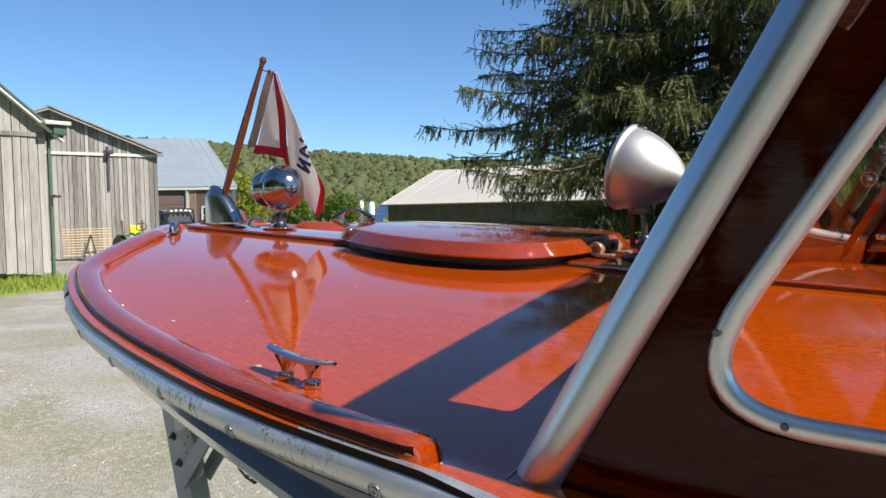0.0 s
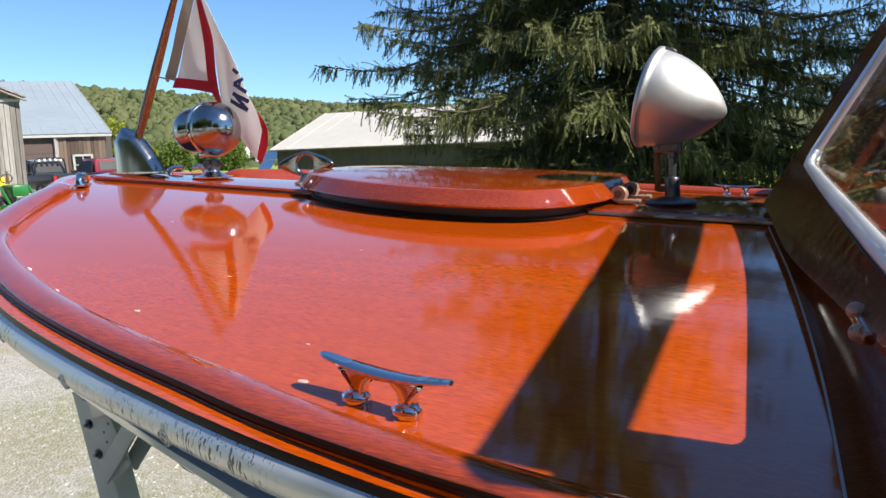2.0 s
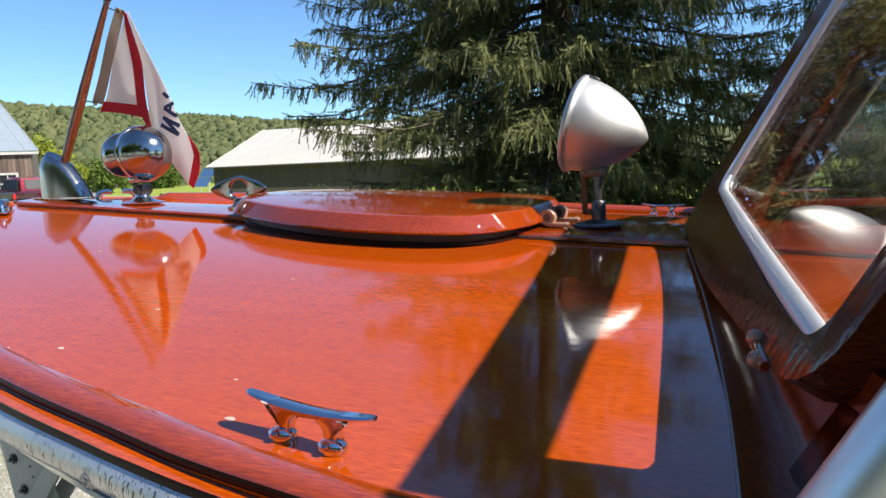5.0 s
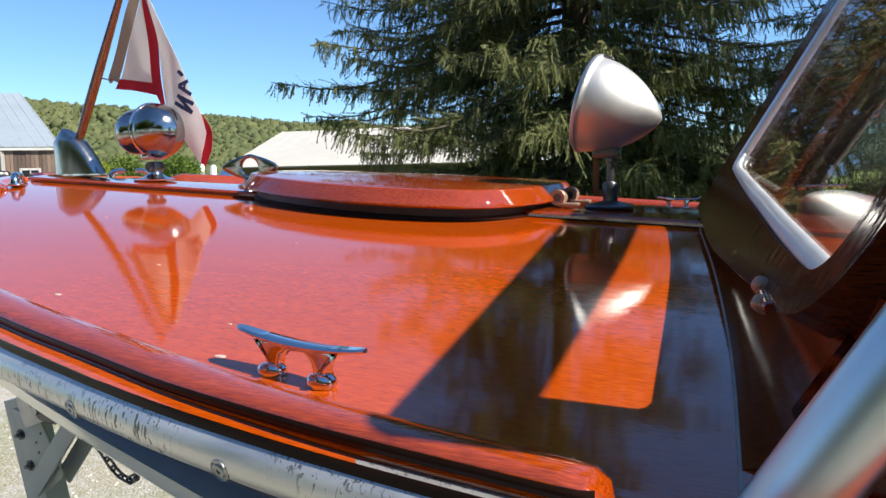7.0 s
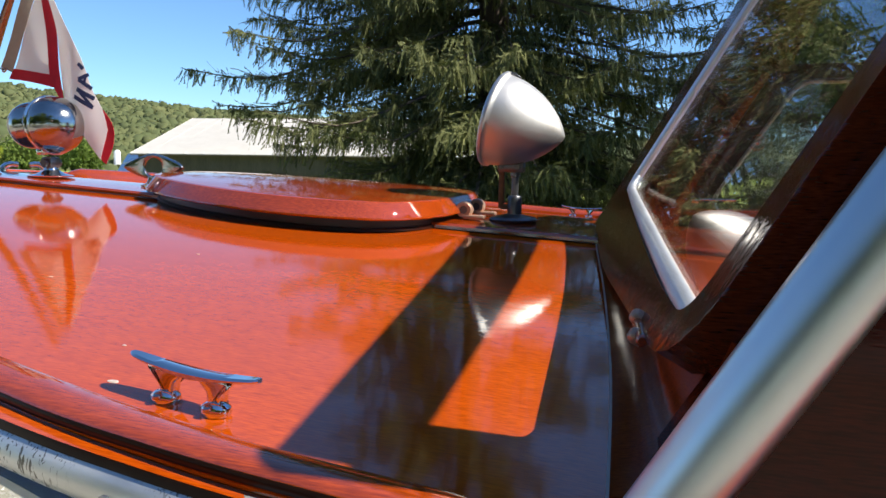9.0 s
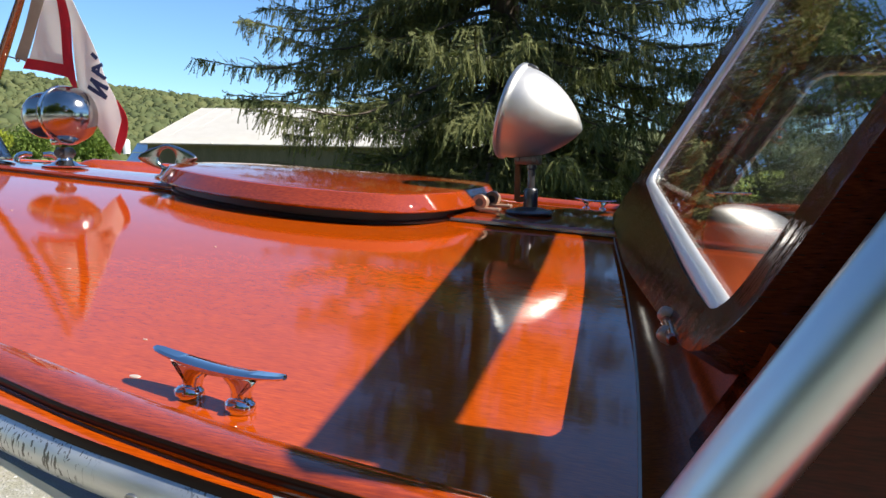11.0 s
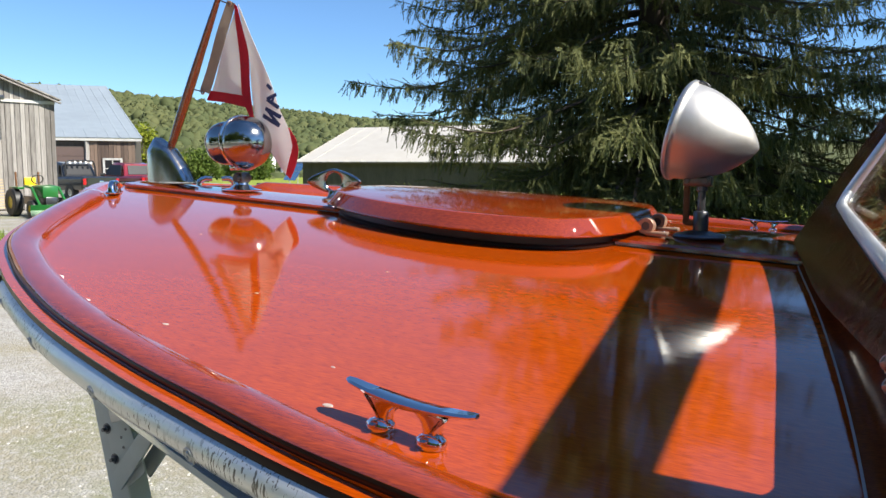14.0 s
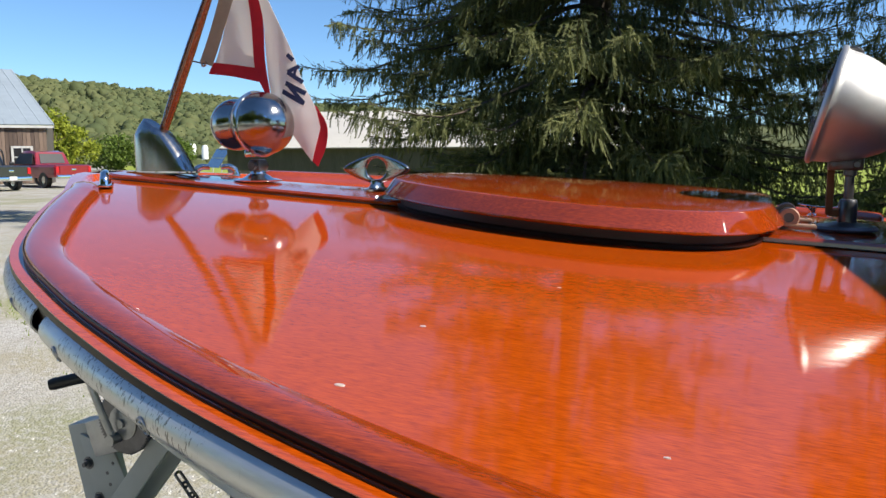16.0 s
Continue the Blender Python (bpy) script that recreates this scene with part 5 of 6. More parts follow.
for i in (-1, 1):
    part("leg", cyl(panel_m @ Vector((i * 1.4, 0.2, 0)), Vector((*(panel_m @ Vector((i * 1.4, 0.2, 0))).xy, 0)), 0.05), M_GALV, sol)

# ---- trees ----
spruce((-3.15, 13.3, 0), 19.0, 6.35, 4, 8.4, 168, 120, trim=4.9, limbs=(
    (4.55, 186, 6.5), (4.30, 183, 6.1), (4.75, 181, 5.7), (4.0, 190, 5.6), (5.75, 186, 5.5), (5.95, 181, 5.3), (6.6, 185, 5.2), (7.2, 188, 5.1), (7.7, 183, 4.8), (2.95, 186, 4.7)))
spruce((4.6, 16.4, 0), 20.0, 6.2, 8, 8.6, 92, 110)
# placed mostly out of view, sunward of the others, to shade their lower limbs
spruce((10.0, 12.0, 0), 20.0, 6.0, 23, 6.5, 40, 110)
broadleaf((4.4, 11.0, 0), 7.6, 2.8, 15000, M_BRIGHTLEAF, 5, "bright green leafy tree beside the spruces", 0.11)
# the tree line behind the yard, which closes the place to the south
for i, (x, y, h, r) in enumerate(((-24, -15, 10.5, 5.0), (-16.5, -13, 9.5, 4.6), (-9.5, -14, 11.0, 5.0), (-2.5, -12.5, 10.0, 4.6), (4.5, -13.5, 10.8, 4.9), (11.5, -13, 9.8, 4.6), (18.5, -15, 10.4, 5.0))):
    broadleaf((x, y, 0), h, r, 9000, M_LEAF, 40 + i, "full green leafy tree at the edge of the yard", 0.42, 0.22)
broadleaf((-57.0, 46.5, 0), 5.2, 2.3, 3000, M_YLEAF, 6, "yellow-green young tree beside the barn", 0.32)
broadleaf((-58.5, 50.0, -0.5), 4.4, 2.2, 2200, M_YLEAF, 7, "yellow-green young tree beside the barn", 0.32)
broadleaf((-66.0, 62.0, -1), 4.6, 2.6, 2400, M_LEAF, 8, "green leafy tree in the valley", 0.36)
broadleaf((-72.0, 78.0, -1), 5.2, 3.0, 2600, M_LEAF, 9, "green leafy tree in the valley", 0.42)
broadleaf((-86.0, 92.0, -1), 5.6, 3.6, 2600, M_LEAF, 10, "green leafy tree in the valley", 0.5)

# ---- grass and stones near the trailer ----
rng = np.random.default_rng(3)
n = 210000
gx, gy = rng.uniform(-8, 8, n), rng.uniform(0.5, 11, n)
f1 = 0.402 * gx + 0.915 * gy - 0.545
f2 = 0.708 * gx + 0.706 * gy + 2.676
ok = np.minimum(f1, f2) + rng.normal(0, 0.16, n) > 0.12
gx, gy = gx[ok], gy[ok]
n = len(gx)
C = np.stack([gx, gy, dip(gx, gy) - 0.005], 1)
D = np.stack([rng.normal(0, 0.35, n), rng.normal(0, 0.35, n), np.ones(n)], 1)
v, f = leaves(C, D, rng.uniform(0.025, 0.07, n), rng.uniform(0.004, 0.008, n), rng)
tagged(mesh_of("lawn_grass", v, f, M_GRASS), "short green lawn grass", "grass", kind="stuff")
n = 3500
gx, gy = rng.uniform(-21.5, -16.0, n), rng.uniform(0.5, 9.0, n)
C = np.stack([gx, gy, np.zeros(n)], 1)
v, f = leaves(C, np.stack([rng.normal(0, 0.4, n), rng.normal(0, 0.4, n), np.ones(n)], 1), rng.uniform(0.08, 0.26, n), rng.uniform(0.008, 0.016, n), rng)
tagged(mesh_of("barn_weeds", v, f, M_GRASS), "tufts of grass along the barn wall", "grass", kind="stuff")
M_STONE = island_material("gravel stones", (0.30, 0.285, 0.26), (0.62, 0.60, 0.56), 0.95, hue=3)
n = 9000
oc = np.array([(1, 0, 0), (-1, 0, 0), (0, 1, 0), (0, -1, 0), (0, 0, 0.7), (0, 0, -0.7)], float)
of = np.array([(0, 2, 4), (2, 1, 4), (1, 3, 4), (3, 0, 4), (2, 0, 5), (1, 2, 5), (3, 1, 5), (0, 3, 5)])
rr = rng.uniform(0.004, 0.013, n)
px_, py_ = rng.uniform(-9, 0.5, n), rng.uniform(-5, 2.0, n)
v = (oc[None] * (rr[:, None, None] * rng.uniform(0.6, 1.3, (n, 6, 1))) + np.stack([px_, py_, rr * 0.3 + dip(px_, py_)], 1)[:, None, :]).reshape(-1, 3)
f = (of[None] + (np.arange(n) * 6)[:, None, None]).reshape(-1, 3)
tagged(mesh_of("loose_gravel", v, f, M_STONE), "loose pale gravel stones", "gravel", kind="stuff")

# ---- fittings on the foredeck ----
def on_plank(x):
    return deck(x, 0) + 0.016


def deck_cleat(x, y, yaw, z):
    """A chromed two-legged deck cleat, 152 mm long."""
    ob = thing("deck_cleat", (x, y, z), "polished chrome two-legged cleat bolted to the varnished deck", "cleat", "deck cleats")
    m = pose(x, y, z, 0, 3.0, yaw)
    # horn bar, tips slightly raised
    rows = []
    for i in range(25):
        u = -0.076 + 0.152 * i / 24
        t = abs(u) / 0.076
        w = 0.0105 * (1 - 0.40 * t ** 2.5) * (0.55 if i in (0, 24) else 1)
        zt = 0.0345 + 0.0055 * t * t
        zb = zt - (0.0085 - 0.0045 * t)
        rows.append([m @ Vector((u, a, b)) for a, b in ((-w, zb + 0.002), (-w, zt - 0.002), (-w * 0.7, zt), (w * 0.7, zt), (w, zt - 0.002), (w, zb + 0.002), (w * 0.6, zb), (-w * 0.6, zb), (-w, zb + 0.002))])
    bm = strip(rows)
    vs = list(bm.verts)
    bm.faces.new(vs[:8])
    bm.faces.new(vs[-9:-1])
    bmesh.ops.remove_doubles(bm, verts=bm.verts, dist=1e-5)
    bmesh.ops.recalc_face_normals(bm, faces=bm.faces)
    part("horn", bm, M_CHROME, ob)
    for s in (-1, 1):
        web = smooth_path([(0.0215, 0.003, 0), (0.0212, 0.012, 0), (0.0190, 0.0195, 0), (0.0125, 0.0252, 0), (0.010, 0.0305, 0), (0.050, 0.0325, 0), (0.0450, 0.0280, 0), (0.0390, 0.0215, 0), (0.0362, 0.012, 0), (0.0360, 0.003, 0)], 5)
        mm = m @ Matrix(((s, 0, 0, 0), (0, 0, -1, 0.0068), (0, 1, 0, 0), (0, 0, 0, 1)))
        bm = prism([(p.x, p.y) for p in web], 0.0136, mm, 0.0028, 3)
        bmesh.ops.recalc_face_normals(bm, faces=bm.faces)
        part("leg", bm, M_CHROME, ob, "", 45)
        foot = lathe([(0.0, -0.002), (0.0115, -0.002), (0.0125, 0.002), (0.0118, 0.006), (0.0085, 0.0095), (0.004, 0.011), (0, 0.0112)], m @ Vector((s * 0.030, -0.003, 0)), (0, 0, 1), 24, 0.95, 1.25)
        part("foot", foot, M_CHROME, ob)
        for q in (-1, 1):
            part("screw", lathe([(0.0045, 0), (0.004, 0.0022), (0, 0.003)], m @ Vector((s * 0.030, q * 0.0105 - 0.003, 0.0068)), (0, q * 0.45, 1), 12), M_OLDCHROME, ob)
    return ob


deck_cleat(-0.0585, -1.2035, -7.8, deck_skin(-0.06, -1.2035) + 0.0005)
deck_cleat(0.042, 1.10, 9, deck_skin(0.04, 1.10) + 0.0005)

# ---- hatch ----
hatch = thing("deck_hatch", (-0.5, 0, deck(-0.5, 0)), "varnished wooden deck hatch closed on a black gasket", "hatch")
HALF = [(-0.112, 0.0), (-0.112, 0.10), (-0.118, 0.165), (-0.136, 0.238), (-0.168, 0.305), (-0.22, 0.355), (-0.30, 0.385), (-0.40, 0.396), (-0.50, 0.388), (-0.62, 0.358), (-0.74, 0.310), (-0.85, 0.242), (-0.925, 0.165), (-0.957, 0.085), (-0.962, 0.0)]
line = smooth_path([(x, -y, 0) for x, y in HALF], 6)
line = [p for p in line] + [Vector((p.x, -p.y, 0)) for p in reversed(line[1:-1])]
CX = -0.52


def lid_z(x, y):
    return deck(x, y) + 0.0


def ring(scale_in, h):
    res = []
    n = len(line)
    for i, p in enumerate(line):
        d = (line[(i + 1) % n] - line[i - 1]).normalized()
        nrm = Vector((-d.y, d.x, 0))
        if (p - Vector((CX, 0, 0))).dot(nrm) < 0:
            nrm = -nrm
        q = p - nrm * scale_in
        res.append(Vector((q.x, q.y, lid_z(q.x, q.y) + h)))
    return res


def hoop(levels, close_top=True):
    rings = [ring(a, h) for a, h in levels]
    bm = bmesh.new()
    vv = [[bm.verts.new(p) for p in r] for r in rings]
    n = len(vv[0])
    for a, b in zip(vv, vv[1:]):
        for i in range(n):
            bm.faces.new((a[i], a[(i + 1) % n], b[(i + 1) % n], b[i]))
    if close_top:
        prev = vv[-1]
        base = rings[-1]
        for k in (0.75, 0.5, 0.25):
            cur = []
            for p in base:
                x, y = CX + (p.x - CX) * k, p.y * k
                cur.append(bm.verts.new((x, y, lid_z(x, y) + levels[-1][1] + 0.004 * (1 - k * k))))
            for i in range(n):
                bm.faces.new((prev[i], prev[(i + 1) % n], cur[(i + 1) % n], cur[i]))
            prev = cur
        c = bm.verts.new((CX, 0, lid_z(CX, 0) + levels[-1][1] + 0.004))
        for i in range(n):
            bm.faces.new((prev[i], prev[(i + 1) % n], c))
    bmesh.ops.recalc_face_normals(bm, faces=bm.faces)
    return bm


part("coaming", hoop([(0.036, 0.0), (0.036, 0.045)], False), M_BLACK, hatch, "black coaming under the lid")
part("gasket", hoop([(0.040, 0.001), (0.030, 0.001), (0.028, 0.006), (0.031, 0.009), (0.038, 0.009)], False), M_BLACK, hatch, "black rubber gasket on the deck")
part("lid", hoop([(0.05, 0.029), (0.003, 0.029), (0.0, 0.0315), (0.0008, 0.0345), (0.0215, 0.0630), (0.0232, 0.0648), (0.0262, 0.0660), (0.034, 0.0665)]), M_TRIM, hatch, "thick varnished lid with a bevelled rim", 20)
for y in (-0.066, 0.055):
    z = deck(-0.1, y) + 0.016
    h = part("hinge", merge(lathe([(0.0095, -0.013), (0.0175, -0.013), (0.0195, -0.010), (0.0195, 0.010), (0.0175, 0.013), (0.0095, 0.013), (0.0095, -0.013)], (-0.104, y, z + 0.023), (0, 1, 0), 28),
                            box(-0.080, y, z + 0.006, 0.050, 0.030, 0.009, 0.003), box(-0.130, y, z + 0.024, 0.026, 0.024, 0.010, 0.002)), M_BRONZE, hatch, "worn bronze strap hinge knuckle")
    part("hinge_pin", cyl((-0.104, y - 0.0085, z + 0.023), (-0.104, y + 0.0085, z + 0.023), 0.0098, seg=18), M_STEEL, h, "dark hinge pin")
    part("hinge_screw", lathe([(0.0042, 0), (0.0036, 0.0014), (0, 0.002)], (-0.066, y, z + 0.0105), (0, 0, 1), 12), M_STEEL, h)

# ---- searchlight by the windshield ----
zb = deck(0, 0) + 0.016
spot = thing("searchlight", (0, 0, zb), "dull aluminium bullet searchlight on a short steel stand", "searchlight")
part("base", lathe([(0, 0), (0.056, 0), (0.058, 0.004), (0.054, 0.009), (0.03, 0.014), (0.016, 0.017), (0, 0.017)], (0, 0, zb), (0, 0, 1), 44), M_STEEL, spot, "round dark steel base")
part("stem", lathe([(0.017, 0.012), (0.017, 0.055), (0.0145, 0.06), (0.0085, 0.062), (0.0085, 0.105), (0.012, 0.108), (0.012, 0.125), (0, 0.125)], (0.003, 0, zb), (0, 0, 1), 24), M_STEEL, spot, "stepped steel stem")
part("lever", merge(box(-0.030, 0, zb + 0.080, 0.013, 0.012, 0.10, 0.002), box(-0.016, 0, zb + 0.034, 0.03, 0.012, 0.014, 0.002)), M_RUST, spot, "thin rusty tilt lever")
part("clamp", merge(box(-0.006, 0, zb + 0.130, 0.062, 0.034, 0.026, 0.004), cyl((0.012, -0.022, zb + 0.129), (0.012, 0.022, zb + 0.129), 0.007, seg=14, bevel=0.001), cyl((-0.028, -0.021, zb + 0.129), (-0.028, 0.021, zb + 0.129), 0.005, seg=12)), M_STEEL, spot, "steel tilt clamp")
ax = Vector((-0.965, 0.06, 0.254)).normalized()
rim_c = Vector((-0.051, 0.0, 1.7245))
R = 0.1115
prof = [(R * 0.86, 0.002), (R, 0.0), (R + 0.004, -0.004), (R + 0.004, -0.010), (R - 0.002, -0.013)]
for k in range(1, 25):
    t = math.sin(k / 24 * math.pi / 2)
    prof.append((max(0.0, (R - 0.003) * (1 - t ** 1.85) ** 0.76), -0.011 - t * 0.166))
shell = part("shell", lathe(prof, rim_c, ax, 64), M_LAMP, spot, "dented satin aluminium bullet shell", 60)
part("rim_clip", tube(smooth_path([(-0.012, -0.006, 1.824), (-0.010, -0.010, 1.830), (0.000, -0.012, 1.8275), (0.010, -0.010, 1.821), (0.010, -0.002, 1.820), (0.000, 0.002, 1.8265), (-0.010, 0.000, 1.829)], 4), 0.0026, 8), M_STEEL, shell, "small dark wire clip")
part("lens", lathe([(R * 0.87, 0.0015), (R * 0.6, 0.010), (R * 0.3, 0.014), (0, 0.0155)], rim_c, ax, 48), M_LENS, spot, "clear glass lens")
part("reflector", lathe([(R * 0.85, 0), (R * 0.6, -0.05), (R * 0.3, -0.085), (0, -0.095)], rim_c, ax, 40), M_CHROME, spot)

# ---- eye fitting on the plank ----
ze = on_plank(-1.05)
eye_ob = thing("lifting_eye", (-1.055, 0.03, ze), "worn chrome diamond-shaped eye on the centre plank", "fitting")
outl = []
for k in range(72):
    a = 2 * math.pi * k / 72
    r = 0.036
    x, y = math.cos(a), math.sin(a)
    outl.append((0.058 * x * abs(x) ** 1.3 + 0.026 * x, 0.038 * y * abs(y) ** 0.2))
hole = [(0.0245 * math.cos(2 * math.pi * k / 72), 0.0265 * math.sin(2 * math.pi * k / 72)) for k in range(72)]
turn = frame_at((0, 0, 0), (0.30, -0.954, 0.0), (0, 0, 1))
m = Matrix.Translation((-1.047, 0.03, ze + 0.055)) @ Matrix(((0.954, 0, 0.30, 0), (0.30, 0, -0.954, 0), (0, 1, 0, 0), (0, 0, 0, 1)))
part("eye", ringplate(outl, hole, 0.018, m @ pose(0, 0, -0.009), 0.006), M_OLDCHROME, eye_ob)
part("foot", lathe([(0, 0), (0.036, 0), (0.036, 0.005), (0.022, 0.009), (0.017, 0.02), (0.017, 0.028), (0, 0.028)], (-1.047, 0.03, ze), (0, 0, 1), 28, 1.3, 0.8), M_OLDCHROME, eye_ob)

# ---- chromed bow light ----
zl = on_plank(-1.41)
bow = thing("bow_light", (-1.40, 0.02, zl), "chromed ball-shaped bow light on a short swivel foot", "light")
part("foot", lathe([(0, 0), (0.062, 0), (0.064, 0.004), (0.040, 0.009), (0.022, 0.02), (0.018, 0.03), (0, 0.03)], (-1.40, 0.02, zl), (0, 0, 1), 30), M_CHROME, bow)
part("swivel", merge(box(-1.398, 0.02, zl + 0.042, 0.034, 0.04, 0.034, 0.006), cyl((-1.398, -0.012, zl + 0.042), (-1.398, 0.052, zl + 0.042), 0.012, seg=16, bevel=0.002)), M_STEEL, bow)
BC, BX = Vector((-1.379, 0.02, 1.711)), Vector((0.96, -0.22, 0.06)).normalized()
ball = part("back_shell", lathe([(0.0, 0.083)] + [(0.083 * math.sin(a), 0.083 * math.cos(a)) for a in [k * math.pi / 40 for k in range(1, 23)]], BC, BX, 56), M_OLDCHROME, bow, "round chromed shell")
part("band", tube([BC - BX * 0.012 + (frame_at((0, 0, 0), BX).to_3x3() @ Vector((0.0838 * math.cos(a), 0.0838 * math.sin(a), 0))) for a in [k * math.pi / 24 for k in range(48)]], 0.0042, 8, True), M_CHROME, bow)
part("front_shell", lathe([(0.081, -0.012), (0.078, -0.030), (0.069, -0.050), (0.0615, -0.064), (0.0645, -0.078)] + [(0.0695 * math.sin(a), -0.106 + 0.0695 * math.cos(a)) for a in [math.pi * (0.44 + 0.36 * k / 12) for k in range(13)]] + [(0.03, -0.159), (0, -0.155)], BC + Vector((0, 0, 0.006)), BX, 56), M_OLDCHROME, bow, "chromed front hood")
part("rivet", lathe([(0.006, 0), (0.005, 0.003), (0, 0.004)], BC + (BX * 0.5 + Vector((0.25, -0.80, 0.15))).normalized() * 0.0805, BX * 0.5 + Vector((0.25, -0.80, 0.15)), 14), M_CHROME, ball)
part("latch", box(BC.x - 0.02, BC.y - 0.03, BC.z - 0.078, 0.02, 0.03, 0.02, 0.004), M_CHROME, bow)

# ---- flagstaff socket, staff and burgee ----
zs = on_plank(-1.72)
sock = thing("flagstaff_socket", (-1.73, 0.03, zs), "chromed wedge-shaped flagstaff socket", "socket")
rows = []
for k in range(15):
    t = k / 14
    z = zs + t * 0.145
    back = -1.818 + 0.055 * max(0, t - 0.72) / 0.28 * 0.6
    front = -1.628 - 0.098 * t ** 1.3
    if t > 0.9:
        front -= 0.02 * (t - 0.9) / 0.1
    cx, rx = (back + front) / 2, (front - back) / 2
    ry = 0.040 * (1 - 0.10 * t - 0.35 * t ** 6)
    row = []
    for q in range(25):
        a = 2 * math.pi * q / 24
        c, s2 = math.cos(a), math.sin(a)
        ex = 0.8 if c < 0 else 1.1
        row.append((cx + rx * math.copysign(abs(c) ** ex, c), 0.03 + ry * math.copysign(abs(s2) ** 0.5, s2), z + 0.03 * t * (-c) * 0.4))
    rows.append(row)
bm = strip(rows)
bmesh.ops.remove_doubles(bm, verts=bm.verts, dist=1e-5)
bm.verts.ensure_lookup_table()
bm.faces.new([v for v in bm.verts][-24:])
bmesh.ops.recalc_face_normals(bm, faces=bm.faces)
part("body", bm, M_DIMCHROME, sock, "", 40)
part("flange", prism(rounded([(-1.838, -0.012), (-1.635, -0.008), (-1.602, 0.03), (-1.635, 0.068), (-1.838, 0.072)], 0.012, 4), 0.004, Matrix.Translation((0, 0, zs + 0.0035))), M_CHROME, sock)
A, B = Vector((-1.738, 0.045, 1.70)), Vector((-1.494, 0.045, 2.195))
d = (B - A).normalized()
staff = thing("flagstaff", tuple(A - d * 0.05), "varnished wooden flagstaff with a ball top, raked aft", "flagstaff")
Ls = (B - A).length
part("pole", lathe([(0, -0.05), (0.0115, -0.05), (0.0125, 0.0), (0.0155, 0.10), (0.0150, 0.25), (0.0115, 0.42), (0.0085, Ls - 0.03), (0.0075, Ls - 0.015), (0, Ls - 0.015)], A, d, 24), M_STAFF, staff)
part("ball", lathe([(0, Ls + 0.016), (0.008, Ls + 0.0125), (0.0125, Ls + 0.006), (0.014, Ls), (0.0125, Ls - 0.007), (0.009, Ls - 0.014), (0.011, Ls - 0.018), (0.0075, Ls - 0.024), (0, Ls - 0.024)], A, d, 24), M_STAFF, staff)
flag = thing("burgee", (-1.45, 0.06, 1.62), "white pennant with red borders and navy print, drooping from the staff", "flag")


def cloth(left, right, n=9, y=0.06, wave=0.006, ph=0.0, mat=None, name="panel", label="", lift=0.0):
    """A strip of cloth between two lines of (x, z), gently folded."""
    a, b = smooth_path([(x, 0, z) for x, z in left], 8), smooth_path([(x, 0, z) for x, z in right], 8)
    k = min(len(a), len(b))
    rows = []
    for i in range(k):
        p, q = a[i * (len(a) - 1) // (k - 1)], b[i * (len(b) - 1) // (k - 1)]
        row = []
        for j in range(n + 1):
            v = p.lerp(q, j / n)
            row.append(Vector((v.x, y + lift + wave * math.sin(38 * v.x + 9 * v.z + ph) + 0.5 * wave * math.sin(17 * v.z + ph), v.z)))
        rows.append(row)
    bm = strip(rows)
    return part(name, thicken(bm, 0.0008), mat, flag, label, 80)


cloth([(-1.482, 2.165), (-1.551, 2.02), (-1.612, 1.888)], [(-1.449, 2.150), (-1.506, 2.01), (-1.572, 1.872)], mat=M_HOIST, name="hoist_band", label="tan canvas hoist band", wave=0.002)
cloth([(-1.449, 2.148), (-1.508, 2.01), (-1.567, 1.880)], [(-1.447, 2.125), (-1.437, 1.995), (-1.427, 1.858)], mat=M_WHITECLOTH, name="white_panel", label="white field near the hoist, in shade", wave=0.004, lift=0.004)
cloth([(-1.571, 1.884), (-1.50, 1.874), (-1.424, 1.862)], [(-1.586, 1.853), (-1.50, 1.842), (-1.405, 1.822)], mat=M_REDCLOTH, name="lower_border", label="red border", wave=0.004, lift=0.001)
cloth([(-1.450, 2.148), (-1.448, 2.10), (-1.437, 1.995), (-1.426, 1.864), (-1.398, 1.800)], [(-1.437, 2.140), (-1.417, 2.07), (-1.398, 1.993), (-1.396, 1.888), (-1.376, 1.776)], mat=M_REDCLOTH, name="upper_border", label="red border folded down the middle", lift=-0.006)
cloth([(-1.437, 2.142), (-1.417, 2.07), (-1.398, 1.993), (-1.395, 1.888), (-1.378, 1.782), (-1.333, 1.714), (-1.252, 1.612)], [(-1.434, 2.146), (-1.405, 2.095), (-1.352, 1.989), (-1.306, 1.892), (-1.277, 1.818), (-1.243, 1.755), (-1.227, 1.700)], mat=M_WHITECLOTH, name="fly_panel", label="white fly hanging in a fold", wave=0.006, ph=0.6, n=14)
cloth([(-1.2445, 1.757), (-1.230, 1.70), (-1.241, 1.655), (-1.252, 1.613)], [(-1.240, 1.757), (-1.209, 1.708), (-1.211, 1.655), (-1.236, 1.598)], mat=M_REDCLOTH, name="fly_border", label="red border at the tip", wave=0.004, ph=0.8)


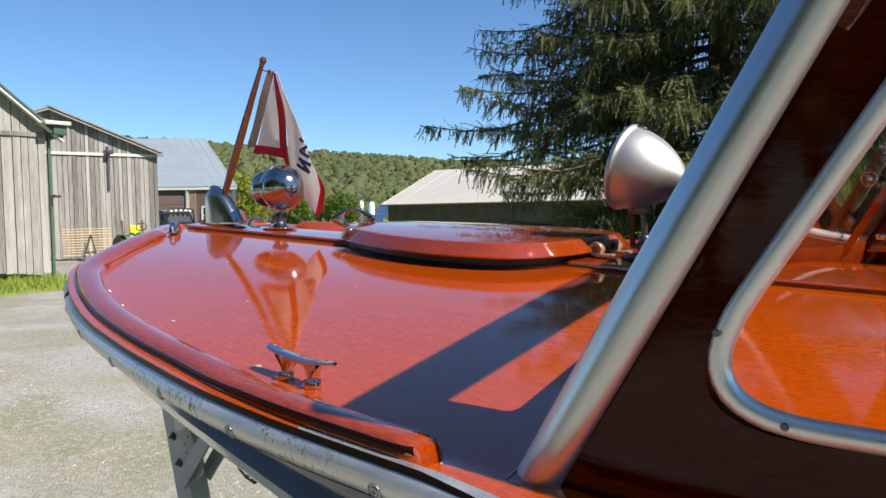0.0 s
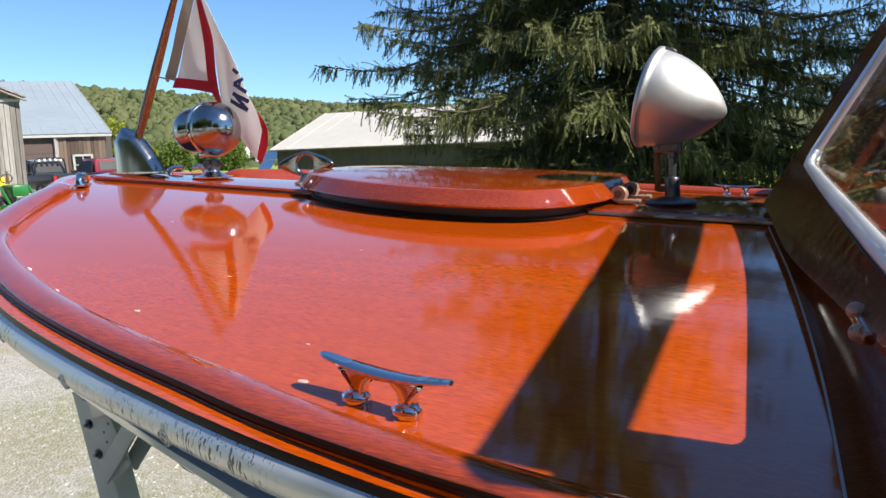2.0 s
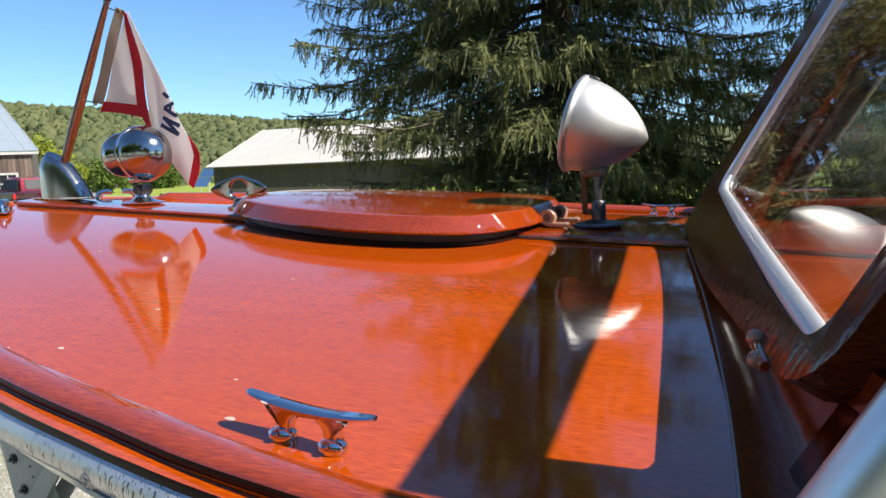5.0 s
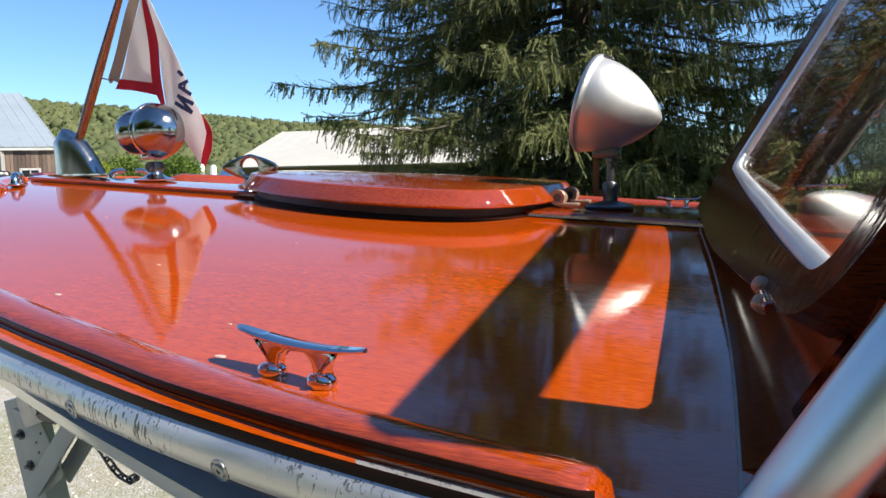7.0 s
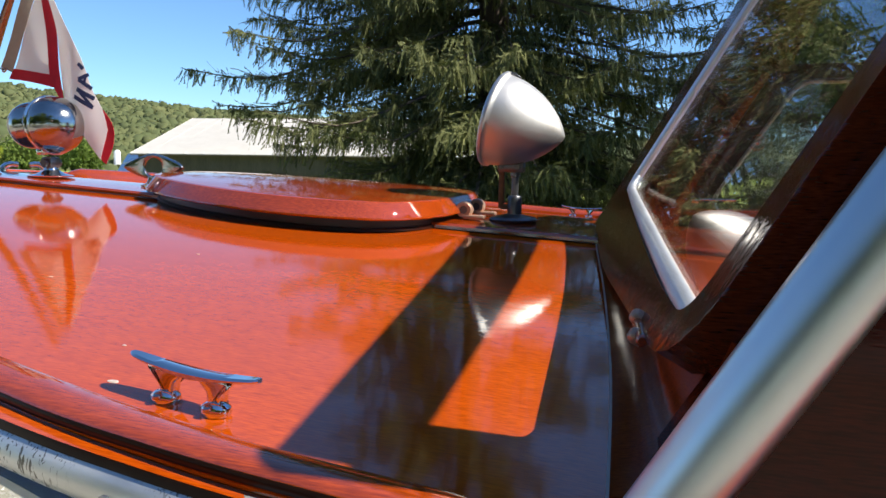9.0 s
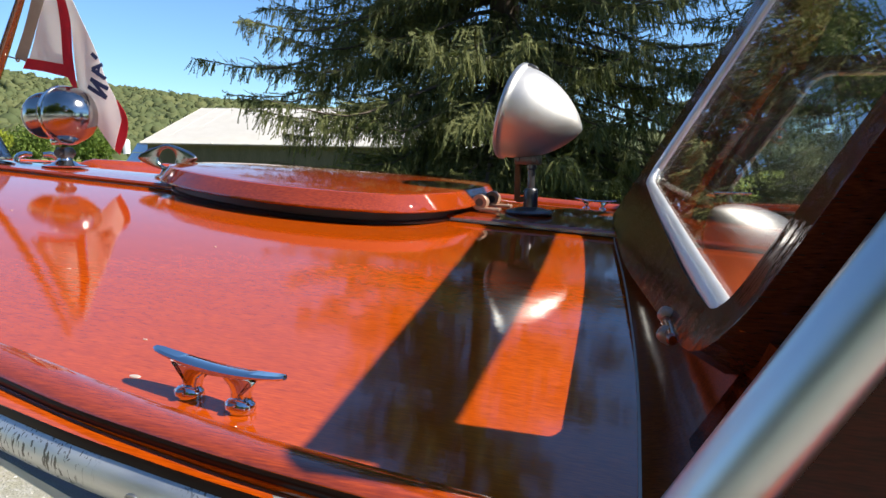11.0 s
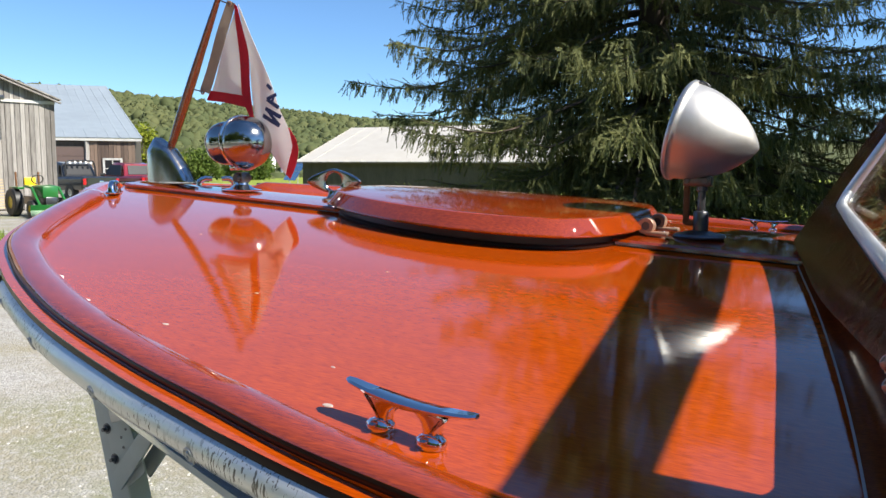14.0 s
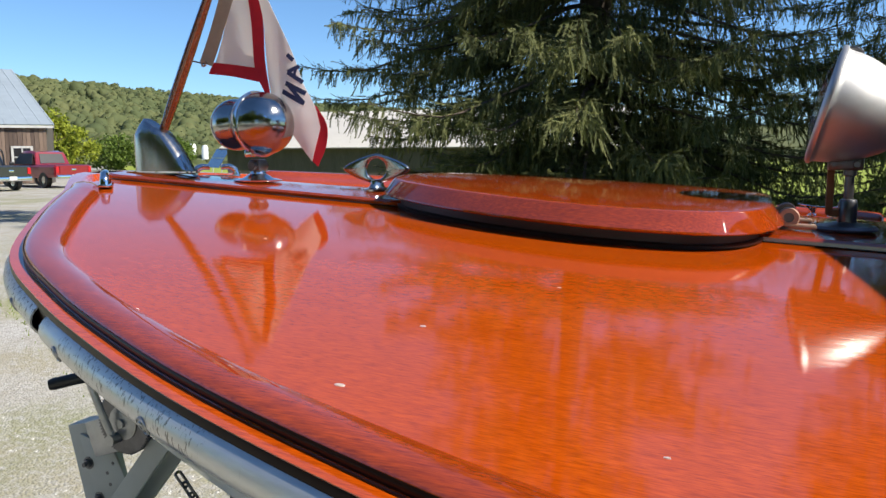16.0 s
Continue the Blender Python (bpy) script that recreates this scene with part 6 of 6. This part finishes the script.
def ink(pts, w):
    """A navy printed bar on the fly."""
    rows = []
    for (x, z), (x2, z2) in zip(pts, pts[1:]):
        for t in (0, 0.5, 1):
            px_, pz_ = x + (x2 - x) * t, z + (z2 - z) * t
            dx, dz = x2 - x, z2 - z
            ln = math.hypot(dx, dz)
            nx, nz = -dz / ln * w, dx / ln * w
            yy = lambda u, v: 0.06 + 0.006 * math.sin(38 * u + 9 * v + 0.6) + 0.003 * math.sin(17 * v + 0.6) - 0.0018
            rows.append([(px_ + nx, yy(px_ + nx, pz_ + nz), pz_ + nz), (px_ - nx, yy(px_ - nx, pz_ - nz), pz_ - nz)])
    part("print_mark", strip(rows), M_BLUEINK, flag, "navy printed letter stroke")


# the letters N and A, and the foot of the next one, running up the fly
for stroke, w in (([(-1.339, 1.797), (-1.271, 1.763)], 0.0062), ([(-1.274, 1.766), (-1.323, 1.817)], 0.0050), ([(-1.327, 1.818), (-1.268, 1.789)], 0.0062),
                  ([(-1.321, 1.846), (-1.276, 1.818)], 0.0056), ([(-1.321, 1.846), (-1.287, 1.860)], 0.0056), ([(-1.301, 1.835), (-1.297, 1.854)], 0.0040),
                  ([(-1.322, 1.892), (-1.304, 1.876)], 0.0055)):
    ink(stroke, w)
for p, q in (((-1.467, 0.056, 2.150), (-1.505, 0.047, 2.165)), ((-1.594, 0.056, 1.880), (-1.640, 0.047, 1.890))):
    part("grommet", lathe([(0.0045, 0), (0.009, 0), (0.0095, 0.002), (0.0075, 0.0035), (0.0045, 0.003)], (p[0], p[1] - 0.001, p[2]), (0, -1, 0), 18), M_BRONZE, flag, "brass grommet")
    part("clip", tube(smooth_path([p, ((p[0] + q[0]) / 2, p[1] - 0.006, p[2] + 0.006), q], 5), 0.0022, 8), M_STEEL, flag)

# ---- bow chocks ----
for s, yy in ((-1, -0.245), (1, 0.215)):
    x0 = -1.665 if s < 0 else -1.70
    z0 = deck(x0, yy) + 0.001
    ch = thing("bow_chock", (x0, yy, z0), "chromed open bow chock at the end of the toe rail", "chock", "bow chocks")
    di = Vector((0.70, s * 0.71, 0)).normalized()
    pr = Vector((di.y, -di.x, 0))
    c = Vector((x0, yy, z0))
    part("base", prism(rounded([(-0.075, -0.018), (0.075, -0.018), (0.075, 0.018), (-0.075, 0.018)], 0.015, 4), 0.007, Matrix(((di.x, pr.x, 0, c.x), (di.y, pr.y, 0, c.y), (0, 0, 1, c.z), (0, 0, 0, 1))), 0.002), M_CHROME, ch)
    for q in (-1, 1):
        part("horn", tube(smooth_path([c + di * q * 0.062, c + di * q * 0.058 + Vector((0, 0, 0.020)), c + di * q * 0.040 + Vector((0, 0, 0.031)), c + di * q * 0.016 + Vector((0, 0, 0.030))], 6), 0.0125, 12, r_end=0.008), M_CHROME, ch)

# ---- trailer ----
trailer = thing("boat_trailer", (1.2, 0, -0.3), "grey painted steel boat trailer with a bow winch", "trailer")
part("tongue", box(0.1, 0.03, 0.28, 4.1, 0.10, 0.10, 0.006), M_GALV, trailer, "grey box-section tongue")
pt, pb = Vector((-2.075, 0.03, 0.80)), Vector((-1.955, 0.03, 0.30))
m = Matrix.Translation(pb) @ frame_at((0, 0, 0), pt - pb, (0, 1, 0)).to_3x3().to_4x4()
post = part("winch_post", prism(rounded([(-0.052, -0.045), (0.052, -0.045), (0.052, 0.045), (-0.052, 0.045)], 0.006, 3), (pt - pb).length, m), M_GALV, trailer, "leaning grey winch post")
V = lambda x, z, y=-0.018: Vector((x, y, z))
plate = Matrix(((1, 0, 0, 0), (0, 0, -1, -0.018), (0, 1, 0, 0), (0, 0, 0, 1)))
pl = part("bracket_plate", prism(rounded([(-2.065, 0.775), (-1.93, 0.745), (-1.835, 0.56), (-1.945, 0.475), (-1.985, 0.50)], [0.01, 0.02, 0.02, 0.02, 0.01], 3), 0.009, plate, 0.002), M_GALV, post, "bolted bracket plate with rust at its edge")
for x, z in ((-2.030, 0.685), (-1.993, 0.578)):
    part("bolt", merge(cyl(V(x, z, -0.026), V(x, z, -0.037), 0.014, seg=6, bevel=0.002), cyl(V(x, z, -0.026), V(x, z, -0.029), 0.020, seg=20), cyl(V(x, z, -0.030), V(x, z, -0.048), 0.007, seg=12)), M_STEEL, pl)
    part("bolt_end", cyl((x - 0.05, 0.05, z - 0.01), (x - 0.11, 0.05, z - 0.022), 0.007, seg=10), M_STEEL, pl)
for x, z in ((-1.955, 0.665), (-1.93, 0.70), (-1.945, 0.63)):
    part("bolt_hole", cyl(V(x, z, -0.0275), V(x, z, -0.029), 0.0055, seg=12), M_STEEL, pl)
for y0 in (-0.052, 0.075):
    a, b = Vector((-1.955, y0, 0.505)), Vector((-1.665, y0, 0.865))
    mm = Matrix.Translation(a) @ frame_at((0, 0, 0), b - a, (0, 1, 0)).to_3x3().to_4x4()
    part("roller_arm", prism(rounded([(-0.032, -0.006), (0.032, -0.006), (0.032, 0.006), (-0.032, 0.006)], 0.003, 2), (b - a).length, mm), M_GALV, trailer, "grey roller arm")
part("bow_roller", lathe([(0.014, -0.052), (0.024, -0.055), (0.044, -0.055), (0.051, -0.047), (0.052, -0.03), (0.050, 0.03), (0.051, 0.047), (0.044, 0.055), (0.014, 0.055)], (-1.665, 0.012, 0.880), (0, 1, 0), 30), M_BLACK, trailer, "black rubber bow roller")
part("roller_pin", merge(cyl((-1.665, -0.062, 0.880), (-1.665, 0.10, 0.880), 0.011, seg=16, bevel=0.002), cyl((-1.665, -0.046, 0.880), (-1.665, -0.052, 0.880), 0.021, seg=24, bevel=0.002)), M_PAINTW, trailer)
# winch
wx, wz = -1.845, 0.865
part("winch_frame", merge(box(-1.905, -0.055, 0.805, 0.17, 0.006, 0.11, 0.002, pose(0, 0, 0, 0, -20, 0)), box(-1.905, 0.09, 0.805, 0.17, 0.006, 0.11, 0.002, pose(0, 0, 0, 0, -20, 0)), box(-1.915, 0.017, 0.775, 0.18, 0.14, 0.006, 0.002, pose(0, 0, 0, 0, 14, 0))), M_ZINC, trailer, "zinc plated winch frame")
outl = []
for k in range(64):
    for q, r in ((0, 0.088), (0.3, 0.095), (0.6, 0.095), (0.9, 0.088)):
        a = 2 * math.pi * (k + q) / 64
        outl.append((r * math.cos(a), r * math.sin(a)))
mg = Matrix(((1, 0, 0, wx + 0.02), (0, 0, -1, -0.070), (0, 1, 0, wz - 0.005), (0, 0, 0, 1)))
part("gear", prism(outl, 0.010, mg), M_STEEL, trailer, "toothed winch gear")
part("gear_hub", merge(cyl((wx + 0.02, -0.095, wz - 0.005), (wx + 0.02, 0.10, wz - 0.005), 0.013, seg=16), lathe([(0.05, 0), (0.05, 0.002), (0.03, 0.006), (0, 0.006)], (wx + 0.02, -0.081, wz - 0.005), (0, -1, 0), 30)), M_ZINC, trailer)
part("drum", lathe([(0.03, -0.05), (0.075, -0.05), (0.078, -0.045), (0.055, -0.03), (0.055, 0.05), (0.078, 0.055), (0.03, 0.06)], (wx + 0.02, 0.02, wz - 0.005), (0, 1, 0), 30), M_STEEL, trailer, "wound winch drum")
part("crank", merge(tube([(-1.845, -0.10, 0.815), (-1.87, -0.115, 0.90), (-1.905, -0.125, 1.005)], 0.0105, 10), cyl((-1.845, -0.06, 0.815), (-1.845, -0.115, 0.815), 0.016, seg=14)), M_ZINC, trailer, "winch crank")
part("grip", merge(lathe([(0, 0), (0.017, 0), (0.019, 0.006), (0.0165, 0.05), (0.0175, 0.105), (0.015, 0.118), (0, 0.12)], (-1.875, -0.128, 1.012), (-0.80, -0.56, -0.19), 20)), M_BLACK, trailer, "black plastic crank grip")
# safety chain from the arm to the bow eye
eye_p = Vector((-1.515, 0.0, 0.765))
curve = smooth_path([(-1.700, -0.03, 0.735), (-1.655, -0.02, 0.67), (-1.610, -0.01, 0.605), (-1.555, -0.005, 0.580), (-1.510, 0.0, 0.625), (-1.500, 0.0, 0.70), (-1.515, 0.0, 0.745)], 40)
links, acc, prev = [], 0.0, curve[0]
for p in curve:
    acc += (p - prev).length
    prev = p
    if acc >= 0.035:
        acc = 0.0
        links.append(p)
for i, p in enumerate(links[:-1]):
    dd = (links[i + 1] - p).normalized()
    side_v = Vector((0, 1, 0)).cross(dd).normalized() if i % 2 else dd.cross(Vector((0, 1, 0)).cross(dd).normalized()).normalized()
    c = p + dd * 0.0175
    pts = [c + dd * 0.0165 * math.copysign(1, math.cos(a)) * (abs(math.cos(a)) > 0.02) + dd * 0.0085 * math.cos(a) + side_v * 0.0108 * math.sin(a) for a in [k * math.pi / 8 + 0.2 for k in range(16)]]
    part("chain_link", tube(pts, 0.0045, 7, True), M_STEEL, trailer)
part("bow_eye", merge(tube([eye_p + Vector((-0.02 + 0.028 * math.cos(a), 0, 0.028 * math.sin(a))) for a in [k * math.pi / 10 for k in range(20)]], 0.0085, 10, True), box(-1.485, 0, 0.765, 0.02, 0.05, 0.07, 0.004)), M_STEEL, boat, "dark bow eye")
part("shackle", tube(smooth_path([(-1.66, 0.0, 0.84), (-1.60, 0.0, 0.80), (-1.56, 0.0, 0.79), (-1.535, 0.0, 0.765)], 8), 0.0095, 10), M_STEEL, trailer, "dark winch hook")
for y in (-0.55, 0.55):
    part("side_rail", box(2.2, y, 0.36, 4.6, 0.09, 0.09, 0.006), M_GALV, trailer)
    part("crossbrace", tube([(-0.8, y * 0.06 + 0.03, 0.31), (0.0, y, 0.35)], 0.04, 4), M_GALV, trailer)
for x in (2.3, 3.1):
    part("axle", cyl((x, -1.08, 0.01), (x, 1.08, 0.01), 0.035, seg=14), M_GALV, trailer)
    for y in (-0.55, 0.55):
        part("axle_hanger", box(x, y, 0.175, 0.09, 0.06, 0.30, 0.004), M_GALV, trailer)
    for y in (-1.10, 1.10):
        w = part("wheel", lathe([(0.10, -0.09), (0.26, -0.10), (0.30, -0.085), (0.31, -0.05), (0.31, 0.05), (0.30, 0.085), (0.26, 0.10), (0.10, 0.09)], (x, y, 0.01), (0, 1, 0), 30), M_BLACK, trailer, "black trailer tyre")
        part("rim", lathe([(0, -0.06), (0.19, -0.06), (0.20, -0.08), (0.20, 0.08), (0.19, 0.06), (0, 0.06)], (x, y, 0.01), (0, 1, 0), 24), M_PAINTW, w)
for x in (-0.5, 1.5, 3.2):
    part("bunk_cross", box(x, 0, 0.335, 0.08, 1.2, 0.06, 0.004), M_GALV, trailer)

# ---- vehicles and things in the yard ----
def pickup(at, yaw, mat, label):
    """A crew-cab pickup seen from behind: cab, bed, tailgate, lamps, wheels. Its nose points along local +x."""
    ob = thing("pickup_truck", at, label, "truck", "parked pickup trucks")
    m = pose(*at, 0, 0, yaw)
    L2, W = 2.85, 0.98

    def loft(sections, name, mt, lab="", ang=30, parent=ob):
        rows = [[m @ Vector(p) for p in sec] for sec in sections]
        bm = strip([r_ + [r_[0]] for r_ in rows])
        bmesh.ops.remove_doubles(bm, verts=bm.verts, dist=1e-5)
        bm.verts.ensure_lookup_table()
        k = len(rows[0])
        allv = list(bm.verts)
        bm.faces.new(allv[:k])
        bm.faces.new(allv[-k:])
        bmesh.ops.recalc_face_normals(bm, faces=bm.faces)
        return part(name, bm, mt, parent, lab, ang)

    def sec(x, w, z0, z1, r=0.10):
        return [(x, -w + r * 0.3, z0), (x, w - r * 0.3, z0), (x, w, z0 + r), (x, w, z1 - r), (x, w - r * 0.8, z1), (x, -w + r * 0.8, z1), (x, -w, z1 - r), (x, -w, z0 + r)]
    body = loft([sec(-L2, W * 0.95, 0.62, 1.12), sec(-L2 + 0.08, W, 0.55, 1.16), sec(-1.0, W, 0.5, 1.16), sec(0.9, W, 0.5, 1.12), sec(1.2, W, 0.5, 1.10), sec(2.5, W * 0.97, 0.5, 1.05), sec(2.85, W * 0.88, 0.6, 0.92)], "body", mat, "painted body")
    loft([sec(-1.05, W * 0.94, 1.10, 1.16, 0.03), sec(-0.80, W * 0.82, 1.10, 1.80, 0.10), sec(-0.3, W * 0.80, 1.10, 1.89, 0.12), sec(0.5, W * 0.78, 1.10, 1.88, 0.12), sec(1.25, W * 0.90, 1.08, 1.14, 0.03)], "cab", mat, "painted cab")
    part("rear_window", slab(*[m @ Vector(p) for p in ((-1.02, -0.66, 1.24), (-1.02, 0.66, 1.24), (-0.83, 0.60, 1.72), (-0.83, -0.60, 1.72))], 0.03), M_BLACK, body, "dark rear window")
    for s in (-1, 1):
        part("side_window", slab(*[m @ Vector(p) for p in ((-0.72, s * 0.91, 1.2), (0.95, s * 0.91, 1.2), (0.55, s * 0.80, 1.74), (-0.62, s * 0.80, 1.74))], 0.03), M_BLACK, body, "dark side windows")
        part("tail_lamp", slab(*[m @ Vector(p) for p in ((-L2 - 0.015, s * 0.93, 0.78), (-L2 - 0.015, s * 0.78, 0.78), (-L2 - 0.015, s * 0.78, 1.08), (-L2 - 0.015, s * 0.93, 1.08))], 0.03), M_REDLENS, body, "red tail lamp")
        part("mirror", box(*(m @ Vector((0.85, s * 1.12, 1.22))), 0.12, 0.22, 0.18, 0.03, m), M_BLACK, body)
    tg = part("tailgate", slab(*[m @ Vector(p) for p in ((-L2 - 0.01, -0.74, 0.70), (-L2 - 0.01, 0.74, 0.70), (-L2 - 0.01, 0.74, 1.10), (-L2 - 0.01, -0.74, 1.10))], 0.025), mat, body, "tailgate")
    part("badge", box(*(m @ Vector((-L2 - 0.03, 0, 0.93))), 0.03, 0.24, 0.10, 0.01, m), M_CHROME, tg)
    part("bumper", box(*(m @ Vector((-L2 - 0.06, 0, 0.57))), 0.16, 1.86, 0.20, 0.03, m), M_CHROME, body, "chrome rear bumper")
    part("number_plate", box(*(m @ Vector((-L2 - 0.15, 0, 0.60))), 0.02, 0.34, 0.16, 0.004, m), M_PAINTW, body)
    part("bed_floor", slab(*[m @ Vector(p) for p in ((-2.7, -0.85, 1.17), (-1.1, -0.85, 1.17), (-1.1, 0.85, 1.17), (-2.7, 0.85, 1.17))], 0.01), M_BLACK, body, "dark open bed")
    for x in (-1.75, 1.75):
        for s in (-1, 1):
            c = m @ Vector((x, s * 0.86, 0.40))
            w = part("wheel", lathe([(0.2, -0.13), (0.37, -0.14), (0.40, -0.10), (0.40, 0.10), (0.37, 0.14), (0.2, 0.13)], c, m.to_3x3() @ Vector((0, 1, 0)), 24), M_BLACK, ob, "black tyre")
            part("rim", lathe([(0, -0.10), (0.22, -0.11), (0.22, 0.11), (0, 0.10)], c, m.to_3x3() @ Vector((0, 1, 0)), 18), M_OLDCHROME, w)
    return ob


M_REDLENS = material("red lamp lens", (0.45, 0.01, 0.015), 0.2, vary=0.1)
M_TRUCKGREY = material("dark grey car paint", (0.035, 0.036, 0.035), 0.3, 0.3, 0.8, vary=0.1, scale=4)
M_TRUCKRED = material("dark red car paint", (0.24, 0.012, 0.022), 0.3, 0.2, 0.8, vary=0.1, scale=4)
grey_truck = pickup((-34.45, 22.9, 0), 175, M_TRUCKGREY, "dark grey pickup truck with a bar over the bed, parked by the barn")
gm = pose(-34.45, 22.9, 0, 0, 0, 175)
# bar added to carry white discs that stand in for sparkles of light
bar = part("glint_bar", tube(smooth_path([gm @ Vector(p) for p in ((-1.15, -0.80, 1.18), (-1.12, -0.74, 1.80), (-1.10, -0.5, 1.93), (-1.10, 0.5, 1.93), (-1.12, 0.74, 1.80), (-1.15, 0.80, 1.18))], 6), 0.04, 10), M_BLACK, grey_truck, "black tubular bar added over the bed")
for y in (-0.55, -0.28, 0.0, 0.28, 0.55):
    part("lamp", lathe([(0, -0.05), (0.04, -0.04), (0.06, -0.01), (0.06, 0.02), (0.05, 0.026), (0, 0.034)], gm @ Vector((-1.16, y, 1.86 - 0.10 * y * y)), gm.to_3x3() @ Vector((-1, 0, 0.1)), 18), M_PAINTW, bar, "white disc standing in for a sparkle")
pickup((-35.0, 27.1, 0), 170, M_TRUCKRED, "dark red pickup truck parked beside the barn")

# small green tractor with a loader bucket
M_TGREEN = material("green tractor paint", (0.02, 0.16, 0.03), 0.35, 0.0, 0.4, vary=0.15, scale=6)
M_TYELLOW = material("yellow paint", (0.75, 0.55, 0.02), 0.4, vary=0.1, scale=6)
T = (-23.30, 13.85, 0)
tr = thing("tractor", T, "small green tractor with yellow seat and loader bucket", "tractor")
tm = pose(*T, 0, 0, -12)
W_ = lambda x, y, z: tm @ Vector((x, y, z))
part("hood", box(*W_(0.55, 0, 0.82), 0.95, 0.52, 0.42, 0.08, tm), M_TGREEN, tr, "rounded green hood")
part("chassis", box(*W_(0.15, 0, 0.52), 1.8, 0.36, 0.28, 0.03, tm), M_STEEL, tr)
part("seat", merge(box(*W_(-0.42, 0, 0.98), 0.38, 0.40, 0.10, 0.04, tm), box(*W_(-0.60, 0, 1.14), 0.10, 0.38, 0.28, 0.045, tm)), M_TYELLOW, tr, "yellow seat")
for s in (-1, 1):
    part("fender", box(*W_(-0.5, s * 0.46, 0.93), 0.75, 0.22, 0.08, 0.03, tm), M_TGREEN, tr)
    w = part("rear_wheel", lathe([(0.2, -0.13), (0.42, -0.14), (0.46, -0.1), (0.46, 0.1), (0.42, 0.14), (0.2, 0.13)], W_(-0.5, s * 0.55, 0.46), tm.to_3x3() @ Vector((0, 1, 0)), 24), M_BLACK, tr)
    part("rim", lathe([(0, -0.10), (0.25, -0.11), (0.25, 0.11), (0, 0.1)], W_(-0.5, s * 0.55, 0.46), tm.to_3x3() @ Vector((0, 1, 0)), 18), M_TYELLOW, w)
    w = part("front_wheel", lathe([(0.1, -0.09), (0.26, -0.09), (0.28, -0.06), (0.28, 0.06), (0.26, 0.09), (0.1, 0.09)], W_(0.75, s * 0.48, 0.28), tm.to_3x3() @ Vector((0, 1, 0)), 20), M_BLACK, tr)
    part("rim", lathe([(0, -0.07), (0.15, -0.08), (0.15, 0.08), (0, 0.07)], W_(0.75, s * 0.48, 0.28), tm.to_3x3() @ Vector((0, 1, 0)), 18), M_TYELLOW, w)
    part("loader_arm", tube([W_(0.0, s * 0.38, 1.0), W_(0.6, s * 0.42, 0.95), W_(1.2, s * 0.42, 0.40)], 0.045, 8), M_TGREEN, tr)
    part("roll_bar", tube([W_(-0.75, s * 0.36, 0.7), W_(-0.8, s * 0.36, 1.45)], 0.035, 8), M_RUST, tr)
part("steering_wheel", tube([W_(0.02 + 0.05 * math.cos(a), 0.18 * math.sin(a), 1.22 + 0.14 * math.cos(a)) for a in [k * math.pi / 10 for k in range(20)]], 0.018, 6, True), M_BLACK, tr)
rows = []
for y in (-0.72, 0.72):
    rows.append([W_(1.25, y, 0.42), W_(1.20, y, 0.25), W_(1.28, y, 0.08), W_(1.62, y, 0.03)])
part("bucket", thicken(strip(rows), 0.02), M_TGREEN, tr, "green loader bucket")

# slatted lumber panel against the long barn
lum = thing("lumber_panel", (-26.35, 13.5, 0.12), "fresh pale pine slats stacked against the barn", "lumber")
pa, pb_ = Vector((-26.62, 12.70, 0.15)), Vector((-26.02, 14.30, 0.15))
lean = n2 * -0.25
for k in range(11):
    z = 0.15 + k * 0.096
    off = lean * (k / 10) + n2 * 0.45
    part("slat", beam(pa + off + Vector((0, 0, z - 0.1)), pb_ + off + Vector((0, 0, z - 0.1)), 0.03, 0.0945, n2), M_FRESH, lum)
sawh = thing("sawhorse", (-26.1, 13.6, 0), "dark steel A-frame stand in front of the slats", "stand")
ca = (pa + pb_) / 2 + n2 * 0.75
dv = (pb_ - pa).normalized()
part("leg", beam(Vector((*(ca - dv * 0.30).xy, 0)), Vector((*ca.xy, 0.95)), 0.07, 0.05), M_STEEL, sawh)
part("leg", beam(Vector((*(ca + dv * 0.22).xy, 0)), Vector((*ca.xy, 0.95)), 0.07, 0.05), M_STEEL, sawh)
part("rung", beam(Vector((*(ca - dv * 0.20).xy, 0.3)), Vector((*(ca + dv * 0.15).xy, 0.3)), 0.05, 0.05), M_STEEL, sawh)
part("base", box(ca.x, ca.y, 0.06, 0.35, 0.95, 0.10, 0.02), M_STEEL, sawh)
